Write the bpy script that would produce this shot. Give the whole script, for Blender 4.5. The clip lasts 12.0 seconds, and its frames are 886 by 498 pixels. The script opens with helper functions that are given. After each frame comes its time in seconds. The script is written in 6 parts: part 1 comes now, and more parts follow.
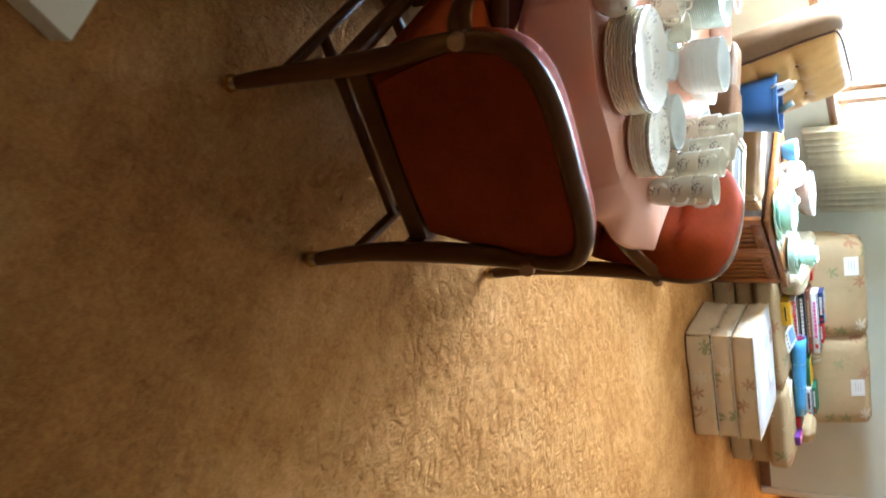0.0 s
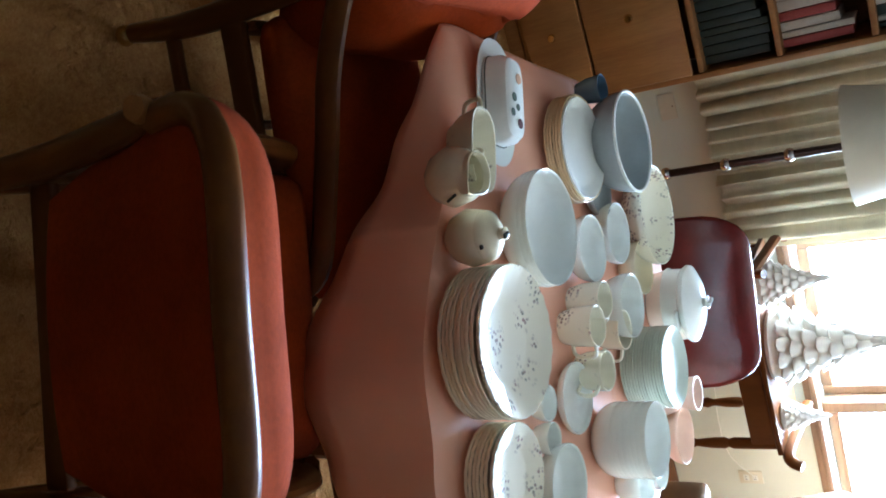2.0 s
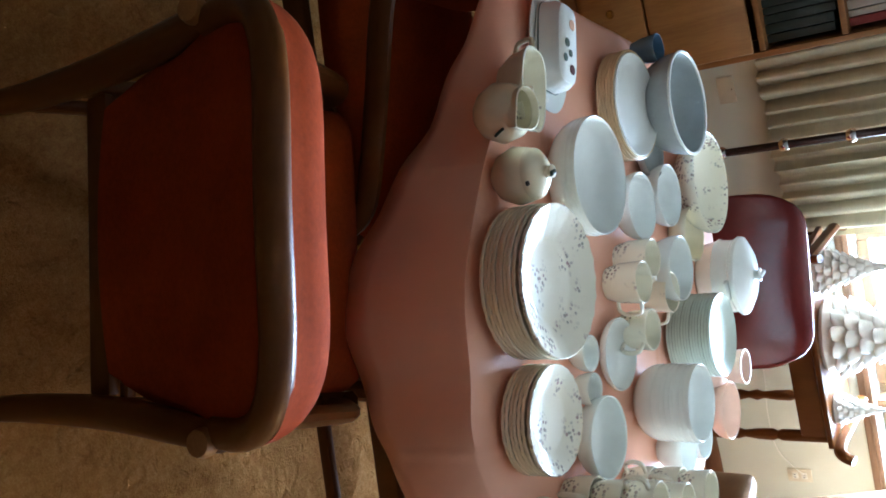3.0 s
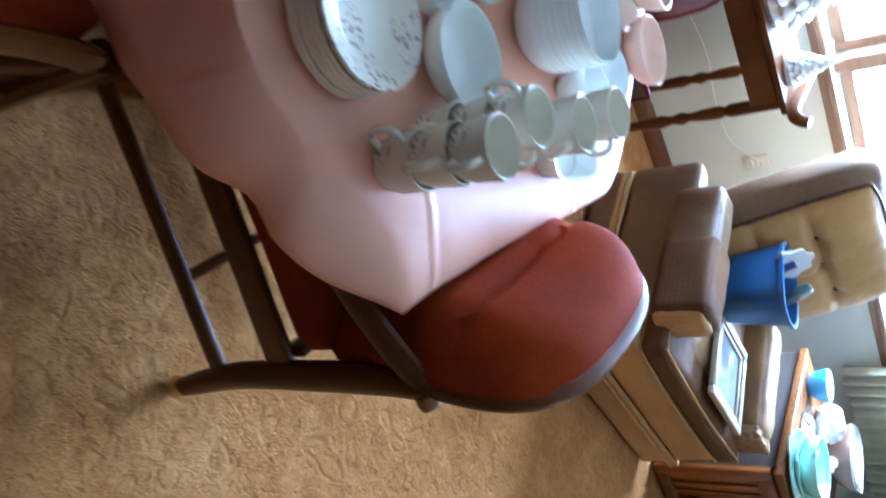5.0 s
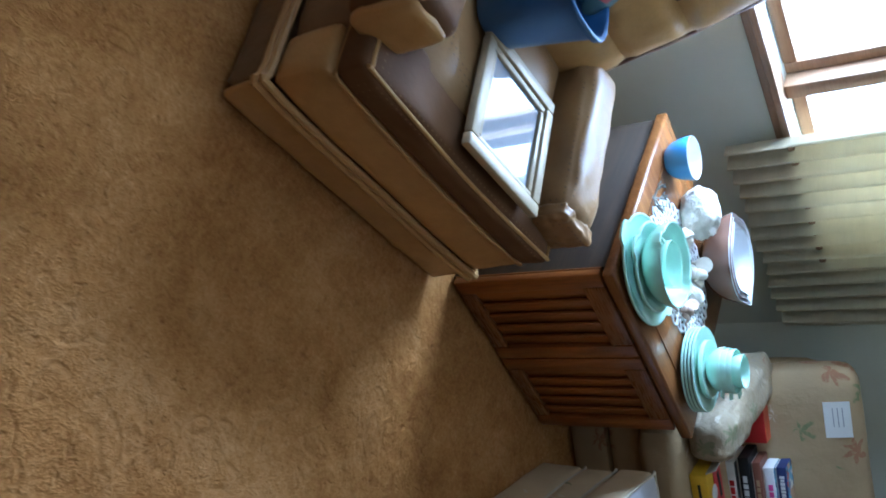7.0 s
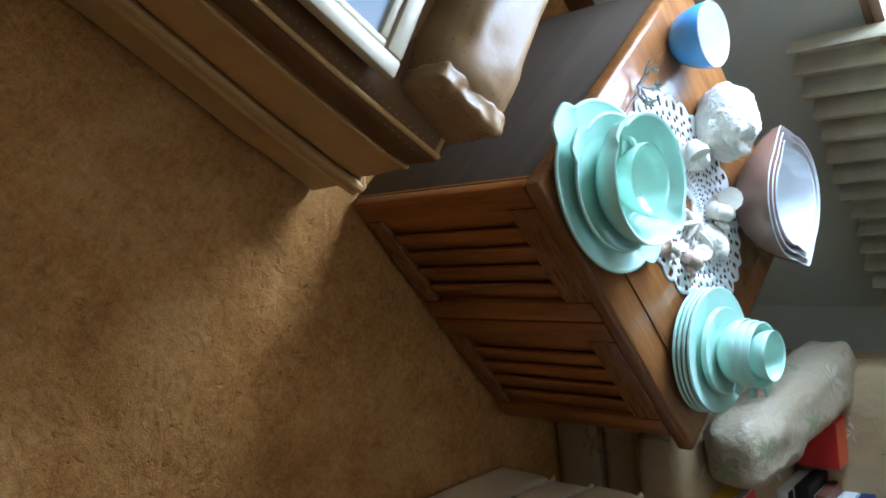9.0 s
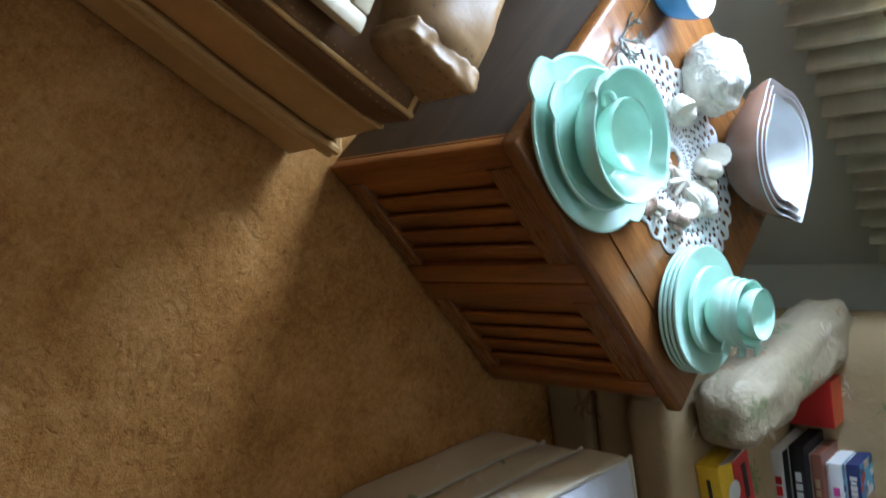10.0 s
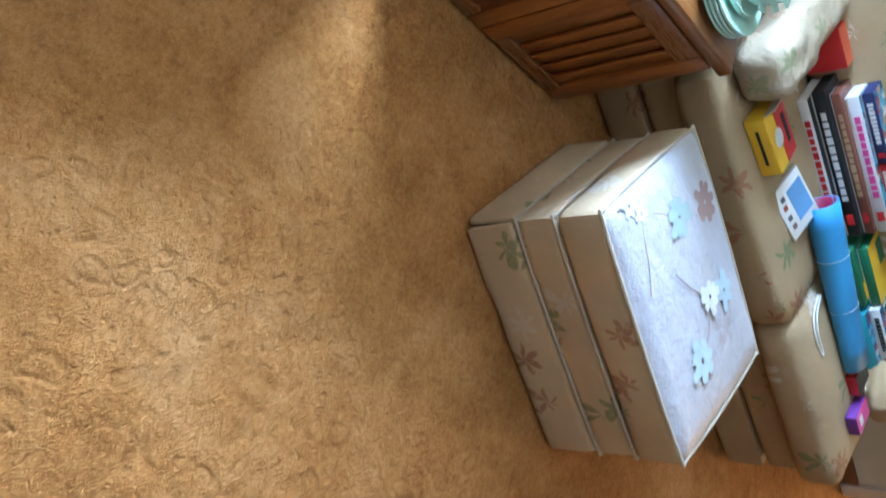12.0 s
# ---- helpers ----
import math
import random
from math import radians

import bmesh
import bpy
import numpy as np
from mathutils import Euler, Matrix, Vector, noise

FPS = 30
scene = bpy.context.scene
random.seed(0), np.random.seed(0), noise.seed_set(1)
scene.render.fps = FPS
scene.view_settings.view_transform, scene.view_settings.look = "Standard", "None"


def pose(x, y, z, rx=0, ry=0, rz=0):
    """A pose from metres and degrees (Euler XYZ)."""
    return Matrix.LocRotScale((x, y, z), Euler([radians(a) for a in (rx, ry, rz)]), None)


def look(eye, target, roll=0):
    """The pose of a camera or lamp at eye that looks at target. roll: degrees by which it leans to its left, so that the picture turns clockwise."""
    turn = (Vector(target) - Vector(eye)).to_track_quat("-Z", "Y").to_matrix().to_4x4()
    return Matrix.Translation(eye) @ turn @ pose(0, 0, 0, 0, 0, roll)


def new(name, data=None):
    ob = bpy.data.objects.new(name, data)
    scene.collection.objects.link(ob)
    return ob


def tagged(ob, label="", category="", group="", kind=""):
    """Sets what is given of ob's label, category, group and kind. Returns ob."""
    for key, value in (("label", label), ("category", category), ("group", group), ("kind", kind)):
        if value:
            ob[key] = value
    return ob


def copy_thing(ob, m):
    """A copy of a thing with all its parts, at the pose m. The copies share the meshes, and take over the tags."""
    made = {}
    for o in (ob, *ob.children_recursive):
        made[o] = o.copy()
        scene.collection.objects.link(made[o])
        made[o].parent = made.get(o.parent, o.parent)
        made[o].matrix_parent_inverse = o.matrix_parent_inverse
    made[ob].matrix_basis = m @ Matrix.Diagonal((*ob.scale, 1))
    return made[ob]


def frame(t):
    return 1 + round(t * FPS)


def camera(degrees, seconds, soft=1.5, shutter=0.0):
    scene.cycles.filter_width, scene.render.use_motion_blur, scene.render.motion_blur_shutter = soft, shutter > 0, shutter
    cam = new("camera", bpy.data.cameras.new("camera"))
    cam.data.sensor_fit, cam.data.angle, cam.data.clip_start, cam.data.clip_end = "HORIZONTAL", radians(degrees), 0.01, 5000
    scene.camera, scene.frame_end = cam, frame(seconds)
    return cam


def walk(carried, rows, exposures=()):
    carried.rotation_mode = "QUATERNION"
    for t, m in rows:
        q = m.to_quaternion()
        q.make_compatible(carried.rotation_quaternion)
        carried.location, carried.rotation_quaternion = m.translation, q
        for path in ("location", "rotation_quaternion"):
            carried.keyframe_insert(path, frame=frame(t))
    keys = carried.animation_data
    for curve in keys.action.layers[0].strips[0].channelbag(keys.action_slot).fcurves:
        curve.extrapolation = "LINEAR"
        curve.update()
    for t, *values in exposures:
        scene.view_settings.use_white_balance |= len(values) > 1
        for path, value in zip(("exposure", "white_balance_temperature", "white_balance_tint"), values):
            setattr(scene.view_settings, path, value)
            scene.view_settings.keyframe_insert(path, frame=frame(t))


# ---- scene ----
cam = camera(54.3, 12.0, soft=1.7, shutter=0.3)
PATH = [
    (0, (3.178, -4.637, 1.598), (2.252, -3.194, 0.568), 89.6),
    (0.5, (2.996, -4.286, 1.643), (1.929, -2.947, 0.61), 89.7),
    (1, (2.79, -3.985, 1.635), (1.474, -2.885, 0.606), 86.8),
    (1.5, (2.698, -3.77, 1.636), (1.193, -2.97, 0.592), 83.0),
    (2, (2.783, -3.567, 1.637), (1.175, -3.037, 0.573), 82.8),
    (2.5, (2.822, -3.472, 1.636), (1.251, -2.988, 0.498), 84.4),
    (4.5, (2.77, -3.212, 1.592), (1.302, -2.533, 0.416), 84.5),
    (5, (2.491, -2.917, 1.543), (1.121, -2.01, 0.401), 84.4),
    (5.5, (2.322, -2.635, 1.549), (0.998, -1.656, 0.415), 84.0),
    (6, (2.122, -2.289, 1.56), (0.812, -1.317, 0.403), 82.7),
    (6.5, (1.867, -1.975, 1.586), (0.611, -0.898, 0.461), 84.9),
    (7, (1.686, -1.644, 1.582), (0.449, -0.546, 0.458), 84.7),
    (7.5, (1.543, -1.316, 1.57), (0.309, -0.299, 0.368), 84.5),
    (9.5, (1.009, -0.722, 1.587), (-0.042, 0.211, 0.163), 87.5),
    (10, (1.02, -0.713, 1.595), (0.006, 0.272, 0.18), 88.4),
    (10.5, (1.101, -0.678, 1.609), (0.17, 0.418, 0.219), 87.5),
    (11, (1.175, -0.666, 1.577), (0.325, 0.48, 0.175), 85.5),
    (11.5, (1.295, -0.817, 1.58), (0.521, 0.372, 0.17), 85.5),
    (12, (1.412, -1.003, 1.588), (0.747, 0.289, 0.213), 86.1),
]
walk(cam, [(t, look(eye, target, roll)) for t, eye, target, roll in PATH],
     exposures=[(0, 1.45, 6500, 10), (0.5, 1.35, 5500, 10), (1, 1.15, 5700, 10), (2, 0.85, 6000, 10), (2.5, 0.85, 6000, 10), (4.5, 1.2, 5300, 10), (5, 0.65, 4950, 10), (5.5, 0.05, 4950, 10),
                (6, -0.2, 5200, 10), (7, -0.45, 5350, 10), (7.5, -0.55, 5550, 10), (9.5, -0.55, 6000, 10), (10.5, -0.5, 6300, 10), (11, 0.0, 6250, 10), (11.5, 0.45, 5950, 10), (12, 0.7, 5600, 10)])
# ---------------------------------------------------------------- light
world = bpy.data.worlds.new("sky")
scene.world = world
world.use_nodes = True
wn = world.node_tree
bg = wn.nodes["Background"]
sky = wn.nodes.new("ShaderNodeTexSky")
sky.sky_type = 'NISHITA'
sky.sun_disc = False
sky.sun_elevation = radians(42)
sky.sun_rotation = radians(200)
wn.links.new(sky.outputs["Color"], bg.inputs["Color"])
bg.inputs["Strength"].default_value = 0.11

sun = new("sun", bpy.data.lights.new("sun", 'SUN'))
sun.data.energy = 2.0
sun.data.angle = radians(0.6)
sun.data.color = (1.0, 0.95, 0.87)
sun.matrix_world = look((0, 0, 0), (-0.1, 0.8, -0.75))

# daylight coming in through the picture window
glow = new("window_daylight", bpy.data.lights.new("window_daylight", 'AREA'))
glow.data.shape = 'RECTANGLE'
glow.data.size, glow.data.size_y = 3.0, 0.72
glow.data.energy = 450
glow.data.color = (0.56, 0.745, 1.0)
glow.matrix_world = look((-1.22, -0.55, 1.23), (1.0, -0.55, 1.0))

# added warm fill lamps: an unseen one beside the walk, another behind the doorway
hall = new("room_fill_lamp", bpy.data.lights.new("room_fill_lamp", 'AREA'))
hall.data.shape = 'RECTANGLE'
hall.data.size, hall.data.size_y = 1.6, 1.9
hall.data.energy = 9.0
hall.data.color = (1.0, 0.63, 0.28)
hall.matrix_world = look((3.62, 3.42, 1.35), (1.2, 0.3, 0.2))

# unseen warm lamp put behind the doorway to brighten the carpet near the ottoman
door_fill = new("doorway_fill_lamp", bpy.data.lights.new("doorway_fill_lamp", 'AREA'))
door_fill.data.shape = 'RECTANGLE'
door_fill.data.size, door_fill.data.size_y = 0.9, 0.9
door_fill.data.energy = 45.0
door_fill.data.color = (1.0, 0.66, 0.32)
door_fill.matrix_world = look((0.60, 5.59, 1.70), (1.0, 1.5, 0.0))

# ---------------------------------------------------------------- materials
def nodes_of(name):
    m = bpy.data.materials.new(name)
    m.use_nodes = True
    return m, m.node_tree, m.node_tree.nodes["Principled BSDF"]


def put_in(nt, kind, **values):
    n = nt.nodes.new(kind)
    for key, value in values.items():
        n.inputs[key].default_value = value
    return n


def surface(name, color, rough=0.5, vary=0.12, scale=6.0, grain=60.0, bump=0.15, depth=0.002, metal=0.0, sheen=0.0,
            coat=0.0, stretch=(1, 1, 1), second=None, subsurface=0.0, spec=0.5):
    """Principled surface with two scales of colour variation and a fine relief."""
    m, nt, p = nodes_of(name)
    co = nt.nodes.new("ShaderNodeTexCoord")
    mp = nt.nodes.new("ShaderNodeMapping")
    mp.inputs["Scale"].default_value = stretch
    nt.links.new(co.outputs["Object"], mp.inputs["Vector"])
    big = put_in(nt, "ShaderNodeTexNoise", Scale=scale, Detail=4.0, Roughness=0.6)
    fine = put_in(nt, "ShaderNodeTexNoise", Scale=grain, Detail=3.0, Roughness=0.7)
    for n in (big, fine):
        nt.links.new(mp.outputs["Vector"], n.inputs["Vector"])
    both = nt.nodes.new("ShaderNodeMix")
    both.data_type = 'FLOAT'
    both.inputs[0].default_value = 0.4
    nt.links.new(big.outputs["Fac"], both.inputs[2])
    nt.links.new(fine.outputs["Fac"], both.inputs[3])
    ramp = nt.nodes.new("ShaderNodeValToRGB")
    c2 = second or [c * (1 - vary * 2) for c in color]
    ramp.color_ramp.elements[0].position, ramp.color_ramp.elements[1].position = 0.3, 0.7
    ramp.color_ramp.elements[0].color = (*c2, 1)
    ramp.color_ramp.elements[1].color = (*[min(1, c * (1 + vary)) for c in color], 1)
    nt.links.new(both.outputs[0], ramp.inputs["Fac"])
    nt.links.new(ramp.outputs["Color"], p.inputs["Base Color"])
    p.inputs["Roughness"].default_value = rough
    p.inputs["Metallic"].default_value = metal
    p.inputs["Sheen Weight"].default_value = sheen
    p.inputs["Coat Weight"].default_value = coat
    p.inputs["Specular IOR Level"].default_value = spec
    if subsurface:
        p.inputs["Subsurface Weight"].default_value = subsurface
        p.inputs["Subsurface Radius"].default_value = (0.01, 0.01, 0.008)
    if bump:
        b = nt.nodes.new("ShaderNodeBump")
        b.inputs["Strength"].default_value = bump
        b.inputs["Distance"].default_value = depth
        nt.links.new(fine.outputs["Fac"], b.inputs["Height"])
        nt.links.new(b.outputs["Normal"], p.inputs["Normal"])
    return m


def carpet_material():
    """Sculpted pile carpet: tan and brown blotches, winding grooves and short tufts."""
    m, nt, p = nodes_of("carpet_pile")
    co = nt.nodes.new("ShaderNodeTexCoord")

    def tex(scale, detail=3.0, rough=0.6, distort=0.0):
        n = put_in(nt, "ShaderNodeTexNoise", Scale=scale, Detail=detail, Roughness=rough, Distortion=distort)
        nt.links.new(co.outputs["Object"], n.inputs["Vector"])
        return n.outputs["Fac"]

    def calc(op, a, b, c=None):
        n = nt.nodes.new("ShaderNodeMath")
        n.operation = op
        for k, v in enumerate((a, b, c)):
            if v is None:
                continue
            if isinstance(v, (int, float)):
                n.inputs[k].default_value = v
            else:
                nt.links.new(v, n.inputs[k])
        return n.outputs[0]

    def span(v, lo, hi, to0=0.0, to1=1.0):
        n = nt.nodes.new("ShaderNodeMapRange")
        n.interpolation_type = 'SMOOTHSTEP'
        for key, val in (("From Min", lo), ("From Max", hi), ("To Min", to0), ("To Max", to1)):
            n.inputs[key].default_value = val
        nt.links.new(v, n.inputs["Value"])
        return n.outputs[0]

    # carved curls: broken rings round scattered centres
    bend = put_in(nt, "ShaderNodeTexNoise", Scale=5.0, Detail=1.0, Roughness=0.5)
    nt.links.new(co.outputs["Object"], bend.inputs["Vector"])
    vec = nt.nodes.new("ShaderNodeMix")
    vec.data_type = 'VECTOR'
    vec.inputs[0].default_value = 0.16
    nt.links.new(co.outputs["Object"], vec.inputs[4])
    nt.links.new(bend.outputs["Color"], vec.inputs[5])
    cell = nt.nodes.new("ShaderNodeTexVoronoi")
    cell.inputs["Scale"].default_value = 13.0
    nt.links.new(vec.outputs[1], cell.inputs["Vector"])
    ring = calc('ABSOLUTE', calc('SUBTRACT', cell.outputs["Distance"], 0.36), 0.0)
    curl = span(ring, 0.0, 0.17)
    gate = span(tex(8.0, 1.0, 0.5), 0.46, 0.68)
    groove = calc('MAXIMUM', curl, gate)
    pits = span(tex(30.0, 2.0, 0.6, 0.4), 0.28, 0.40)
    big, mid = tex(1.3, 3.0, 0.5), tex(26.0, 4.0, 0.7)
    clump, tuft = tex(75.0, 2.0, 0.7), tex(240.0, 2.0, 0.8)
    tone = calc('MULTIPLY_ADD', mid, 0.40, calc('MULTIPLY_ADD', clump, 0.45, calc('MULTIPLY_ADD', tuft, 0.50, calc('MULTIPLY_ADD', tex(5.5, 2.0, 0.5, 0.6), 0.40, calc('MULTIPLY', big, 0.45)))))
    ramp = nt.nodes.new("ShaderNodeValToRGB")
    e = ramp.color_ramp.elements
    e[0].position, e[0].color = 0.10, (0.26, 0.103, 0.024, 1)
    e[1].position, e[1].color = 0.92, (0.50, 0.255, 0.092, 1)
    k = e.new(0.52)
    k.color = (0.39, 0.173, 0.047, 1)
    nt.links.new(span(tone, 0.74, 1.46), ramp.inputs["Fac"])
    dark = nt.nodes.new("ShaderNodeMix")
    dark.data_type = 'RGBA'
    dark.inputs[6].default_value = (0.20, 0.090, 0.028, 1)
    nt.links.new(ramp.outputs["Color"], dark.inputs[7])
    # brown backing in the pits, plus groove shade put into the colour
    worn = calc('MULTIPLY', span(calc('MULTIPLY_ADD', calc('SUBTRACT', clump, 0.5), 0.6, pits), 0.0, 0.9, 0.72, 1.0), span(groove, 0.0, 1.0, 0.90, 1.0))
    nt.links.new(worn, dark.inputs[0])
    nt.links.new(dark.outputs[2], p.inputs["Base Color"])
    p.inputs["Roughness"].default_value = 0.95
    p.inputs["Specular IOR Level"].default_value = 0.1
    height = calc('MULTIPLY_ADD', tex(15.0, 0.5, 0.4, 0.3), 1.5, calc('MULTIPLY_ADD', mid, 0.5, calc('MULTIPLY_ADD', clump, 0.6, calc('MULTIPLY_ADD', tuft, 0.40, calc('MULTIPLY', groove, 0.36)))))
    height = calc('MULTIPLY_ADD', pits, 0.4, height)
    b = nt.nodes.new("ShaderNodeBump")
    b.inputs["Strength"].default_value = 0.62
    b.inputs["Distance"].default_value = 0.015
    nt.links.new(height, b.inputs["Height"])
    nt.links.new(b.outputs["Normal"], p.inputs["Normal"])
    return m


def cloth_material():
    """Smooth salmon cotton, softly rumpled, with pressed fold lines."""
    m, nt, p = nodes_of("pink_tablecloth")
    co = nt.nodes.new("ShaderNodeTexCoord")
    sep = nt.nodes.new("ShaderNodeSeparateXYZ")
    nt.links.new(co.outputs["Object"], sep.inputs[0])
    total = None
    for axis, at in (("X", -0.34), ("X", 0.22), ("Y", -0.30), ("Y", 0.24)):
        d = nt.nodes.new("ShaderNodeMath")
        d.operation = 'SUBTRACT'
        nt.links.new(sep.outputs[axis], d.inputs[0])
        d.inputs[1].default_value = at
        a = nt.nodes.new("ShaderNodeMath")
        a.operation = 'ABSOLUTE'
        nt.links.new(d.outputs[0], a.inputs[0])
        r = nt.nodes.new("ShaderNodeMapRange")
        r.interpolation_type = 'SMOOTHSTEP'
        for key, val in (("From Min", 0.0), ("From Max", 0.018), ("To Min", 0.5), ("To Max", 0.0)):
            r.inputs[key].default_value = val
        nt.links.new(a.outputs[0], r.inputs["Value"])
        if total is None:
            total = r.outputs[0]
        else:
            s = nt.nodes.new("ShaderNodeMath")
            nt.links.new(total, s.inputs[0])
            nt.links.new(r.outputs[0], s.inputs[1])
            total = s.outputs[0]
    soft = put_in(nt, "ShaderNodeTexNoise", Scale=3.2, Detail=2.0, Roughness=0.4)
    weave = put_in(nt, "ShaderNodeTexNoise", Scale=320.0, Detail=2.0)
    for n in (soft, weave):
        nt.links.new(co.outputs["Object"], n.inputs["Vector"])
    h = nt.nodes.new("ShaderNodeMath")
    h.operation = 'MULTIPLY_ADD'
    nt.links.new(soft.outputs["Fac"], h.inputs[0])
    h.inputs[1].default_value = 5.0
    nt.links.new(total, h.inputs[2])
    h2 = nt.nodes.new("ShaderNodeMath")
    h2.operation = 'MULTIPLY_ADD'
    nt.links.new(weave.outputs["Fac"], h2.inputs[0])
    h2.inputs[1].default_value = 0.06
    nt.links.new(h.outputs[0], h2.inputs[2])
    b = nt.nodes.new("ShaderNodeBump")
    b.inputs["Strength"].default_value, b.inputs["Distance"].default_value = 0.7, 0.006
    nt.links.new(h2.outputs[0], b.inputs["Height"])
    nt.links.new(b.outputs["Normal"], p.inputs["Normal"])
    ramp = nt.nodes.new("ShaderNodeValToRGB")
    ramp.color_ramp.elements[0].color = (0.82, 0.40, 0.262, 1)
    ramp.color_ramp.elements[1].color = (0.89, 0.465, 0.310, 1)
    nt.links.new(soft.outputs["Fac"], ramp.inputs["Fac"])
    nt.links.new(ramp.outputs["Color"], p.inputs["Base Color"])
    p.inputs["Roughness"].default_value = 0.55
    return m


def wood_material(name, light, dark, rough=0.35, along='X', scale=1.0):
    """Varnished wood with long grain running along one axis."""
    m, nt, p = nodes_of(name)
    co = nt.nodes.new("ShaderNodeTexCoord")
    mp = nt.nodes.new("ShaderNodeMapping")
    s = {'X': (1.2, 14, 14), 'Y': (14, 1.2, 14), 'Z': (14, 14, 1.2)}[along]
    mp.inputs["Scale"].default_value = [v * scale for v in s]
    nt.links.new(co.outputs["Object"], mp.inputs["Vector"])
    a = put_in(nt, "ShaderNodeTexNoise", Scale=1.6, Detail=6.0, Roughness=0.65, Distortion=0.8)
    f = put_in(nt, "ShaderNodeTexNoise", Scale=14.0, Detail=3.0, Roughness=0.7)
    for n in (a, f):
        nt.links.new(mp.outputs["Vector"], n.inputs["Vector"])
    mx = nt.nodes.new("ShaderNodeMix")
    mx.data_type = 'FLOAT'
    mx.inputs[0].default_value = 0.35
    nt.links.new(a.outputs["Fac"], mx.inputs[2])
    nt.links.new(f.outputs["Fac"], mx.inputs[3])
    ramp = nt.nodes.new("ShaderNodeValToRGB")
    ramp.color_ramp.elements[0].position, ramp.color_ramp.elements[1].position = 0.36, 0.62
    ramp.color_ramp.elements[0].color, ramp.color_ramp.elements[1].color = (*dark, 1), (*light, 1)
    nt.links.new(mx.outputs[0], ramp.inputs["Fac"])
    nt.links.new(ramp.outputs["Color"], p.inputs["Base Color"])
    rr = nt.nodes.new("ShaderNodeMapRange")
    rr.inputs["To Min"].default_value, rr.inputs["To Max"].default_value = rough - 0.08, rough + 0.12
    nt.links.new(f.outputs["Fac"], rr.inputs["Value"])
    nt.links.new(rr.outputs[0], p.inputs["Roughness"])
    b = nt.nodes.new("ShaderNodeBump")
    b.inputs["Strength"].default_value, b.inputs["Distance"].default_value = 0.12, 0.001
    nt.links.new(f.outputs["Fac"], b.inputs["Height"])
    nt.links.new(b.outputs["Normal"], p.inputs["Normal"])
    return m


def floral_material(name, base, density=3.2, strength=1.0, rough=0.85, relief=0.004):
    """Woven upholstery with scattered leaf and flower motifs in green and rust."""
    m, nt, p = nodes_of(name)
    co = nt.nodes.new("ShaderNodeTexCoord")
    wob = put_in(nt, "ShaderNodeTexNoise", Scale=14.0, Detail=3.0)
    nt.links.new(co.outputs["Object"], wob.inputs["Vector"])
    vec = nt.nodes.new("ShaderNodeMix")
    vec.data_type = 'VECTOR'
    vec.inputs[0].default_value = 0.05
    nt.links.new(co.outputs["Object"], vec.inputs[4])
    nt.links.new(wob.outputs["Color"], vec.inputs[5])
    vo = nt.nodes.new("ShaderNodeTexVoronoi")
    vo.inputs["Scale"].default_value = density
    nt.links.new(vec.outputs[1], vo.inputs["Vector"])
    off = nt.nodes.new("ShaderNodeVectorMath")
    off.operation = 'SUBTRACT'
    sc = nt.nodes.new("ShaderNodeVectorMath")
    sc.operation = 'SCALE'
    sc.inputs["Scale"].default_value = 1.0
    nt.links.new(vec.outputs[1], off.inputs[0])
    nt.links.new(vo.outputs["Position"], off.inputs[1])
    sep = nt.nodes.new("ShaderNodeSeparateXYZ")
    nt.links.new(off.outputs[0], sep.inputs[0])
    yz = nt.nodes.new("ShaderNodeMath")
    yz.operation = 'ADD'
    nt.links.new(sep.outputs["Y"], yz.inputs[0])
    nt.links.new(sep.outputs["Z"], yz.inputs[1])
    at = nt.nodes.new("ShaderNodeMath")
    at.operation = 'ARCTAN2'
    nt.links.new(yz.outputs[0], at.inputs[0])
    nt.links.new(sep.outputs["X"], at.inputs[1])
    m6 = nt.nodes.new("ShaderNodeMath")
    m6.operation = 'MULTIPLY'
    m6.inputs[1].default_value = 6.0
    nt.links.new(at.outputs[0], m6.inputs[0])
    co6 = nt.nodes.new("ShaderNodeMath")
    co6.operation = 'COSINE'
    nt.links.new(m6.outputs[0], co6.inputs[0])
    rad = nt.nodes.new("ShaderNodeMath")
    rad.operation = 'MULTIPLY_ADD'
    nt.links.new(co6.outputs[0], rad.inputs[0])
    rad.inputs[1].default_value = 0.11
    rad.inputs[2].default_value = 0.27
    less = nt.nodes.new("ShaderNodeMath")
    less.operation = 'SUBTRACT'
    nt.links.new(rad.outputs[0], less.inputs[0])
    nt.links.new(vo.outputs["Distance"], less.inputs[1])
    edge = nt.nodes.new("ShaderNodeMapRange")
    edge.inputs["From Min"].default_value, edge.inputs["From Max"].default_value = -0.01, 0.05
    edge.inputs["To Max"].default_value = strength
    nt.links.new(less.outputs[0], edge.inputs["Value"])
    brk = nt.nodes.new("ShaderNodeMath")
    brk.operation = 'MULTIPLY'
    nt.links.new(edge.outputs[0], brk.inputs[0])
    wr = nt.nodes.new("ShaderNodeMapRange")
    wr.inputs["From Min"].default_value, wr.inputs["From Max"].default_value = 0.22, 0.48
    w2 = put_in(nt, "ShaderNodeTexNoise", Scale=60.0, Detail=2.0)
    nt.links.new(co.outputs["Object"], w2.inputs["Vector"])
    nt.links.new(w2.outputs["Fac"], wr.inputs["Value"])
    nt.links.new(wr.outputs[0], brk.inputs[1])
    sepc = nt.nodes.new("ShaderNodeSeparateColor")
    nt.links.new(vo.outputs["Color"], sepc.inputs[0])
    hue = nt.nodes.new("ShaderNodeValToRGB")
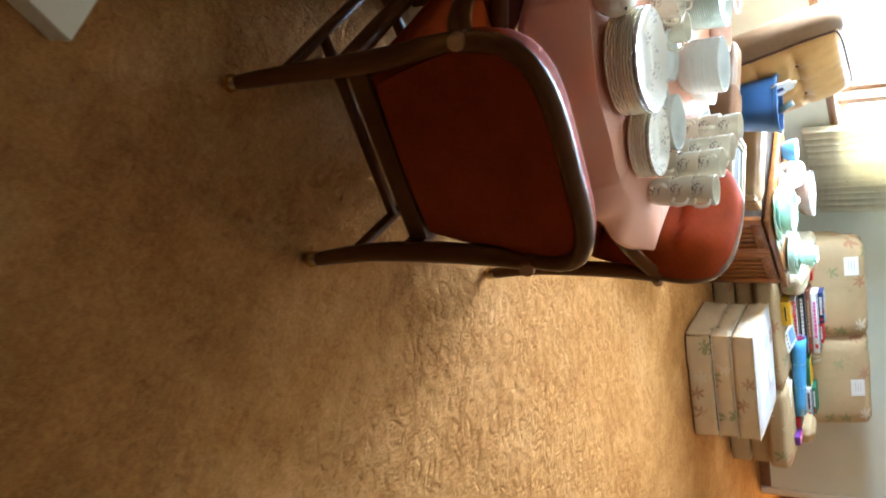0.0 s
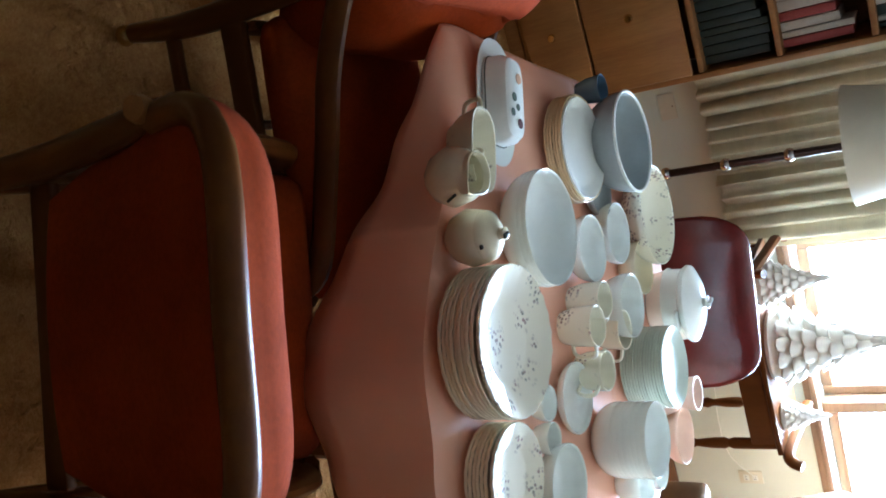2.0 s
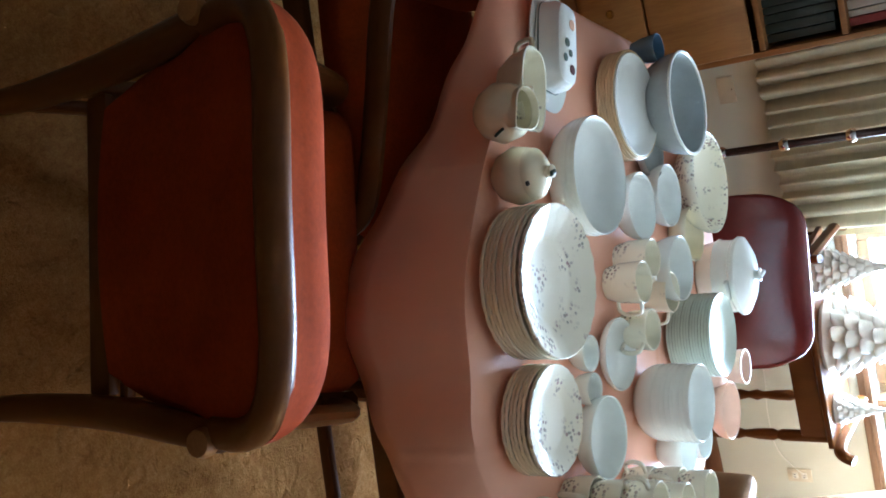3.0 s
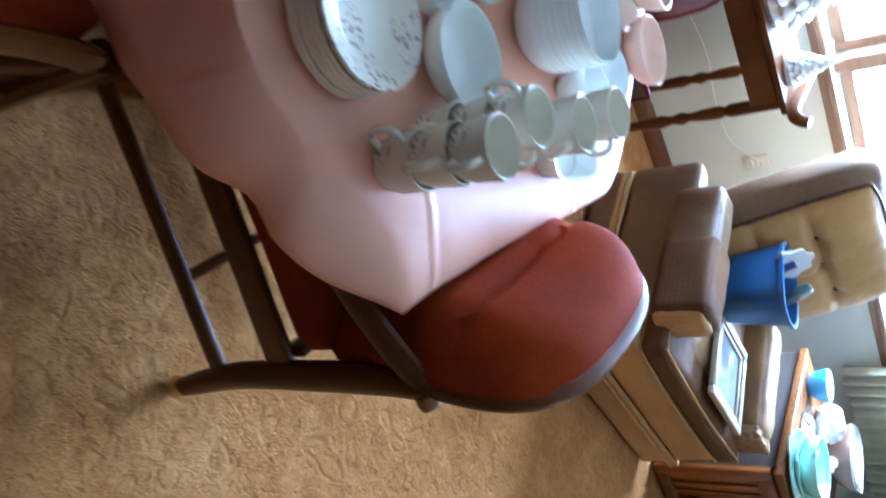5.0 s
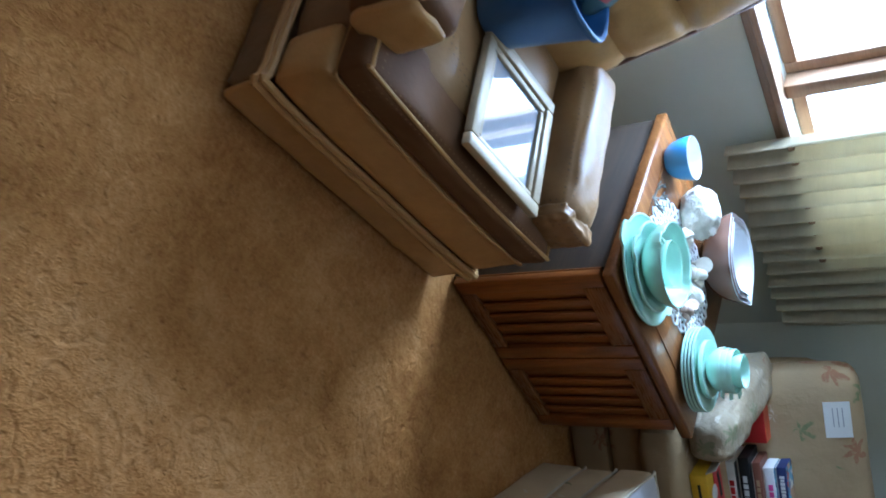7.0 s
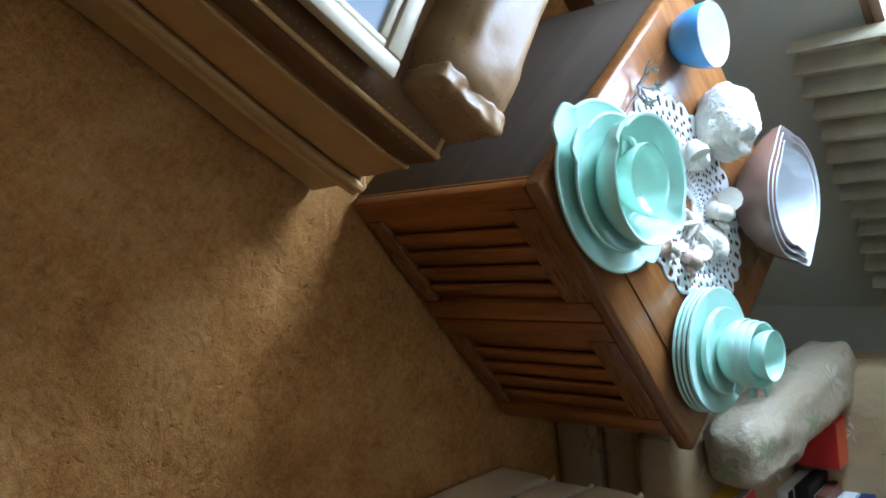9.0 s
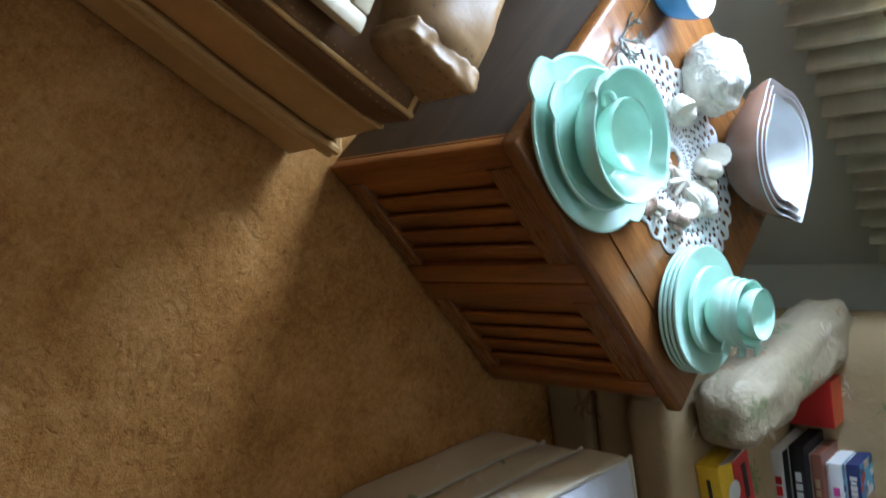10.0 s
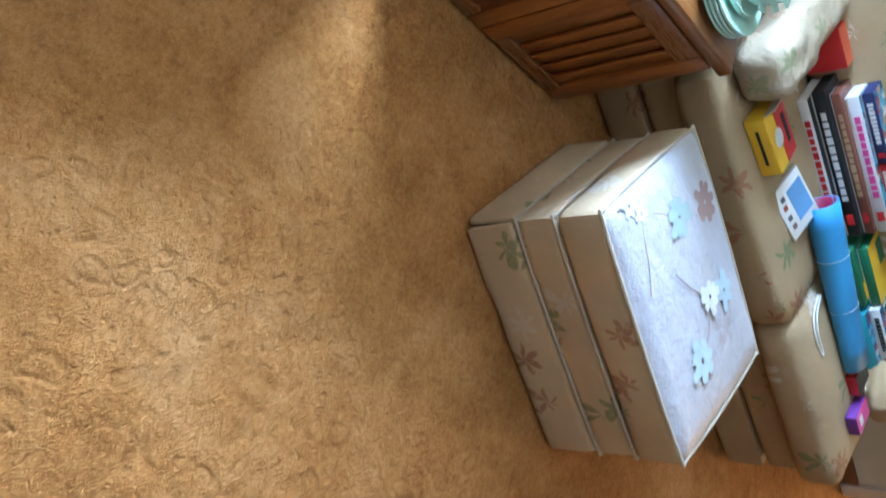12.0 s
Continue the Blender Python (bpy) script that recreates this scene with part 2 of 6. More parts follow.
    hue.color_ramp.interpolation = 'CONSTANT'
    e = hue.color_ramp.elements
    e[0].position, e[0].color = 0.0, (0.16, 0.20, 0.08, 1)
    e[1].position, e[1].color = 0.4, (0.30, 0.12, 0.055, 1)
    k = e.new(0.72)
    k.color = (0.62, 0.54, 0.42, 1)
    nt.links.new(sepc.outputs[0], hue.inputs["Fac"])
    tone = put_in(nt, "ShaderNodeTexNoise", Scale=4.0, Detail=4.0)
    nt.links.new(co.outputs["Object"], tone.inputs["Vector"])
    br = nt.nodes.new("ShaderNodeValToRGB")
    br.color_ramp.elements[0].position, br.color_ramp.elements[1].position = 0.3, 0.7
    br.color_ramp.elements[0].color = (*[c * 0.82 for c in base], 1)
    br.color_ramp.elements[1].color = (*base, 1)
    nt.links.new(tone.outputs["Fac"], br.inputs["Fac"])
    mx = nt.nodes.new("ShaderNodeMix")
    mx.data_type = 'RGBA'
    nt.links.new(brk.outputs[0], mx.inputs[0])
    nt.links.new(br.outputs["Color"], mx.inputs[6])
    nt.links.new(hue.outputs["Color"], mx.inputs[7])
    nt.links.new(mx.outputs[2], p.inputs["Base Color"])
    p.inputs["Roughness"].default_value = rough
    b = nt.nodes.new("ShaderNodeBump")
    b.inputs["Strength"].default_value, b.inputs["Distance"].default_value = min(1.0, relief * 88), relief
    wv = put_in(nt, "ShaderNodeTexNoise", Scale=18.0, Detail=6.0, Roughness=0.6)
    nt.links.new(co.outputs["Object"], wv.inputs["Vector"])
    nt.links.new(wv.outputs["Fac"], b.inputs["Height"])
    nt.links.new(b.outputs["Normal"], p.inputs["Normal"])
    return m


def dotted_leather(name, low, high, spot, rough):
    """Upholstery with a regular grid of small punched dots."""
    m, nt, p = nodes_of(name)
    co = nt.nodes.new("ShaderNodeTexCoord")
    vo = nt.nodes.new("ShaderNodeTexVoronoi")
    vo.inputs["Scale"].default_value = 52.0
    vo.inputs["Randomness"].default_value = 0.0
    nt.links.new(co.outputs["Object"], vo.inputs["Vector"])
    dot = nt.nodes.new("ShaderNodeMapRange")
    dot.inputs["From Min"].default_value, dot.inputs["From Max"].default_value = 0.08, 0.18
    nt.links.new(vo.outputs["Distance"], dot.inputs["Value"])
    big = put_in(nt, "ShaderNodeTexNoise", Scale=5.0, Detail=4.0)
    nt.links.new(co.outputs["Object"], big.inputs["Vector"])
    br = nt.nodes.new("ShaderNodeValToRGB")
    br.color_ramp.elements[0].position, br.color_ramp.elements[1].position = 0.3, 0.7
    br.color_ramp.elements[0].color = (*low, 1)
    br.color_ramp.elements[1].color = (*high, 1)
    nt.links.new(big.outputs["Fac"], br.inputs["Fac"])
    mx = nt.nodes.new("ShaderNodeMix")
    mx.data_type = 'RGBA'
    nt.links.new(dot.outputs[0], mx.inputs[0])
    mx.inputs[6].default_value = (*spot, 1)
    nt.links.new(br.outputs["Color"], mx.inputs[7])
    nt.links.new(mx.outputs[2], p.inputs["Base Color"])
    p.inputs["Roughness"].default_value = rough
    p.inputs["Specular IOR Level"].default_value = 0.35
    wr = put_in(nt, "ShaderNodeTexNoise", Scale=13.0, Detail=4.0)
    nt.links.new(co.outputs["Object"], wr.inputs["Vector"])
    b = nt.nodes.new("ShaderNodeBump")
    b.inputs["Strength"].default_value, b.inputs["Distance"].default_value = 0.4, 0.008
    nt.links.new(wr.outputs["Fac"], b.inputs["Height"])
    nt.links.new(b.outputs["Normal"], p.inputs["Normal"])
    return m


def floral_china():
    """Cream ironstone with a transfer print of small pink and grey sprigs on one side."""
    m, nt, p = nodes_of("floral_china")
    co = nt.nodes.new("ShaderNodeTexCoord")
    vo = nt.nodes.new("ShaderNodeTexVoronoi")
    vo.inputs["Scale"].default_value = 105.0
    nt.links.new(co.outputs["Object"], vo.inputs["Vector"])
    spot = nt.nodes.new("ShaderNodeMapRange")
    spot.inputs["From Min"].default_value, spot.inputs["From Max"].default_value = 0.5, 0.32
    nt.links.new(vo.outputs["Distance"], spot.inputs["Value"])
    pat = put_in(nt, "ShaderNodeTexNoise", Scale=14.0, Detail=2.0)
    nt.links.new(co.outputs["Object"], pat.inputs["Vector"])
    gate = nt.nodes.new("ShaderNodeMapRange")
    gate.inputs["From Min"].default_value, gate.inputs["From Max"].default_value = 0.54, 0.62
    nt.links.new(pat.outputs["Fac"], gate.inputs["Value"])
    mul = nt.nodes.new("ShaderNodeMath")
    mul.operation = 'MULTIPLY'
    nt.links.new(spot.outputs[0], mul.inputs[0])
    nt.links.new(gate.outputs[0], mul.inputs[1])
    sepc = nt.nodes.new("ShaderNodeSeparateColor")
    nt.links.new(vo.outputs["Color"], sepc.inputs[0])
    hue = nt.nodes.new("ShaderNodeValToRGB")
    hue.color_ramp.elements[0].color = (0.42, 0.27, 0.24, 1)
    hue.color_ramp.elements[1].color = (0.33, 0.33, 0.26, 1)
    nt.links.new(sepc.outputs[0], hue.inputs["Fac"])
    mx = nt.nodes.new("ShaderNodeMix")
    mx.data_type = 'RGBA'
    nt.links.new(mul.outputs[0], mx.inputs[0])
    mx.inputs[6].default_value = (0.89, 0.83, 0.66, 1)
    nt.links.new(hue.outputs["Color"], mx.inputs[7])
    nt.links.new(mx.outputs[2], p.inputs["Base Color"])
    p.inputs["Roughness"].default_value = 0.15
    return m


CARPET = carpet_material()
WALL = surface("wall_paint", (0.64, 0.65, 0.53), 0.7, 0.05, 2.0, 180, 0.10, 0.001)
# Ceiling is grey-brown instead of white, to weaken light bounced off it.
CEILING = surface("dimmed_ceiling", (0.40, 0.36, 0.29), 0.8, 0.04, 3.0, 90, 0.2)
# Unseen closing walls get this dark brown so they bounce less light.
WALLDIM = surface("unseen_wall_dark", (0.085, 0.050, 0.025), 0.6, 0.05, 2.0, 180, 0.10, 0.001)
OAK = wood_material("oak_cabinet", (0.37, 0.118, 0.021), (0.15, 0.044, 0.009), 0.30, 'Z')
OAK_X = wood_material("oak_rails", (0.30, 0.115, 0.032), (0.15, 0.052, 0.014), 0.26, 'X')
DARKSIDE = wood_material("dark_laminate", (0.070, 0.045, 0.026), (0.038, 0.025, 0.015), 0.62, 'Y')
TOPWOOD = wood_material("polished_oak_top", (0.27, 0.105, 0.030), (0.14, 0.050, 0.014), 0.17, 'X')
HONEY = wood_material("honey_maple", (0.40, 0.185, 0.055), (0.28, 0.115, 0.032), 0.4, 'Z')
CHAIRWOOD = surface("chair_walnut", (0.125, 0.041, 0.009), 0.30, 0.16, 2.5, 22.0, 0.06, 0.001, stretch=(1, 1, 0.25), spec=0.16)
TRIMWOOD = wood_material("window_oak", (0.30, 0.175, 0.095), (0.20, 0.11, 0.055), 0.45, 'Y')
BASEWOOD = wood_material("baseboard_walnut", (0.20, 0.085, 0.035), (0.12, 0.05, 0.02), 0.4, 'Y')
RED = surface("red_velvet", (0.27, 0.036, 0.006), 0.85, 0.18, 5.0, 120, 0.25, 0.001, spec=0.03)
REDVINYL = surface("oxblood_vinyl", (0.13, 0.012, 0.010), 0.22, 0.1, 4.0, 90, 0.1, 0.001)
PINK = cloth_material()
WHITECHINA = surface("white_china", (0.86, 0.87, 0.80), 0.14, 0.03, 3.0, 40, 0.0)
CREAM = surface("cream_ironstone", (0.88, 0.80, 0.58), 0.2, 0.04, 4.0, 40, 0.03)
FLORALCHINA = floral_china()
GREYBOWL = surface("grey_enamel", (0.42, 0.45, 0.43), 0.2, 0.05, 4.0, 60, 0.0)
BLUEGLASS = surface("blue_cup", (0.16, 0.27, 0.36), 0.12, 0.05, 3.0, 40, 0.0)
TANCHINA = surface("tan_edged_plate", (0.62, 0.45, 0.24), 0.22, 0.05, 4.0, 40, 0.0)
GREENWARE = surface("pale_green_plate", (0.50, 0.56, 0.44), 0.18, 0.05, 4.0, 40, 0.0)
PEACH = surface("peach_cup", (0.80, 0.58, 0.45), 0.3, 0.04, 4.0, 40, 0.0)
JADE = surface("jadeite_melamine", (0.50, 0.75, 0.62), 0.16, 0.04, 3.0, 40, 0.0, subsurface=0.1)
SKYBLUE = surface("blue_melamine", (0.10, 0.36, 0.70), 0.25, 0.03, 3.0, 40, 0.0)
WHITEIN = surface("white_lining", (0.78, 0.80, 0.80), 0.2, 0.02, 3.0, 40, 0.0)
BROWNBOWL = surface("brown_mixing_bowl", (0.20, 0.105, 0.07), 0.18, 0.06, 3.0, 40, 0.0)
BLUEPLASTIC = surface("blue_bin_plastic", (0.035, 0.125, 0.30), 0.38, 0.05, 4.0, 70, 0.05)
CHROME = surface("chrome", (0.75, 0.74, 0.72), 0.12, 0.02, 3.0, 40, 0.0, metal=1.0)
BRASS = surface("brass", (0.60, 0.42, 0.16), 0.25, 0.05, 20.0, 90, 0.0, metal=1.0)
BLACK = surface("black_enamel", (0.02, 0.02, 0.022), 0.3, 0.1, 4.0, 40, 0.0)
DARKMETAL = surface("bronze_pole", (0.07, 0.045, 0.035), 0.22, 0.1, 6.0, 40, 0.0, metal=0.6)
SHADE = surface("lampshade_linen", (0.66, 0.60, 0.46), 0.85, 0.05, 8.0, 300, 0.2, 0.001, subsurface=0.2)
CURTAIN = surface("woven_curtain", (0.60, 0.53, 0.36), 0.9, 0.10, 3.0, 220, 0.6, 0.003, stretch=(1, 1, 5), second=(0.44, 0.39, 0.26))
ct = CURTAIN.node_tree
thin = ct.nodes.new("ShaderNodeBsdfTranslucent")
thin.inputs["Color"].default_value = (0.72, 0.64, 0.46, 1)
blend = ct.nodes.new("ShaderNodeMixShader")
blend.inputs[0].default_value = 0.20
ct.links.new(ct.nodes["Principled BSDF"].outputs[0], blend.inputs[1])
ct.links.new(thin.outputs[0], blend.inputs[2])
ct.links.new(blend.outputs[0], ct.nodes["Material Output"].inputs["Surface"])
LEATHER = dotted_leather("dotted_tan_upholstery", (0.22, 0.118, 0.045), (0.31, 0.175, 0.072), (0.11, 0.07, 0.045), 0.37)
VELOUR = dotted_leather("dotted_brown_velour", (0.10, 0.043, 0.013), (0.155, 0.068, 0.021), (0.24, 0.125, 0.048), 0.8)
LEATHERPLAIN = surface("tan_upholstery", (0.50, 0.28, 0.095), 0.46, 0.10, 5.0, 26, 0.4, 0.006, spec=0.3)
LEATHERSIDE = surface("brown_side_vinyl", (0.20, 0.118, 0.060), 0.40, 0.12, 4.0, 22, 0.4, 0.006, spec=0.4)
LEATHERDARK = surface("brown_arm_upholstery", (0.085, 0.036, 0.016), 0.34, 0.12, 5.0, 24, 0.45, 0.007, spec=0.5)
SOFAFABRIC = floral_material("sofa_floral_weave", (0.44, 0.305, 0.155), 6.5, 0.85, 0.8, 0.008)
ARMFABRIC = floral_material("glazed_arm_floral", (0.42, 0.335, 0.215), 9.0, 0.65, 0.42, 0.016)
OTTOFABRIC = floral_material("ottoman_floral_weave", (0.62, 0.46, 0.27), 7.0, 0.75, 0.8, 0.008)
# Paler, bluer version of the ottoman cloth: window light put into the colour.
OTTOTOP = floral_material("ottoman_top_lit", (0.60, 0.585, 0.60), 5.0, 0.22, 0.5, 0.010)
PIPING = surface("piping_cord", (0.52, 0.44, 0.32), 0.8, 0.05, 20, 200, 0.2)
SHELL = surface("sea_shell", (0.72, 0.66, 0.54), 0.5, 0.10, 14.0, 70, 0.5, 0.003)
SHELLPINK = surface("speckled_shell", (0.60, 0.42, 0.32), 0.5, 0.3, 40.0, 120, 0.5, 0.003)
CORAL = surface("white_coral", (0.78, 0.73, 0.62), 0.85, 0.10, 30.0, 90, 1.0, 0.006)
LACE = surface("cotton_lace", (0.82, 0.82, 0.80), 0.85, 0.03, 20, 200, 0.3)
CERAMIC = surface("ceramic_tree_glaze", (0.88, 0.84, 0.73), 0.18, 0.05, 10, 50, 0.1)
PAPER = surface("white_paper", (0.80, 0.79, 0.73), 0.75, 0.02, 5, 80, 0.03)
IVORY = surface("ivory_plastic", (0.66, 0.60, 0.44), 0.4, 0.03, 5, 60, 0.0)
SILVERFRAME = surface("champagne_frame", (0.47, 0.38, 0.245), 0.38, 0.08, 6, 90, 0.1, metal=0.15)
DARK = surface("dark_void", (0.03, 0.025, 0.02), 0.8, 0.1, 3, 40, 0.0)
WHITETRIM = surface("white_trim", (0.74, 0.72, 0.62), 0.5, 0.03, 5, 80, 0.05)


def colour(name, rgb, rough=0.45):
    return surface(name, rgb, rough, 0.06, 6.0, 60, 0.03)


def picture_print():
    """Box-lid artwork that reads only as patches of colour."""
    m, nt, p = nodes_of("picture_print")
    co = nt.nodes.new("ShaderNodeTexCoord")
    vo = nt.nodes.new("ShaderNodeTexVoronoi")
    vo.inputs["Scale"].default_value = 38.0
    nt.links.new(co.outputs["Object"], vo.inputs["Vector"])
    sep = nt.nodes.new("ShaderNodeSeparateColor")
    nt.links.new(vo.outputs["Color"], sep.inputs[0])
    ramp = nt.nodes.new("ShaderNodeValToRGB")
    ramp.color_ramp.interpolation = 'CONSTANT'
    e = ramp.color_ramp.elements
    e[0].position, e[0].color = 0.0, (0.05, 0.20, 0.36, 1)
    e[1].position, e[1].color = 0.34, (0.10, 0.42, 0.55, 1)
    for at, c in ((0.55, (0.03, 0.05, 0.12, 1)), (0.70, (0.60, 0.38, 0.24, 1)), (0.82, (0.66, 0.64, 0.58, 1)), (0.92, (0.45, 0.05, 0.04, 1))):
        e.new(at).color = c
    nt.links.new(sep.outputs[0], ramp.inputs["Fac"])
    nt.links.new(ramp.outputs["Color"], p.inputs["Base Color"])
    p.inputs["Roughness"].default_value = 0.35
    return m


PICTURE = picture_print()
glass_m, glass_t, glass_p = nodes_of("window_glass")
glass_p.inputs["Transmission Weight"].default_value = 1.0
glass_p.inputs["Roughness"].default_value = 0.0
glass_p.inputs["IOR"].default_value = 1.02
clear_m, clear_t, clear_p = nodes_of("clear_glass")
clear_p.inputs["Transmission Weight"].default_value = 1.0
clear_p.inputs["Roughness"].default_value = 0.03
clear_p.inputs["IOR"].default_value = 1.45

# ---------------------------------------------------------------- mesh helpers
def finish(bm, name, material, smooth=True):
    me = bpy.data.meshes.new(name)
    bmesh.ops.recalc_face_normals(bm, faces=bm.faces)
    bm.to_mesh(me)
    bm.free()
    for poly in me.polygons:
        poly.use_smooth = smooth
    if smooth:
        me.set_sharp_from_angle(angle=radians(40))
    for mat in (material if isinstance(material, (list, tuple)) else [material]):
        me.materials.append(mat)
    return me


def part(name, bm, material, parent=None, label="", smooth=True, at=None):
    ob = new(name, finish(bm, name, material, smooth))
    if parent is not None:
        ob.parent = parent
    if at is not None:
        ob.matrix_basis = at
    if label:
        ob["label"] = label
    return ob


def thing(name, m, label, category, group="", kind=""):
    ob = new(name)
    ob.empty_display_size = 0.1
    ob.matrix_basis = m
    return tagged(ob, label, category, group, kind)


def slab(size, centre=(0, 0, 0), bevel=0.004, bm=None, seg=2, turn=None):
    """A bevelled box, added to bm."""
    bm = bm or bmesh.new()
    part_bm = bmesh.new()
    bmesh.ops.create_cube(part_bm, size=1)
    for v in part_bm.verts:
        v.co = Vector((v.co.x * size[0], v.co.y * size[1], v.co.z * size[2]))
    if bevel:
        bmesh.ops.bevel(part_bm, geom=list(part_bm.edges), offset=min(bevel, min(size) * 0.45), segments=seg, affect='EDGES', profile=0.5)
    m = Matrix.Translation(centre)
    if turn is not None:
        m = m @ turn
    bmesh.ops.transform(part_bm, matrix=m, verts=part_bm.verts)
    return join(bm, part_bm)


def join(bm, other):
    made = {}
    for v in other.verts:
        made[v] = bm.verts.new(v.co)
    for f in other.faces:
        try:
            g = bm.faces.new([made[v] for v in f.verts])
            g.material_index = f.material_index
        except ValueError:
            pass
    other.free()
    return bm


def cushion(size, r=0.04, n=7, puff=0.0, rough=0.0, seed=1, centre=(0, 0, 0), sides=0.0, freq=6.0):
    """A soft rounded block: rounded edges, swollen faces and slight wrinkles."""
    bm = bmesh.new()
    bmesh.ops.create_cube(bm, size=2)
    bmesh.ops.subdivide_edges(bm, edges=list(bm.edges), cuts=n, use_grid_fill=True)
    half = Vector(size) / 2
    r = min(r, min(half) * 0.98)
    for v in bm.verts:
        q = v.co.copy()
        # crowd the rows towards the edges so that they round well
        p = Vector([half[i] * math.copysign(abs(q[i]) ** 0.7, q[i]) for i in range(3)])
        inner = Vector([max(-(half[i] - r), min(half[i] - r, p[i])) for i in range(3)])
        d = p - inner
        if d.length > 1e-9:
            p = inner + d.normalized() * r
        k = (1 - q.x ** 2), (1 - q.y ** 2), (1 - q.z ** 2)
        p.z += math.copysign(puff, q.z) * k[0] * k[1] * abs(q.z) ** 2
        p.y += math.copysign(sides, q.y) * k[0] * k[2] * abs(q.y) ** 2
        p.x += math.copysign(sides, q.x) * k[1] * k[2] * abs(q.x) ** 2
        if rough:
            w = noise.noise_vector(p * freq + Vector((seed, seed * 2, seed * 3)))
            p += w * rough
        v.co = p + Vector(centre)
    return bm


def lathe(profile, n=32, bm=None, centre=(0, 0, 0), squash=1.0):
    """A turned form from (radius, height) pairs; closes at radius 0."""
    bm = bm or bmesh.new()
    rings = []
    for r, z in profile:
        if r < 1e-6:
            rings.append([bm.verts.new((centre[0], centre[1], centre[2] + z))])
        else:
            rings.append([bm.verts.new((centre[0] + r * math.cos(2 * math.pi * i / n), centre[1] + r * squash * math.sin(2 * math.pi * i / n), centre[2] + z)) for i in range(n)])
    for a, b in zip(rings, rings[1:]):
        for i in range(n):
            j = (i + 1) % n
            if len(a) == 1 and len(b) == 1:
                continue
            if len(a) == 1:
                bm.faces.new((a[0], b[j], b[i]))
            elif len(b) == 1:
                bm.faces.new((a[i], a[j], b[0]))
            else:
                bm.faces.new((a[i], a[j], b[j], b[i]))
    return bm


def smooth_line(points, per=8, closed=False):
    pts = [Vector(p) for p in points]
    out = []
    n = len(pts)
    span = n if closed else n - 1
    for i in range(span):
        if closed:
            p0, p1, p2, p3 = pts[i - 1], pts[i], pts[(i + 1) % n], pts[(i + 2) % n]
        else:
            p0, p1, p2, p3 = pts[max(i - 1, 0)], pts[i], pts[i + 1], pts[min(i + 2, n - 1)]
        for s in range(per):
            t = s / per
            out.append(0.5 * ((2 * p1) + (p2 - p0) * t + (2 * p0 - 5 * p1 + 4 * p2 - p3) * t * t + (3 * p1 - p0 - 3 * p2 + p3) * t ** 3))
    if not closed:
        out.append(pts[-1])
    return out


def tube(points, radius, n=8, bm=None, closed=False, flat=1.0, up=Vector((0, 0, 1))):
    """A bar swept along points; radius may be a list; flat squeezes it across 'up'."""
    bm = bm or bmesh.new()
    pts = [Vector(p) for p in points]
    rings = []
    for i, p in enumerate(pts):
        if closed:
            d = pts[(i + 1) % len(pts)] - pts[i - 1]
        else:
            d = pts[min(i + 1, len(pts) - 1)] - pts[max(i - 1, 0)]
        d.normalize()
        side = d.cross(up)
        if side.length < 1e-3:
            side = d.cross(Vector((1, 0, 0)))
        side.normalize()
        top = side.cross(d).normalized()
        r = radius[i] if isinstance(radius, (list, tuple)) else radius
        rings.append([bm.verts.new(p + side * (r * math.cos(2 * math.pi * k / n)) + top * (r * flat * math.sin(2 * math.pi * k / n))) for k in range(n)])
    m = len(rings)
    for i in range(m if closed else m - 1):
        a, b = rings[i], rings[(i + 1) % m]
        for k in range(n):
            j = (k + 1) % n
            bm.faces.new((a[k], a[j], b[j], b[k]))
    if not closed:
        bm.faces.new(rings[0][::-1])
        bm.faces.new(rings[-1])
    return bm


def plank_poly(points, z0, z1, bm=None):
    """An upright prism over a plan polygon."""
    bm = bm or bmesh.new()
    lo = [bm.verts.new((x, y, z0)) for x, y in points]
    hi = [bm.verts.new((x, y, z1)) for x, y in points]
    n = len(points)
    bm.faces.new(lo[::-1])
    bm.faces.new(hi)
    for i in range(n):
        bm.faces.new((lo[i], lo[(i + 1) % n], hi[(i + 1) % n], hi[i]))
    return bm

# ---------------------------------------------------------------- room
WX = -1.10                                        # face of the window wall
CORNER = Vector((WX, 1.47))
BD = Vector((0.616, 0.788))                       # run of the wall behind the sofa
BN = Vector((-0.788, 0.616))                      # outwards of it
FAR = CORNER + BD * 4.6
SIDE = FAR + Vector((0.788, -0.616)) * 5.0
ROOM = [(WX, -6.0), (SIDE.x, -6.0), (SIDE.x, SIDE.y), (FAR.x, FAR.y), (CORNER.x, CORNER.y)]

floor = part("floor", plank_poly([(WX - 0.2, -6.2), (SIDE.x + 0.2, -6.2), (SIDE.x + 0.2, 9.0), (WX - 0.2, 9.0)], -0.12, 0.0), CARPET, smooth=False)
tagged(floor, "tan and brown sculpted pile carpet", "carpet", kind="structure")
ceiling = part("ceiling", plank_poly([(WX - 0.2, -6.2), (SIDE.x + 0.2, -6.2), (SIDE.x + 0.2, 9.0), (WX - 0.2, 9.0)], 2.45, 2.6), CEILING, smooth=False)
tagged(ceiling, "unseen ceiling, coloured grey-brown to cut bounced light", "ceiling", kind="structure")

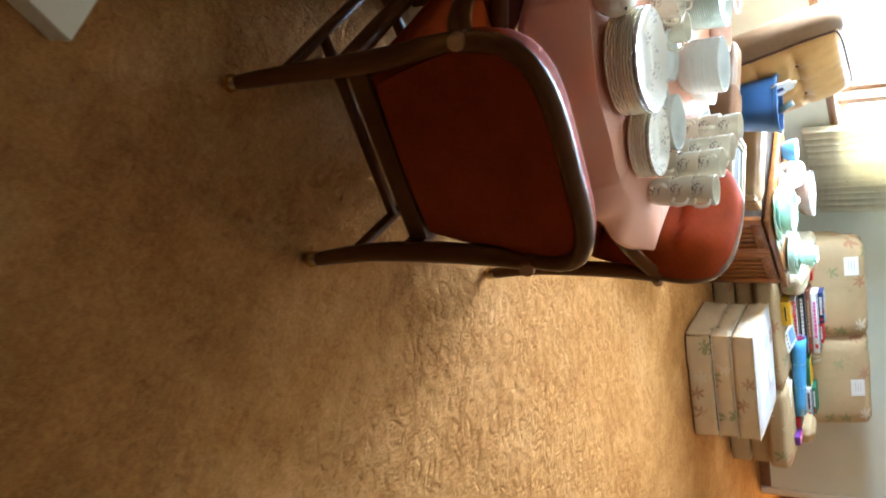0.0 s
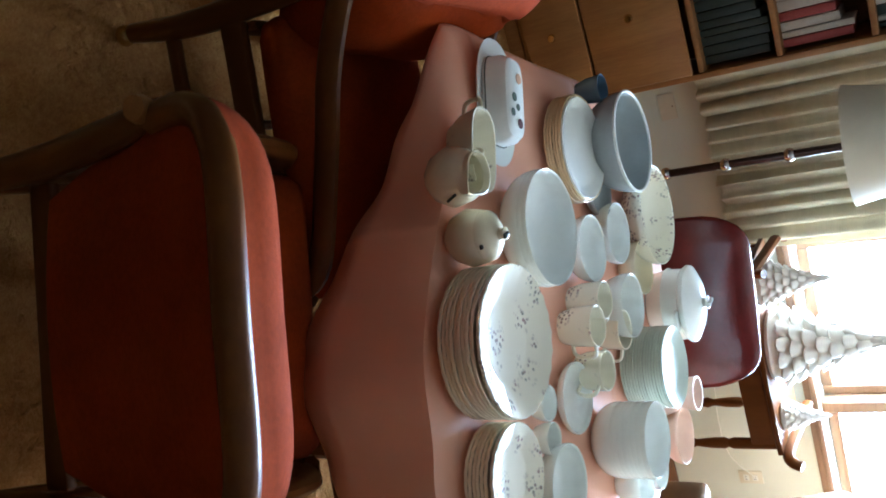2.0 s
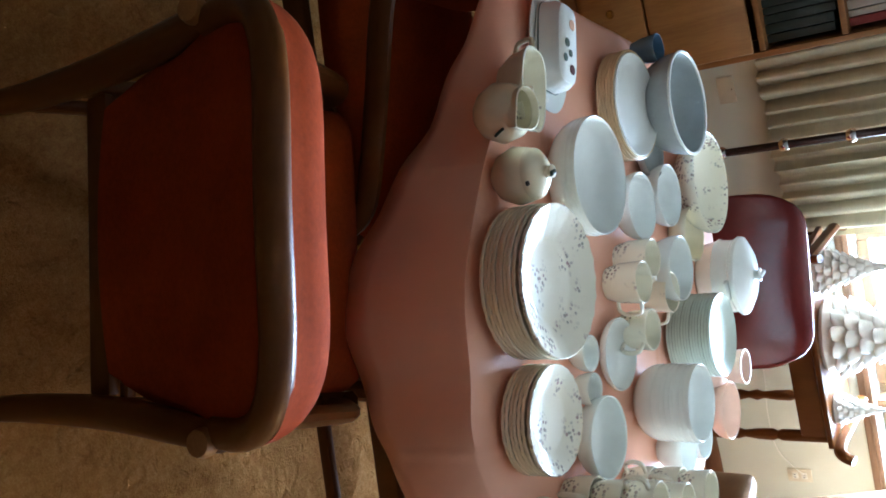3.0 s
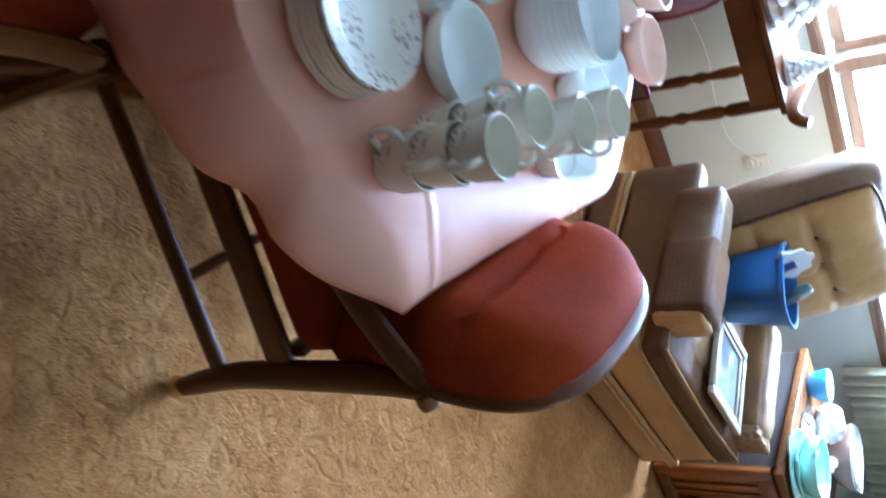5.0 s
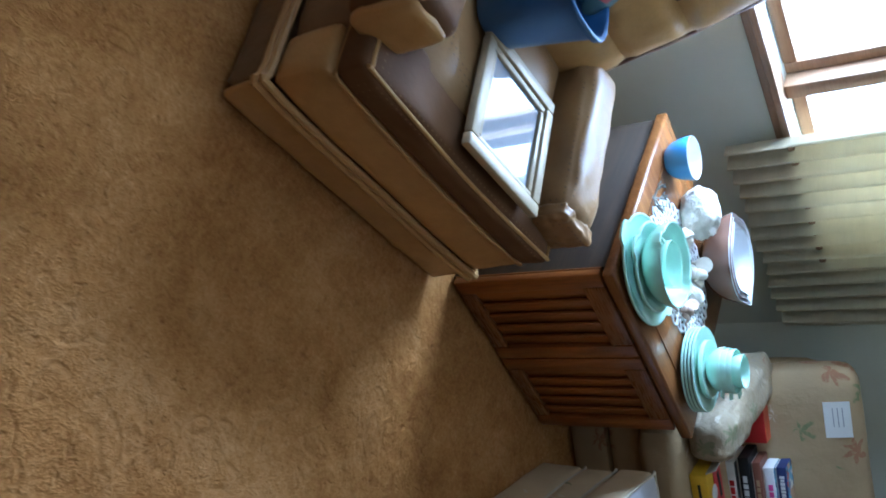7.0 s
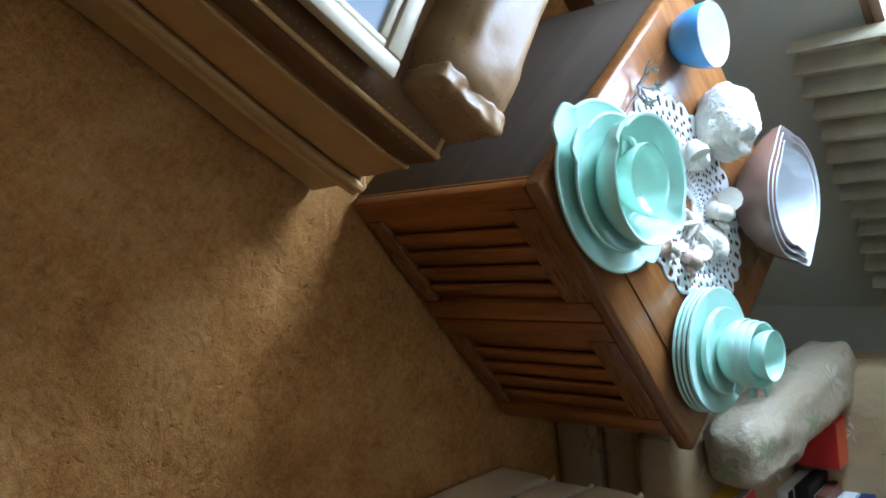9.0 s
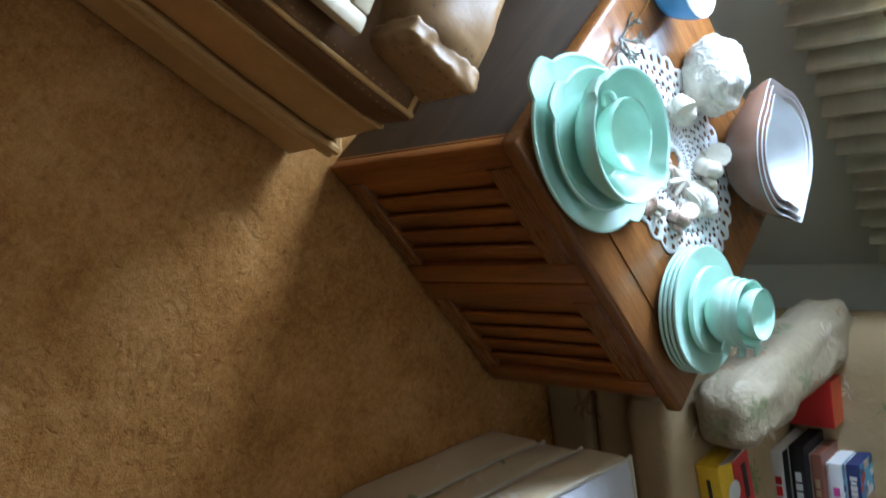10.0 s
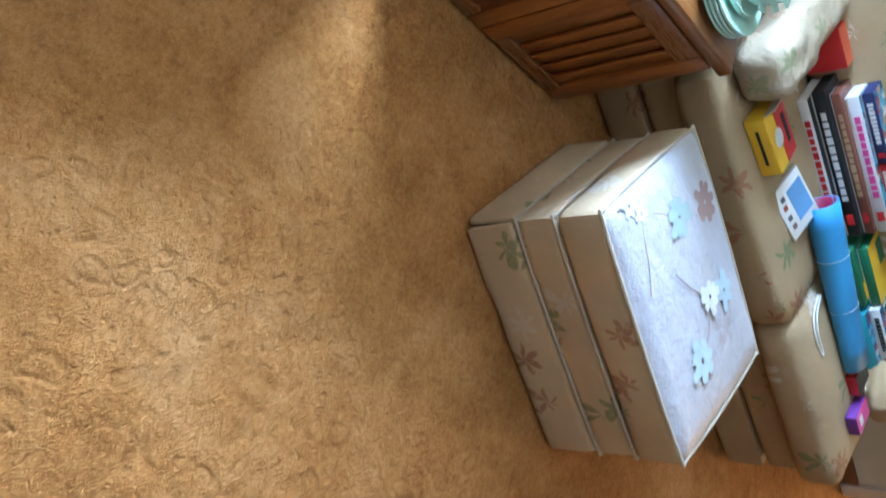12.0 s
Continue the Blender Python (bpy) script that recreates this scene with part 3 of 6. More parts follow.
WIN_Y0, WIN_Y1, WIN_Z0, WIN_Z1 = -2.12, 1.02, 0.88, 2.15
wb = bmesh.new()
slab((0.2, WIN_Y0 + 6.2, 2.45), (WX - 0.1, (WIN_Y0 - 6.2) / 2, 1.225), 0, wb)
slab((0.2, CORNER.y + 0.2 - WIN_Y1, 2.45), (WX - 0.1, (WIN_Y1 + CORNER.y + 0.2) / 2, 1.225), 0, wb)
slab((0.2, WIN_Y1 - WIN_Y0, WIN_Z0), (WX - 0.1, (WIN_Y0 + WIN_Y1) / 2, WIN_Z0 / 2), 0, wb)
slab((0.2, WIN_Y1 - WIN_Y0, 2.45 - WIN_Z1), (WX - 0.1, (WIN_Y0 + WIN_Y1) / 2, (2.45 + WIN_Z1) / 2), 0, wb)
tagged(part("wall_west", wb, WALL, smooth=False), "pale green-grey painted window wall", "wall", kind="structure")


def wall_run(name, a, b, label, z0=0.0, z1=2.45, thick=0.2, outward=1, material=None):
    a, b = Vector(a), Vector(b)
    d = (b - a).normalized()
    nrm = Vector((-d.y, d.x)) * thick * outward
    w = part(name, plank_poly([a[:], b[:], (b + nrm)[:], (a + nrm)[:]], z0, z1), material or WALL, smooth=False)
    return tagged(w, label, "wall", kind="structure")


DOOR_A, DOOR_B = 2.72, 3.62                       # doorway along the sofa wall
wb = bmesh.new()
for s0, s1, z0, z1 in ((-0.0, DOOR_A, 0, 2.45), (DOOR_B, 4.8, 0, 2.45), (DOOR_A, DOOR_B, 2.05, 2.45)):
    a, b = CORNER + BD * s0, CORNER + BD * s1
    plank_poly([a[:], b[:], (b + BN * 0.14)[:], (a + BN * 0.14)[:]], z0, z1, wb)
tagged(part("wall_north", wb, WALL, smooth=False), "pale green-grey painted wall behind the sofa", "wall", kind="structure")
# three unseen walls close the room, darkened to hold down the fill
wall_run("wall_side", (FAR.x, FAR.y), (SIDE.x, SIDE.y), "unseen side wall, coloured dark to cut bounced light", material=WALLDIM)
wall_run("wall_east", (SIDE.x, SIDE.y), (SIDE.x, -6.0), "unseen far wall, coloured dark to cut bounced light", material=WALLDIM)
wall_run("wall_south", (SIDE.x, -6.0), (WX, -6.0), "unseen wall behind the walk, coloured dark to cut bounced light", material=WALLDIM)
# room beyond the doorway
H0, H1 = CORNER + BD * 1.6 + BN * 2.2, CORNER + BD * 4.8 + BN * 2.2
wall_run("wall_hall", H1, H0, "dim wall of the room beyond the doorway", outward=-1)
wall_run("wall_hall_side", CORNER + BD * 1.6 + BN * 0.14, H0, "dim side wall beyond the doorway", outward=1)
wall_run("wall_hall_end", CORNER + BD * 4.8 + BN * 0.14, H1, "dim end wall beyond the doorway", outward=-1)


def on_wall(s, n, z):
    q = CORNER + BD * s + BN * n
    return Vector((q.x, q.y, z))


WALL_ROT = math.degrees(math.atan2(BD.y, BD.x))
door = thing("door_1", pose(*on_wall(DOOR_A, 0, 0), 0, 0, WALL_ROT), "cream painted casing round an open doorway", "doorway", kind="structure")
for x, w, z0, z1 in ((-0.035, 0.07, 0, 2.12), (DOOR_B - DOOR_A + 0.035, 0.07, 0, 2.12)):
    part("casing", slab((w, 0.018, z1 - z0), (x, -0.009, (z0 + z1) / 2), 0.004), WHITETRIM, door)
part("casing", slab((DOOR_B - DOOR_A, 0.018, 0.07), ((DOOR_B - DOOR_A) / 2, -0.009, 2.085), 0.004), WHITETRIM, door)

bb = bmesh.new()
slab((0.014, 7.4, 0.09), (WX + 0.007, -2.26, 0.045), 0.004, bb)
tagged(part("baseboard", bb, BASEWOOD), "dark stained wooden baseboard under the window wall", "baseboard", kind="structure")
bb = slab((DOOR_A - 0.09, 0.014, 0.09), ((DOOR_A - 0.09) / 2 + 0.012, -0.007, 0.045), 0.004)
b2 = tagged(part("baseboard", bb, BASEWOOD), "dark stained wooden baseboard behind the sofa", "baseboard", kind="structure")
b2.matrix_basis = pose(CORNER.x, CORNER.y, 0, 0, 0, WALL_ROT)

# window with oak casing, mullions and panes
win = thing("window_1", pose(WX, 0, 0), "large oak-framed picture window, blown out by daylight", "window", kind="structure")
wl = WIN_Y1 - WIN_Y0
mid = (WIN_Y0 + WIN_Y1) / 2
part("window_sill", slab((0.12, wl + 0.14, 0.028), (0.012, mid, WIN_Z0 - 0.012), 0.008), TRIMWOOD, win)
part("apron", slab((0.018, wl + 0.10, 0.040), (0.010, mid, WIN_Z0 - 0.0465), 0.006), TRIMWOOD, win)
part("head", slab((0.022, wl + 0.16, 0.075), (0.012, mid, WIN_Z1 + 0.03), 0.006), TRIMWOOD, win)
for y in (WIN_Y0 - 0.035, WIN_Y1 + 0.035):
    part("jamb", slab((0.022, 0.07, WIN_Z1 - WIN_Z0), (0.012, y, (WIN_Z0 + WIN_Z1) / 2 + 0.003), 0.006), TRIMWOOD, win)
edges = [WIN_Y0, -0.97 - 0.28, 0.23, WIN_Y1]
for y in edges[1:3]:
    part("mullion", slab((0.15, 0.060, WIN_Z1 - WIN_Z0 - 0.004), (-0.075, y, (WIN_Z0 + WIN_Z1) / 2), 0.008), TRIMWOOD, win)
for a, b in zip(edges, edges[1:]):
    a, b = a + 0.032, b - 0.032
    f = bmesh.new()
    zc = (WIN_Z0 + WIN_Z1) / 2
    for y in (a + 0.022, b - 0.022):
        slab((0.045, 0.044, WIN_Z1 - WIN_Z0 - 0.01), (-0.10, y, zc), 0.006, f)
    for z in (WIN_Z0 + 0.028, WIN_Z1 - 0.028):
        slab((0.044, b - a - 0.09, 0.05), (-0.10, (a + b) / 2, z), 0.006, f)
    sash = part("window_frame", f, TRIMWOOD, win)
    pane = part("pane", slab((0.004, b - a - 0.06, WIN_Z1 - WIN_Z0 - 0.08), (-0.10, (a + b) / 2, zc), 0), glass_m, win, smooth=False)
    pane.visible_shadow = False


def curtain(y0, y1, z0, z1, x, folds, seed, label):
    """Pleated hanging cloth with thickness."""
    bm = bmesh.new()
    rnd = random.Random(seed)
    n = folds * 10
    phase = [rnd.uniform(-0.5, 0.5) for _ in range(folds + 2)]
    amp = [rnd.uniform(0.7, 1.25) for _ in range(folds + 2)]
    rows = 12
    front, back = [], []
    for j in range(rows + 1):
        z = z0 + (z1 - z0) * j / rows
        loose = 1.0 - 0.25 * j / rows
        fr, bk = [], []
        for i in range(n + 1):
            s = i / 10
            k = int(s)
            t = s - k
            a = amp[k] * (1 - t) + amp[k + 1] * t
            ph = phase[k] * (1 - t) + phase[k + 1] * t
            w = 0.030 * a * loose * math.sin(2 * math.pi * s + ph)
            y = y0 + (y1 - y0) * i / n + 0.006 * math.sin(7 * s + 3 * z)
            hem = 0.008 * math.sin(1.3 * s + seed) if j == 0 else 0
            fr.append(bm.verts.new((x + w, y, z + hem)))
            bk.append(bm.verts.new((x + w - 0.006, y, z + hem)))
        front.append(fr)
        back.append(bk)
    for j in range(rows):
        for i in range(n):
            bm.faces.new((front[j][i], front[j][i + 1], front[j + 1][i + 1], front[j + 1][i]))
            bm.faces.new((back[j][i + 1], back[j][i], back[j + 1][i], back[j + 1][i + 1]))
    for i in range(n):
        bm.faces.new((front[0][i + 1], front[0][i], back[0][i], back[0][i + 1]))
        bm.faces.new((front[rows][i], front[rows][i + 1], back[rows][i + 1], back[rows][i]))
    for j in range(rows):
        bm.faces.new((front[j][0], front[j + 1][0], back[j + 1][0], back[j][0]))
        bm.faces.new((front[j + 1][n], front[j][n], back[j][n], back[j + 1][n]))
    c = thing("curtain", pose(0, 0, 0), label, "curtain", "window curtains")
    part("cloth", bm, CURTAIN, c)
    part("heading", slab((0.05, y1 - y0, 0.09), (x, (y0 + y1) / 2, z1 + 0.046), 0.012), CURTAIN, c)
    return c


curtain(0.37, 1.40, 0.64, 2.2, WX + 0.085, 14, 3, "pleated olive-beige woven curtain beside the window near the corner")
curtain(-3.02, -2.13, 0.64, 2.2, WX + 0.085, 13, 8, "pleated olive-beige woven curtain beside the floor lamp")
rod = thing("curtain_rod", pose(WX + 0.085, 0, 2.33), "plain white curtain rod over the window", "curtain rod")
part("rod", tube([(0, -3.1, 0), (0, 1.40, 0)], 0.012), WHITETRIM, rod)
for y in (-3.05, -0.6, 1.33):
    part("bracket", slab((0.085, 0.02, 0.03), (-0.043, y, 0), 0.004), WHITETRIM, rod)

# wall plates
for y, z, lab in ((-0.85, 0.475, "ivory electrical outlet plate on the wall under the window"), ):
    o = thing("wall_outlet", pose(WX, y, z), lab, "outlet")
    part("plate", slab((0.008, 0.075, 0.118), (0.004, 0, 0), 0.003), IVORY, o)
    for dz in (-0.022, 0.022):
        r = part("receptacle", slab((0.006, 0.034, 0.028), (0.010, 0, dz), 0.003), WHITETRIM, o)
        for dy in (-0.007, 0.007):
            part("slot", slab((0.003, 0.003, 0.010), (0.0125, dy, dz), 0), BLACK, r)
o = thing("wall_plate", pose(WX, -2.83, 0.47), "blank ivory wall plate under the curtain", "wall plate")
part("plate", slab((0.008, 0.12, 0.075), (0.004, 0, 0), 0.003), IVORY, o)
part("screw", slab((0.003, 0.006, 0.006), (0.009, 0, 0.024), 0.001), CHROME, o)
cord = thing("lamp_cord", pose(0, 0, 0), "thin white electric cord trailing up the wall to the outlet", "cord")
part("cable", tube(smooth_line([(WX + 0.02, -0.86, 0.50), (WX + 0.03, -1.0, 0.40), (WX + 0.02, -1.2, 0.38), (WX + 0.02, -1.45, 0.40), (WX + 0.02, -1.7, 0.36)], 6), 0.0025, 6), WHITETRIM, cord)

# ---------------------------------------------------------------- cabinet in the corner
def louvre_cabinet():
    W, D, H, T = 0.775, 0.745, 0.545, 0.042
    c = thing("end_cabinet", pose(0, 0, 0, 0, 0, 90), "brown oak end cabinet with two louvred doors and dark sides", "cabinet")
    part("side_panel", slab((0.018, D - 0.03, H - 0.002), (0.012, (D - 0.03) / 2 + 0.025, H / 2), 0.003), DARKSIDE, c)
    part("side_panel", slab((0.018, D - 0.03, H - 0.002), (W - 0.012, (D - 0.03) / 2 + 0.025, H / 2), 0.003), DARKSIDE, c)
    part("back_panel", slab((W - 0.045, 0.01, H - 0.04), (W / 2, D - 0.012, H / 2), 0), DARKSIDE, c)
    part("bottom_panel", slab((W - 0.045, D - 0.06, 0.018), (W / 2, D / 2, 0.035), 0), DARKSIDE, c)
    part("plinth", slab((W - 0.05, 0.02, 0.025), (W / 2, 0.04, 0.0125), 0.002), DARKSIDE, c)
    top = part("top", slab((W + 0.03, D + 0.035, T), (W / 2, D / 2 - 0.012, H + T / 2), 0.010, seg=3), TOPWOOD, c)
    part("top_inlay", slab((W - 0.13, D - 0.13, 0.004), (W / 2, D / 2 - 0.005, H + T + 0.0015), 0.0015), TOPWOOD, c)
    dw = (W - 0.006) / 2
    for k in range(2):
        x0 = 0.001 + k * (dw + 0.004)
        d = part("door", slab((dw, 0.006, H - 0.03), (x0 + dw / 2, 0.022, (H - 0.03) / 2 + 0.012), 0.001), OAK, c)
        z0, z1 = 0.012, H - 0.018
        st = 0.058
        for x in (x0 + st / 2, x0 + dw - st / 2):
            part("stile", slab((st, 0.026, z1 - z0), (x, 0.006, (z0 + z1) / 2), 0.005), OAK, d)
        part("rail", slab((dw - 2 * st - 0.002, 0.025, 0.055), (x0 + dw / 2, 0.0065, z0 + 0.0275), 0.005), OAK_X, d)
        part("rail", slab((dw - 2 * st - 0.002, 0.025, 0.075), (x0 + dw / 2, 0.0065, z1 - 0.0375), 0.005), OAK_X, d)
        # upright slats standing at a slant
        for i in range(5):
            x = x0 + st + (dw - 2 * st) * (i + 0.5) / 5
            part("slat", slab((0.056, 0.009, z1 - z0 - 0.134), (x, 0.008, (z0 + 0.055 + z1 - 0.075) / 2), 0.003, turn=Matrix.Rotation(radians(14), 4, 'Z')), OAK, d)
    return c


louvre_cabinet()

# ---------------------------------------------------------------- recliner
def recliner():
    c = thing("recliner", pose(0.209, -0.548, 0, 0, 0, 106.4), "worn tan upholstered recliner with a tufted back", "armchair")
    W = 0.96
    # skirt of loose panels with open slits at the front corners
    part("base", slab((W - 0.07, 0.76, 0.40), (0, 0.44, 0.21), 0.02), LEATHERSIDE, c)
    part("skirt", cushion((W - 0.012, 0.030, 0.125), 0.012, 9, 0, 0.006, 2, (0, 0.012, 0.072), 0.004, 9), LEATHERPLAIN, c, "loose tan front skirt", at=pose(0, 0, 0, -5))
    for s in (-1, 1):
        part("skirt", cushion((0.030, 0.82, 0.125), 0.012, 9, 0, 0.006, 22 + s, (s * (W / 2 - 0.015), 0.45, 0.072), 0.004, 9), LEATHERSIDE, c)
    wrap = [(-W / 2 + 0.012, 0.85), (-W / 2 + 0.004, 0.45), (-W / 2 + 0.006, 0.06), (-W / 2 + 0.03, 0.004), (0, -0.002), (W / 2 - 0.03, 0.004), (W / 2 - 0.006, 0.06), (W / 2 - 0.004, 0.45), (W / 2 - 0.012, 0.85)]
    for z, r in ((0.138, 0.014), (0.162, 0.011)):
        part("piping", tube(smooth_line([(x, y, z) for x, y in wrap], 6), r, 8), LEATHERPLAIN, c)
    part("footrest_panel", cushion((W - 0.035, 0.15, 0.178), 0.022, 9, 0, 0.005, 4, (0, 0.084, 0.251), 0.014), LEATHERPLAIN, c)
    part("seat", cushion((W - 0.34, 0.62, 0.15), 0.045, 8, 0.02, 0.006, 5, (0, 0.41, 0.375), 0.012), LEATHER, c, "brown punched upholstery")
    band = part("seat_band", cushion((W - 0.065, 0.19, 0.105), 0.026, 10, 0.008, 0.005, 9, (0, 0.098, 0.390), 0.012), VELOUR, c, "brown punched front of the T-shaped seat cushion")
    for z, g in ((0.345, 0.004), (0.436, -0.006)):
        edge = [(-W / 2 + 0.04 - g, 0.16, z), (-W / 2 + 0.045 - g, 0.03, z), (-W / 2 + 0.08, 0.008 - g, z), (0, -0.004 - g, z - 0.004), (W / 2 - 0.08, 0.008 - g, z), (W / 2 - 0.045 + g, 0.03, z), (W / 2 - 0.04 + g, 0.16, z)]
        part("welt", tube(smooth_line(edge, 6), 0.0055, 8), LEATHERPLAIN, band)
    for s in (-1, 1):
        part("side_panel", cushion((0.10, 0.72, 0.30), 0.03, 7, 0, 0.005, 6 + s, (s * (W / 2 - 0.062), 0.515, 0.315), 0.008), LEATHERSIDE, c, "grey-brown vinyl side")
    a = part("armrest", cushion((0.145, 0.56, 0.20), 0.035, 15, 0.006, 0.006, 11, (-0.43, 0.43, 0.478), 0.008, 9), LEATHERSIDE, c)
    part("arm_cover", cushion((0.163, 0.33, 0.215), 0.030, 15, 0.006, 0.006, 31, (-0.432, 0.29, 0.482), 0.008, 11), VELOUR, a, "dark brown velour arm cover")
    part("arm_front", cushion((0.128, 0.04, 0.185), 0.016, 12, 0, 0.007, 15, (-0.432, 0.122, 0.478), 0.008, 18), LEATHERPLAIN, a, "tan arm front")
    a = part("armrest", cushion((0.18, 0.57, 0.20), 0.045, 15, 0.008, 0.008, 13, (0.376, 0.36, 0.462), 0.008, 15), LEATHER, c, "brown punched sleeve over the arm")
    part("arm_cap", cushion((0.178, 0.05, 0.188), 0.014, 21, 0, 0.007, 17, (0.376, 0.084, 0.460), 0.004, 34), LEATHER, a)
    # back: one broad pad, gathered by a row of buttons under the headrest
    back = part("backrest", cushion((0.80, 0.19, 0.77), 0.085, 11, 0, 0.008, 21, (0, 0.045, 0.01), 0.02), LEATHERSIDE, c, "tall reclining back in grey-brown vinyl", at=pose(0.055, 0.76, 0.70, -17, 0, 0))
    bm = bmesh.new()
    nu, nv = 40, 44
    spots = [(-0.17, 0.10), (0.0, 0.085), (0.17, 0.10), (-0.09, -0.10), (0.09, -0.10)]

    def swell(u, v):
        x, z = u * 0.335, v * 0.345
        d = 0.085 * ((1 - abs(u) ** 5) * (1 - abs(v) ** 5)) ** 0.5
        d -= 0.030 * math.exp(-((z - 0.09) / 0.022) ** 2) * (1 - abs(u) ** 6)
        if z < 0.09:
            d -= 0.016 * math.exp(-(x / 0.018) ** 2) + 0.016 * math.exp(-((z + 0.11) / 0.02) ** 2)
        for bx, bz in spots:
            d -= 0.022 * math.exp(-(((x - bx) / 0.03) ** 2 + ((z - bz) / 0.03) ** 2))
        d += 0.006 * noise.noise((x * 14, z * 7, 3.0)) + 0.004 * noise.noise((x * 34, z * 9, 8.0))
        return Vector((x, -0.045 - max(d, -0.01), z))

    g = [[bm.verts.new(swell(-1 + 2 * i / nu, -1 + 2 * j / nv)) for i in range(nu + 1)] for j in range(nv + 1)]
    for j in range(nv):
        for i in range(nu):
            bm.faces.new((g[j][i], g[j][i + 1], g[j + 1][i + 1], g[j + 1][i]))
    rim = g[0] + [r[-1] for r in g[1:]] + g[-1][-2::-1] + [r[0] for r in g[-2:0:-1]]
    deep = [bm.verts.new((v.co.x, 0.02, v.co.z)) for v in rim]
    for i in range(len(rim)):
        j = (i + 1) % len(rim)
        bm.faces.new((rim[j], rim[i], deep[i], deep[j]))
    bm.faces.new(deep)
    part("back_pad", bm, LEATHERPLAIN, back, "tufted tan back pad")
    seam = [(x, -0.052, z) for x, z in ((-0.34, -0.30), (-0.345, 0), (-0.34, 0.28), (-0.29, 0.345), (0, 0.355), (0.29, 0.345), (0.34, 0.28), (0.345, 0), (0.34, -0.30))]
    part("piping", tube(smooth_line(seam, 6), 0.007, 8), LEATHERDARK, back)
    for x, z in spots:
        part("button", lathe([(0, 0.010), (0.010, 0.007), (0.013, 0), (0, -0.004)], 12), LEATHERDARK, back, at=pose(x, swell(x / 0.335, z / 0.345).y - 0.002, z, 90))
    return c


recliner()
RC = pose(0.209, -0.548, 0, 0, 0, 106.4)

bin_t = thing("waste_bin", RC @ pose(-0.125, 0.475, 0.470, -3, 2, 8), "blue plastic waste bin standing on the recliner seat", "bin")


def rounded_ring(w, d, z, n=40, p=3.2):
    out = []
    for i in range(n):
        a = 2 * math.pi * i / n
        ca, sa = math.cos(a), math.sin(a)
        out.append((w * math.copysign(abs(ca) ** (2 / p), ca), d * math.copysign(abs(sa) ** (2 / p), sa), z))
    return out


def skin(rings, bm=None, close0=True, close1=True):
    bm = bm or bmesh.new()
    vs = [[bm.verts.new(p) for p in r] for r in rings]
    n = len(vs[0])
    for a, b in zip(vs, vs[1:]):
        for i in range(n):
            j = (i + 1) % n
            bm.faces.new((a[i], a[j], b[j], b[i]))
    if close0:
        bm.faces.new(vs[0][::-1])
    if close1:
        bm.faces.new(vs[-1])
    return bm


part("body", skin([rounded_ring(0.085, 0.115, 0.0), rounded_ring(0.092, 0.122, 0.01), rounded_ring(0.115, 0.15, 0.25), rounded_ring(0.124, 0.158, 0.252), rounded_ring(0.124, 0.158, 0.268),
                   rounded_ring(0.115, 0.149, 0.268), rounded_ring(0.110, 0.145, 0.25), rounded_ring(0.088, 0.117, 0.012)]), BLUEPLASTIC, bin_t)
part("rim", tube(rounded_ring(0.122, 0.156, 0.266), 0.006, 8, None, True), BLUEPLASTIC, bin_t)
plate = thing("white_plaque", RC @ pose(-0.16, 0.555, 0.735, 68, 0, 10), "white scalloped plaque with a dark blue panel, in the bin", "plaque")
pb = bmesh.new()
n = 48
front = [pb.verts.new(((0.092 + 0.008 * math.cos(8 * 2 * math.pi * i / n)) * math.cos(2 * math.pi * i / n), (0.092 + 0.008 * math.cos(8 * 2 * math.pi * i / n)) * math.sin(2 * math.pi * i / n), 0.006)) for i in range(n)]
rear = [pb.verts.new((v.co.x, v.co.y, -0.004)) for v in front]
pb.faces.new(front)
pb.faces.new(rear[::-1])
for i in range(n):
    pb.faces.new((rear[i], rear[(i + 1) % n], front[(i + 1) % n], front[i]))
part("disc", pb, PAPER, plate)
part("panel", slab((0.055, 0.05, 0.003), (0.0, 0.0, 0.0085), 0.001), colour("navy_print", (0.03, 0.03, 0.14)), plate)
dish = thing("round_tin", RC @ pose(-0.06, 0.50, 0.735, 62, 0, 30), "dark teal round tin with a red print, in the bin", "tin")
part("tin", lathe([(0, 0), (0.062, 0), (0.066, 0.004), (0.066, 0.03), (0.060, 0.034), (0, 0.034)], 32), colour("teal_tin", (0.06, 0.11, 0.10), 0.3), dish)
part("print", slab((0.05, 0.022, 0.003), (0.0, 0.0, 0.036), 0.001), colour("red_print", (0.45, 0.04, 0.03)), dish)

frame_t = thing("picture_frame", RC @ pose(0.045, 0.205, 0.478, -1, 1, 2), "champagne wooden picture frame with reflecting glass, lying on the seat", "picture frame")
for x, w, y, d in ((0, 0.37, -0.166, 0.038), (0, 0.37, 0.166, 0.038), (-0.166, 0.038, 0, 0.293), (0.166, 0.038, 0, 0.293)):
    part("moulding", slab((w, d, 0.026), (x, y, 0.013), 0.007), SILVERFRAME, frame_t)
for x, w, y, d in ((0, 0.293, -0.137, 0.019), (0, 0.293, 0.137, 0.019), (-0.137, 0.019, 0, 0.254), (0.137, 0.019, 0, 0.254)):
    part("inner_moulding", slab((w, d, 0.014), (x, y, 0.011), 0.005), SILVERFRAME, frame_t)
# pale blue-grey base stands in for sky reflected in the glass
gl = surface("framed_glass", (0.42, 0.46, 0.50), 0.04, 0.05, 3, 30, 0.0, spec=1.0, coat=1.0)
part("sky_tinted_glass", slab((0.262, 0.262, 0.004), (0, 0, 0.006), 0), gl, frame_t, smooth=False)

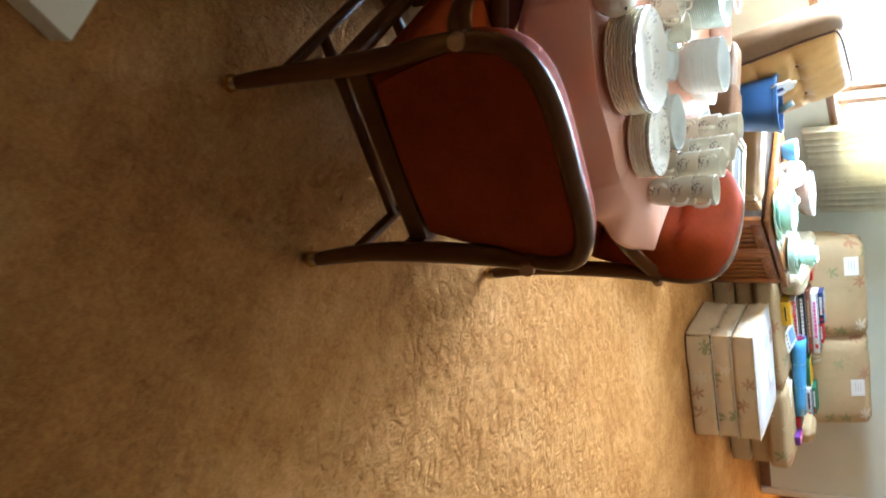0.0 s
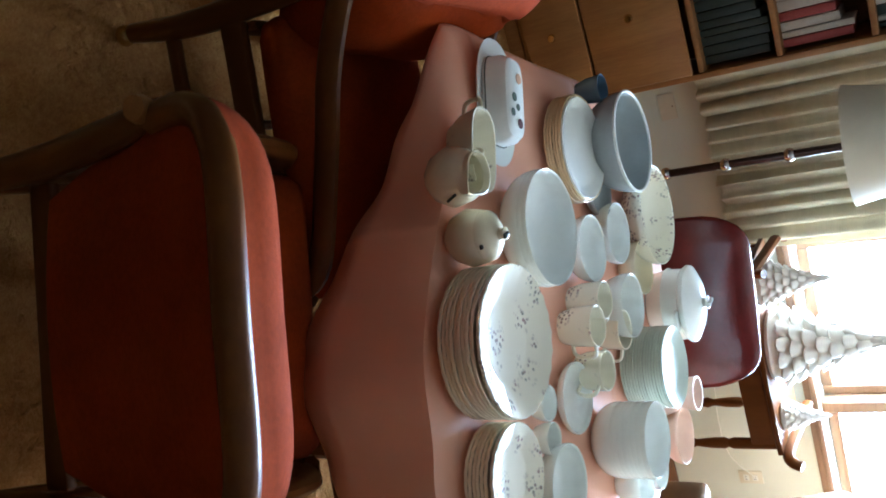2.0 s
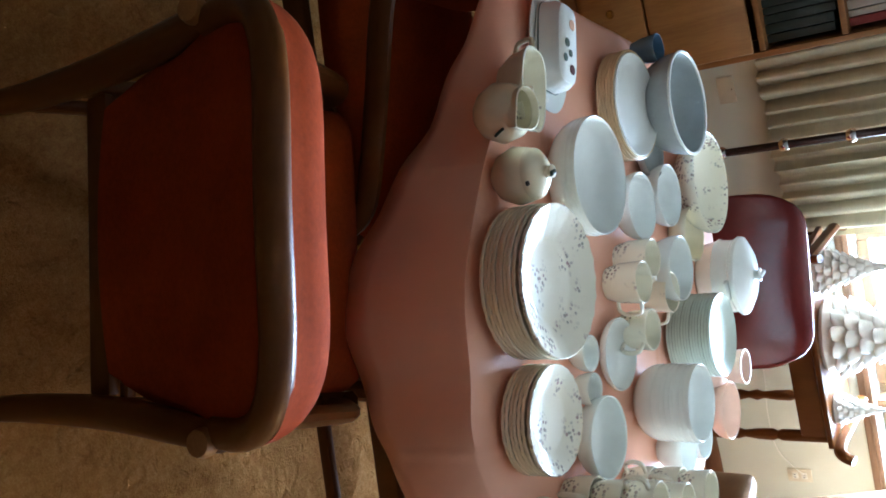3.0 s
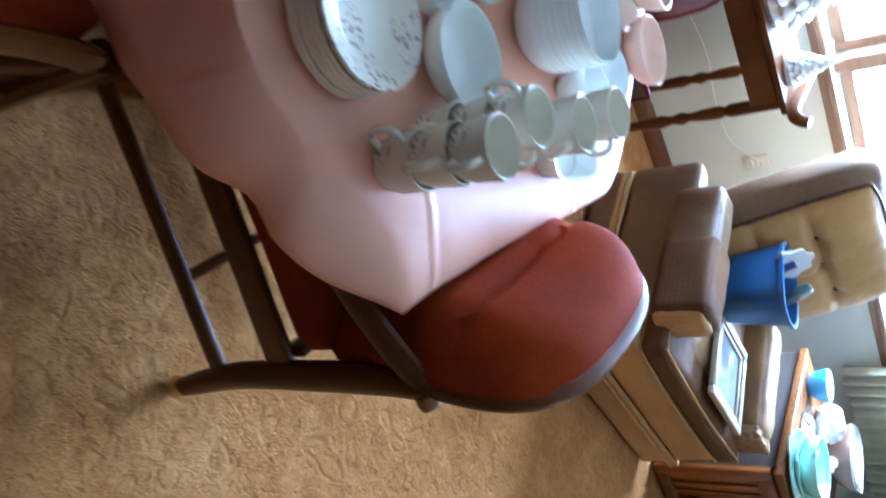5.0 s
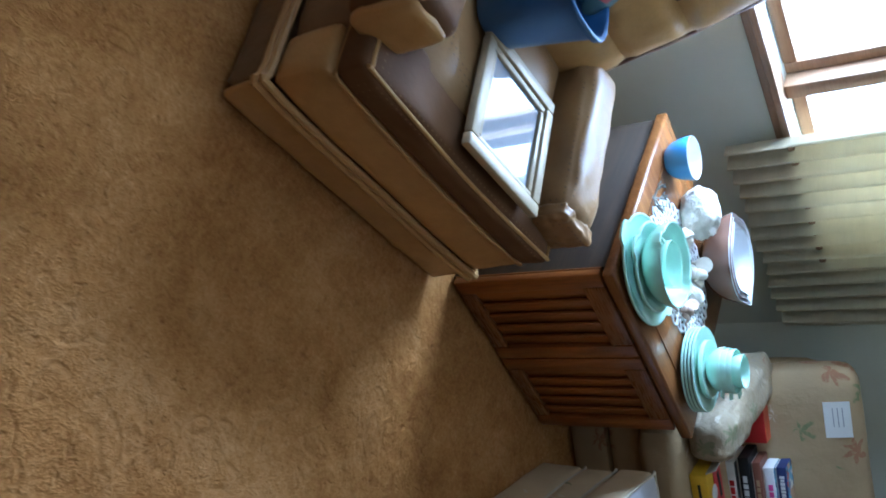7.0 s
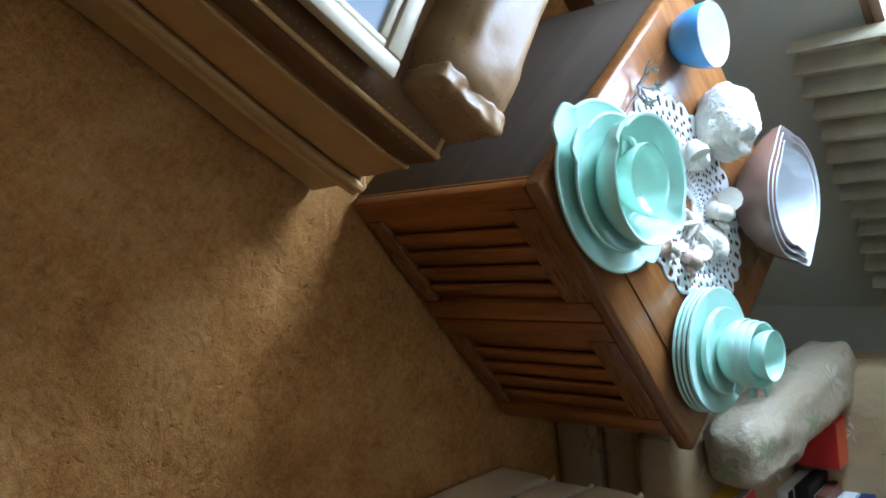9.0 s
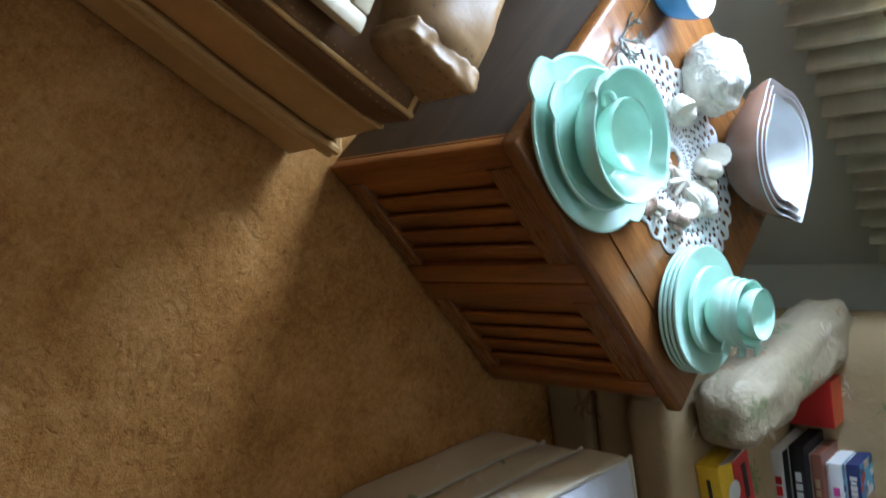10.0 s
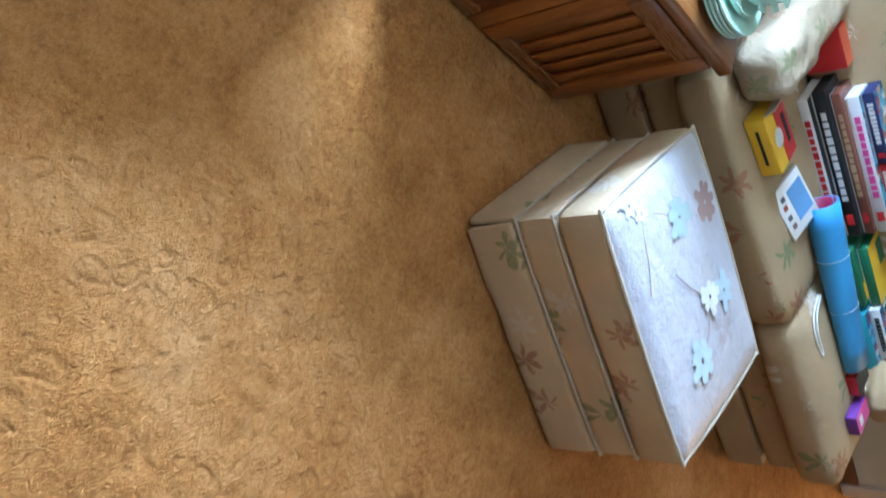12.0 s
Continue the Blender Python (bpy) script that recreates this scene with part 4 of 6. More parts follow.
# ---------------------------------------------------------------- sofa and ottoman
def sofa():
    c = thing("sofa", pose(-0.10, 0.91, 0, 0, 0, 56.3), "beige floral two-seat sofa with stacked games on its seat", "sofa")
    L, D = 1.62, 0.90
    part("base", cushion((L, D - 0.05, 0.155), 0.02, 5, 0, 0.003, 3, (L / 2, D / 2 + 0.02, 0.085), 0.003), SOFAFABRIC, c)
    part("front_rail", cushion((L, D - 0.06, 0.14), 0.025, 5, 0, 0.003, 5, (L / 2, D / 2 + 0.02, 0.235), 0.004), SOFAFABRIC, c)
    for k in range(2):
        part("seat_cushion", cushion((0.91 if k == 0 else 0.71, 0.68, 0.165), 0.05, 9, 0.018, 0.006, 14 + k, (0.46 if k == 0 else 1.265, 0.32, 0.385), 0.010), SOFAFABRIC, c)
        part("back_cushion", cushion((0.80, 0.20, 0.53), 0.06, 9, 0, 0.008, 24 + k, (0, 0, 0), 0.02), SOFAFABRIC, c, at=pose(0.415 + k * 0.805, 0.76, 0.70, -10, 0, 0))
    part("back_frame", cushion((1.60, 0.14, 0.72), 0.05, 7, 0, 0.004, 8, (0.81, 0.87, 0.45), 0.005), SOFAFABRIC, c)
    # low rolled arm on the window side
    a = cushion((0.19, 0.72, 0.17), 0.06, 19, 0.006, 0.013, 33, (0, 0, 0), 0.006, 15)
    part("armrest", a, ARMFABRIC, c, at=pose(0.04, 0.39, 0.565, 0, 0, 4))
    part("arm_panel", cushion((0.15, 0.72, 0.36), 0.03, 6, 0, 0.004, 41, (0.09, 0.46, 0.32), 0.004), SOFAFABRIC, c)
    for x in (0.1, L - 0.1):
        for y in (0.1, D - 0.1):
            part("foot", lathe([(0, 0), (0.02, 0), (0.025, 0.02), (0, 0.02)], 12, None, (x, y, 0)), DARK, c)
    return c


sofa()
SF = pose(-0.10, 0.91, 0, 0, 0, 56.3)


def flower(n, r0, r1, seed):
    """A flat printed motif: a ring of lobed petals round a small heart."""
    bm = bmesh.new()
    rnd = random.Random(seed)
    for k in range(n):
        a0 = 2 * math.pi * k / n + rnd.uniform(-0.2, 0.2)
        length, wide = r1 * rnd.uniform(0.75, 1.1), r1 * rnd.uniform(0.26, 0.36)
        z = 0.0004 + 0.00012 * k
        ring = []
        for i in range(20):
            b = 2 * math.pi * i / 20
            u = r0 * 0.25 + length * (0.5 - 0.5 * math.cos(b))
            v = wide * math.sin(b) * (1 + 0.22 * math.cos(5 * b))
            ring.append(bm.verts.new((u * math.cos(a0) - v * math.sin(a0), u * math.sin(a0) + v * math.cos(a0), z)))
        bm.faces.new(ring)
    return bm


def ottoman():
    c = thing("ottoman", pose(0.548, 0.545, 0, 0, 0, 52.2), "cream floral box ottoman, its shiny top tinted pale as if window-lit", "ottoman")
    W, D = 0.75, 0.56
    # near-black core paints the shade that shows through the skirt slits
    part("frame", slab((W - 0.05, D - 0.05, 0.28), (W / 2, D / 2, 0.15), 0.01), DARK, c)
    for y, r in ((0.004, -3), (D - 0.004, 3)):
        part("skirt", cushion((W - 0.016, 0.024, 0.160), 0.010, 9, 0, 0.005, 3 + r, (0, 0, -0.08), 0.003, 9), OTTOFABRIC, c, at=pose(W / 2, y, 0.166, r))
    for x, r in ((0.004, 3), (W - 0.004, -3)):
        part("skirt", cushion((0.024, D - 0.03, 0.160), 0.010, 9, 0, 0.005, 13 + r, (0, 0, -0.08), 0.003, 9), OTTOFABRIC, c, at=pose(x, D / 2, 0.166, 0, r))
    part("band", cushion((W + 0.004, D + 0.004, 0.13), 0.022, 9, 0, 0.006, 7, (W / 2, D / 2, 0.232), 0.008), OTTOFABRIC, c)
    cu = cushion((W + 0.012, D + 0.012, 0.155), 0.030, 13, 0.014, 0.006, 11, (W / 2, D / 2, 0.372), 0.006)
    # upward faces take the colour with the window light painted in
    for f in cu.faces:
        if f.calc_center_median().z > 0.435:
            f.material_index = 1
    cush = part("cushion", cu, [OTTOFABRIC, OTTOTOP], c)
    e = 0.040
    loop = [(e, 0.008, 0.431), (W / 2, 0.0, 0.432), (W - e, 0.008, 0.431), (W - 0.008, e, 0.431), (W, D / 2, 0.432), (W - 0.008, D - e, 0.431), (W - e, D - 0.008, 0.431), (W / 2, D, 0.432), (e, D - 0.008, 0.431), (0.008, D - e, 0.431), (0, D / 2, 0.432), (0.008, e, 0.431)]
    loop = [(W / 2 + (x - W / 2) * 1.020, D / 2 + (y - D / 2) * 1.027, z + 0.007) for x, y, z in loop]
    part("piping", tube(smooth_line(loop, 6, True), 0.0055, 6, None, True), PIPING, cush)
    low = [(x, y, z - 0.262) for x, y, z in loop]
    part("piping", tube(smooth_line(low, 6, True), 0.0045, 6, None, True), PIPING, cush)
    lo = [(x, y, z - 0.142) for x, y, z in loop]
    part("piping", tube(smooth_line(lo, 6, True), 0.0045, 6, None, True), PIPING, cush)
    teal = colour("teal_print", (0.42, 0.54, 0.50), 0.7)
    rust = colour("rust_print", (0.40, 0.27, 0.23), 0.7)
    white = colour("white_print", (0.78, 0.78, 0.77), 0.6)
    ice = colour("ice_print", (0.52, 0.64, 0.66), 0.7)
    for x, y, r, mt, s, k in ((0.16, 0.30, 0.058, teal, 2, 8), (0.19, 0.46, 0.055, rust, 3, 8), (0.42, 0.33, 0.052, white, 4, 8), (0.45, 0.42, 0.055, ice, 5, 6), (0.55, 0.20, 0.065, ice, 6, 7),
                             (0.03, 0.10, 0.04, white, 8, 6), (0.07, 0.14, 0.035, white, 9, 5)):
        part("printed_flower", flower(k, r * 0.45, r, s), mt, cush, at=pose(x, y, 0.4551 + 0.014 * (1 - (2 * x / W - 1) ** 2) * (1 - (2 * y / D - 1) ** 2), 0, 0, s * 31))
    for pts in (((0.05, 0.10), (0.11, 0.22), (0.16, 0.30), (0.18, 0.40), (0.19, 0.46)), ((0.07, 0.14), (0.13, 0.12), (0.20, 0.10), (0.27, 0.07)), ((0.28, 0.20), (0.36, 0.26), (0.42, 0.33), (0.45, 0.42)), ((0.42, 0.33), (0.50, 0.28), (0.55, 0.20), (0.64, 0.16))):
        line = [Vector((x, y, 0.4530 + 0.014 * (1 - (2 * x / W - 1) ** 2) * (1 - (2 * y / D - 1) ** 2))) for x, y, _ in smooth_line([(x, y, 0) for x, y in pts], 6)]
        part("printed_vine", tube(line, 0.0022, 5, flat=0.3), rust, cush)
    return c


ottoman()

# ---------------------------------------------------------------- dining table
TC = Vector((1.0, -2.73, 0))
TABLE = pose(TC.x, TC.y, 0, 0, 0, 157.5)          # local x runs along the table, away from the first chair
table = thing("dining_table", TABLE, "oval dining table with walnut legs under a pink cloth", "table")


def table_outline(grow=0.0):
    pts = []
    for u, v in ((-0.655, 0), (-0.65, 0.26), (-0.56, 0.43), (-0.42, 0.545), (-0.15, 0.58), (0.2, 0.58), (0.45, 0.55), (0.60, 0.43), (0.71, 0.24), (0.745, 0)):
        pts.append((u, v))
    pts += [(u, -v) for u, v in pts[-2:0:-1]]
    return pts


part("tabletop", plank_poly([(p.x, p.y) for p in smooth_line([(u * 0.80, -v * 0.80, 0) for u, v in table_outline()], 5, True)], 0.722, 0.748), CHAIRWOOD, table)
part("apron", slab((0.74, 0.56, 0.07), (0.06, 0, 0.685), 0.01), CHAIRWOOD, table)
for u in (-0.22, 0.34):
    for v in (-0.22, 0.22):
        part("leg", slab((0.06, 0.06, 0.65), (u, v, 0.325), 0.012), CHAIRWOOD, table)

# cloth: flat over the top, then a soft skirt that hangs lower at the ends
hem = [(-0.675, 0.0, 0.485), (-0.675, 0.20, 0.515), (-0.675, 0.345, 0.59), (-0.60, 0.52, 0.66), (-0.425, 0.695, 0.715), (-0.15, 0.675, 0.70), (0.2, 0.67, 0.70), (0.45, 0.66, 0.70), (0.645, 0.49, 0.67), (0.77, 0.25, 0.66), (0.80, 0, 0.63)]
top = [(-0.655, 0), (-0.65, 0.16), (-0.648, 0.28), (-0.56, 0.43), (-0.42, 0.55), (-0.15, 0.58), (0.2, 0.58), (0.45, 0.55), (0.60, 0.43), (0.71, 0.24), (0.745, 0)]
hem += [(0.77, -0.25, 0.66), (0.645, -0.49, 0.67), (0.45, -0.67, 0.70), (0.2, -0.68, 0.70), (-0.15, -0.685, 0.70), (-0.44, -0.675, 0.712), (-0.505, -0.50, 0.67), (-0.565, -0.34, 0.61), (-0.622, -0.18, 0.54)]
top += [(0.71, -0.24), (0.60, -0.43), (0.45, -0.55), (0.2, -0.58), (-0.15, -0.58), (-0.385, -0.54), (-0.465, -0.44), (-0.535, -0.31), (-0.605, -0.16)]
PER = 10
hem_l = smooth_line([(u, -v, z) for u, v, z in hem], PER, True)
# straight hems run into the two corners near the walk
for a in (2, 3, 4, 5, 16, 17, 18):
    (u0, v0, z0), (u1, v1, z1) = hem[a % len(hem)], hem[(a + 1) % len(hem)]
    for s in range(PER):
        k = s / PER
        hem_l[a * PER + s] = Vector((u0 + (u1 - u0) * k, -(v0 + (v1 - v0) * k), z0 + (z1 - z0) * k))
top_l = smooth_line([(u, -v, 0.753) for u, v in top], PER, True)
cb = bmesh.new()
N = len(top_l)
rows = []
for k in (0.0, 0.25, 0.5, 0.75, 0.9):
    rows.append([cb.verts.new((p.x * k + 0.04 * (1 - k), p.y * k, 0.753 + 0.0015 * noise.noise((p.x * 5 * k, p.y * 5 * k, 2)))) for p in top_l])
rows.append([cb.verts.new(((p.x - 0.04) * 0.965 + 0.04, p.y * 0.965, 0.7525)) for p in top_l])
rows.append([cb.verts.new((p.x, p.y, 0.748)) for p in top_l])
for k in (0.06, 0.2, 0.4, 0.6, 0.8, 1.0):
    ring = []
    for i, (a, b) in enumerate(zip(top_l, hem_l)):
        out = Vector((b.x - 0.04, b.y, 0)).normalized()
        drop = a.z - b.z
        flare = math.sin(k * math.pi * 0.5)
        p = Vector((a.x + (b.x - a.x) * flare, a.y + (b.y - a.y) * flare, a.z - 0.005 - (drop - 0.005) * (k ** 1.15)))
        wave = math.sin(i * 0.55) * 0.007 + math.sin(i * 0.23 + 1) * 0.008
        p += out * wave * k * min(1.0, drop / 0.12)
        # one deep tuck in the hem beside the first chair, with a soft swell on each side
        tuck = math.exp(-((i - 27) / 2.6) ** 2) - 0.55 * math.exp(-((i - 21) / 3.5) ** 2) - 0.55 * math.exp(-((i - 33) / 3.5) ** 2)
        p -= out * 0.032 * k * tuck
        ring.append(cb.verts.new(p))
    rows.append(ring)
for a, b in zip(rows, rows[1:]):
    for i in range(N):
        j = (i + 1) % N
        cb.faces.new((a[i], a[j], b[j], b[i]))
bmesh.ops.remove_doubles(cb, verts=rows[0], dist=0.001)
cloth = thing("tablecloth", TABLE, "salmon pink tablecloth with pressed creases, hanging over the dining table", "tablecloth")
cl = part("cloth", cb, PINK, cloth)
sol = cl.modifiers.new("thickness", 'SOLIDIFY')
sol.thickness, sol.offset = 0.0015, 1.0


# ---------------------------------------------------------------- dining chairs
def dining_chair(splay=0.0, front=-0.37):
    c = thing("dining_chair", pose(0, 0, 0), "walnut captain's chair with red velvet seat and arched back, on casters", "chair", "chairs round the table")
    sb = cushion((0.50, 0.23 - front, 0.10), 0.045, 8, 0.02, 0.003, 3, (0, (0.235 + front) / 2, 0.43), 0.006)
    for v in sb.verts:
        v.co.x *= 1.05 - (0.1 + 4.5 * splay) * v.co.y
    part("seat", sb, RED, c)
    for s in (-1, 1):
        rear = smooth_line([(s * 0.272, 0.285, 0.045), (s * 0.266, 0.262, 0.22), (s * 0.268, 0.262, 0.45), (s * 0.282, 0.262, 0.60), (s * 0.292, 0.272, 0.705)], 6)
        lg = part("leg", tube(rear, [0.019 + 0.008 * math.sin(math.pi * i / (len(rear) - 1)) for i in range(len(rear))], 10, flat=1.15, up=Vector((0, 1, 0))), CHAIRWOOD, c)
        part("caster", lathe([(0, 0), (0.014, 0.003), (0.024, 0.018), (0.022, 0.034), (0.010, 0.050), (0, 0.050)], 16, None, (s * 0.272, 0.285, 0)), BRASS, lg)
        fr = part("leg", tube([(s * (0.272 + splay), front, 0.045), (s * (0.266 + splay), front + 0.01, 0.25), (s * (0.264 + splay), front + 0.015, 0.43)], [0.021, 0.026, 0.028], 8), CHAIRWOOD, c)
        part("caster", lathe([(0, 0), (0.014, 0.003), (0.024, 0.018), (0.022, 0.034), (0.010, 0.050), (0, 0.050)], 16, None, (s * (0.272 + splay), front, 0)), BRASS, fr)
        part("stretcher", slab((0.024, 0.245 - front, 0.034), (s * (0.264 + splay / 2), (0.265 + front) / 2, 0.165), 0.008, turn=Matrix.Rotation(s * splay / 0.55, 4, 'Z')), CHAIRWOOD, c)
        part("seat_rail", slab((0.026, 0.23 - front, 0.062), (s * (0.260 + splay / 2), (0.265 + front) / 2, 0.345), 0.008, turn=Matrix.Rotation(s * splay / 0.55, 4, 'Z')), CHAIRWOOD, c)
        arm = smooth_line([(s * 0.290, 0.275, 0.698), (s * 0.296, 0.19, 0.650), (s * 0.296, 0.07, 0.600), (s * (0.284 + splay / 2), -0.09, 0.550), (s * (0.272 + splay), front + 0.08, 0.48), (s * (0.264 + splay), front + 0.025, 0.40)], 6)
        part("arm", tube(arm, 0.0185, 10, flat=1.5), CHAIRWOOD, c)
        part("plug", lathe([(0, -0.012), (0.019, -0.012), (0.021, 0), (0.018, 0.012), (0, 0.014)], 16), HONEY, c, "round pale end-grain plug", at=pose(s * 0.294, 0.292, 0.690, -80, 0, 0))
    part("stretcher", slab((0.52 + splay, 0.022, 0.030), (0, 0.05, 0.168), 0.008), CHAIRWOOD, c)
    part("seat_rail", slab((0.50 + 2 * splay, 0.022, 0.055), (0, front + 0.015, 0.355), 0.006), CHAIRWOOD, c)
    part("seat_rail", slab((0.49, 0.022, 0.055), (0, 0.225, 0.365), 0.006), CHAIRWOOD, c)

    def lean(z, u=0.0):
        return 0.240 + 0.25 * max(0.0, z - 0.60) + 0.030 * (1 - u * u)

    def arch_point(a, grow=0.0):
        """A point of the flat-topped arch; a runs over half a turn."""
        ca, sa = math.cos(a), math.sin(a)
        x = (0.283 + grow) * math.copysign(abs(ca) ** 0.62, ca)
        z = 0.692 + (0.203 + grow) * abs(sa) ** 0.62
        return Vector((x, lean(z, x / 0.29), z))

    def back_grid(cols, rows_n, grow, foot, narrow):
        """Rows of points from the foot of the back up to the arch."""
        grid = []
        for r in range(rows_n + 1):
            v = 0.5 - 0.5 * math.cos(math.pi * r / rows_n)
            row = []
            for k in range(cols + 1):
                top = arch_point(math.pi * (1 - k / cols), grow)
                low_x = narrow * (-1 + 2 * (0.5 - 0.5 * math.cos(math.pi * k / cols)))
                x, z = low_x + (top.x - low_x) * v ** 0.75, foot + (top.z - foot) * v
                row.append(Vector((x, lean(z, x / 0.29), z)))
            grid.append(row)
        return grid

    def close_grids(g1, g2):
        bm = bmesh.new()
        a = [[bm.verts.new(p) for p in r] for r in g1]
        b = [[bm.verts.new(p) for p in r] for r in g2]
        for q in range(len(a) - 1):
            for k in range(len(a[0]) - 1):
                bm.faces.new((a[q][k], a[q][k + 1], a[q + 1][k + 1], a[q + 1][k]))
                bm.faces.new((b[q][k + 1], b[q][k], b[q + 1][k], b[q + 1][k + 1]))
        e1 = a[0] + [r[-1] for r in a[1:]] + a[-1][-2::-1] + [r[0] for r in a[-2:0:-1]]
        e2 = b[0] + [r[-1] for r in b[1:]] + b[-1][-2::-1] + [r[0] for r in b[-2:0:-1]]
        for k in range(len(e1)):
            n = (k + 1) % len(e1)
            bm.faces.new((e1[k], e1[n], e2[n], e2[k]))
        return bm

    # rear upholstered panel, narrower towards the seat
    g = back_grid(20, 10, -0.012, 0.43, 0.205)
    part("back_panel", close_grids([[p + Vector((0, 0.006, 0)) for p in r] for r in g], [[p - Vector((0, 0.02, 0)) for p in r] for r in g]), RED, c)
    # broad bent rail along the arch
    rail = [arch_point(math.pi * k / 40) + Vector((0, 0.004, 0)) for k in range(41)]
    part("back_rail", tube(rail, 0.0235, 12, flat=0.95), CHAIRWOOD, c)
    # boxy front cushion that swells above the rail
    cols, rows_n = 28, 30
    g = back_grid(cols, rows_n, 0.019, 0.44, 0.215)
    front_g = []
    for q, r in enumerate(g):
        v = 0.5 - 0.5 * math.cos(math.pi * q / rows_n)
        row = []
        for k, p in enumerate(r):
            u = math.cos(math.pi * k / cols)
            edge = max(0.0, (1 - abs(u) ** 4) * (1 - abs(2 * v - 1) ** 5)) ** 0.5
            crease = 0.030 * math.exp(-((p.z - 0.755) / 0.014) ** 2) * edge
            row.append(Vector((p.x * (1 - 0.04 * edge), p.y - 0.028 - 0.105 * edge + crease, p.z - 0.008)))
        front_g.append(row)
    part("back_cushion", close_grids([[p - Vector((0, 0.004, 0)) for p in r] for r in g], front_g), RED, c)
    return c


first = dining_chair(0.05, -0.30)
chair = dining_chair()
first.matrix_basis = pose(1.805, -3.165, 0, 0, 0, 247.5)
chair.matrix_basis = pose(1.318, -2.292, 0, 0, 0, 346)
copy_thing(chair, pose(1.15, -3.355, 0, 0, 0, 165.5))

far = thing("dining_chair", pose(0.20, -2.42, 0, 0, 0, 67.5), "dining chair with a smooth oxblood vinyl back", "chair", "chairs round the table")
part("seat", cushion((0.46, 0.46, 0.09), 0.04, 7, 0.015, 0.002, 3, (0, -0.02, 0.43), 0.004), REDVINYL, far)
bk = cushion((0.58, 0.07, 0.44), 0.034, 9, 0, 0.0, 4, (0, 0, 0), 0.014)
for v in bk.verts:
    v.co.y += 0.10 * (1 - (v.co.x / 0.29) ** 2) * 0.5
    k = 1 - 0.22 * max(0, (v.co.z / 0.22)) ** 3 - 0.25 * max(0, (-v.co.z / 0.22)) ** 3
    v.co.x *= k
part("backrest", bk, REDVINYL, far, at=pose(0, 0.24, 0.72, -8, 0, 0))
for s in (-1, 1):
    part("leg", tube([(s * 0.21, 0.25, 0.0), (s * 0.20, 0.22, 0.42), (s * 0.16, 0.27, 0.62)], 0.014, 8), CHAIRWOOD, far)
    part("leg", tube([(s * 0.21, -0.22, 0.0), (s * 0.20, -0.20, 0.40)], 0.014, 8), CHAIRWOOD, far)

# ---------------------------------------------------------------- floor lamp, side table, hutch
lamp = thing("floor_lamp", pose(-0.46, -2.69, 0), "dark bronze floor lamp with chrome rings and a cream shade", "floor lamp")
part("base", lathe([(0, 0), (0.13, 0), (0.135, 0.012), (0.10, 0.026), (0.03, 0.036), (0.016, 0.06), (0, 0.06)], 32), DARKMETAL, lamp)
part("pole", tube([(0, 0, 0.05), (0, 0, 1.30)], 0.0155, 16), DARKMETAL, lamp)
for z in (0.36, 0.60, 0.83, 1.06):
    part("ring", lathe([(0, -0.016), (0.020, -0.016), (0.026, -0.004), (0.026, 0.004), (0.020, 0.016), (0, 0.016)], 24, None, (0, 0, z)), CHROME, lamp)
part("socket", lathe([(0, 1.24), (0.024, 1.24), (0.024, 1.34), (0.015, 1.36), (0, 1.36)], 20), CHROME, lamp)
part("shade", lathe([(0.215, 1.26), (0.15, 1.58), (0.147, 1.58), (0.212, 1.26), (0.215, 1.26)], 40), SHADE, lamp)
part("spider", tube([(-0.148, 0, 1.57), (0.148, 0, 1.57)], 0.003, 6), CHROME, lamp)

st = thing("side_table", pose(-0.72, -1.79, 0), "low walnut side table with turned legs and a raised gallery", "side table")
SW, SD, SH = 0.42, 0.84, 0.795
part("top", slab((SW, SD, 0.024), (0, 0, SH), 0.006), CHAIRWOOD, st)
part("apron", slab((0.018, SD - 0.06, 0.10), (SW / 2 - 0.02, 0, SH - 0.064), 0.004), CHAIRWOOD, st)
part("apron", slab((SW - 0.06, 0.018, 0.10), (0, SD / 2 - 0.03, SH - 0.064), 0.004), CHAIRWOOD, st)
part("apron", slab((SW - 0.06, 0.018, 0.10), (0, -SD / 2 + 0.03, SH - 0.064), 0.004), CHAIRWOOD, st)
for sy in (-1, 1):
    gal = smooth_line([(-SW / 2, sy * (SD / 2 - 0.01), SH + 0.06), (0, sy * (SD / 2 - 0.005), SH + 0.045), (SW / 2 - 0.02, sy * (SD / 2), SH + 0.03), (SW / 2 + 0.03, sy * (SD / 2 + 0.015), SH + 0.055), (SW / 2 + 0.045, sy * (SD / 2 + 0.02), SH + 0.09)], 6)
    part("gallery_scroll", tube(gal, 0.018, 8, flat=1.4), CHAIRWOOD, st)
    for sx in (-1, 1):
        prof = [(0, 0), (0.018, 0), (0.02, 0.05), (0.014, 0.07), (0.024, 0.11), (0.016, 0.15), (0.022, 0.25), (0.026, 0.33), (0.016, 0.37), (0.026, 0.41), (0.016, 0.44), (0.024, 0.50), (0.026, 0.56), (0.018, 0.58), (0.026, 0.60), (0.026, SH - 0.012), (0, SH - 0.012)]
        part("leg", lathe(prof, 16, None, (sx * (SW / 2 - 0.035), sy * (SD / 2 - 0.04), 0)), CHAIRWOOD, st)


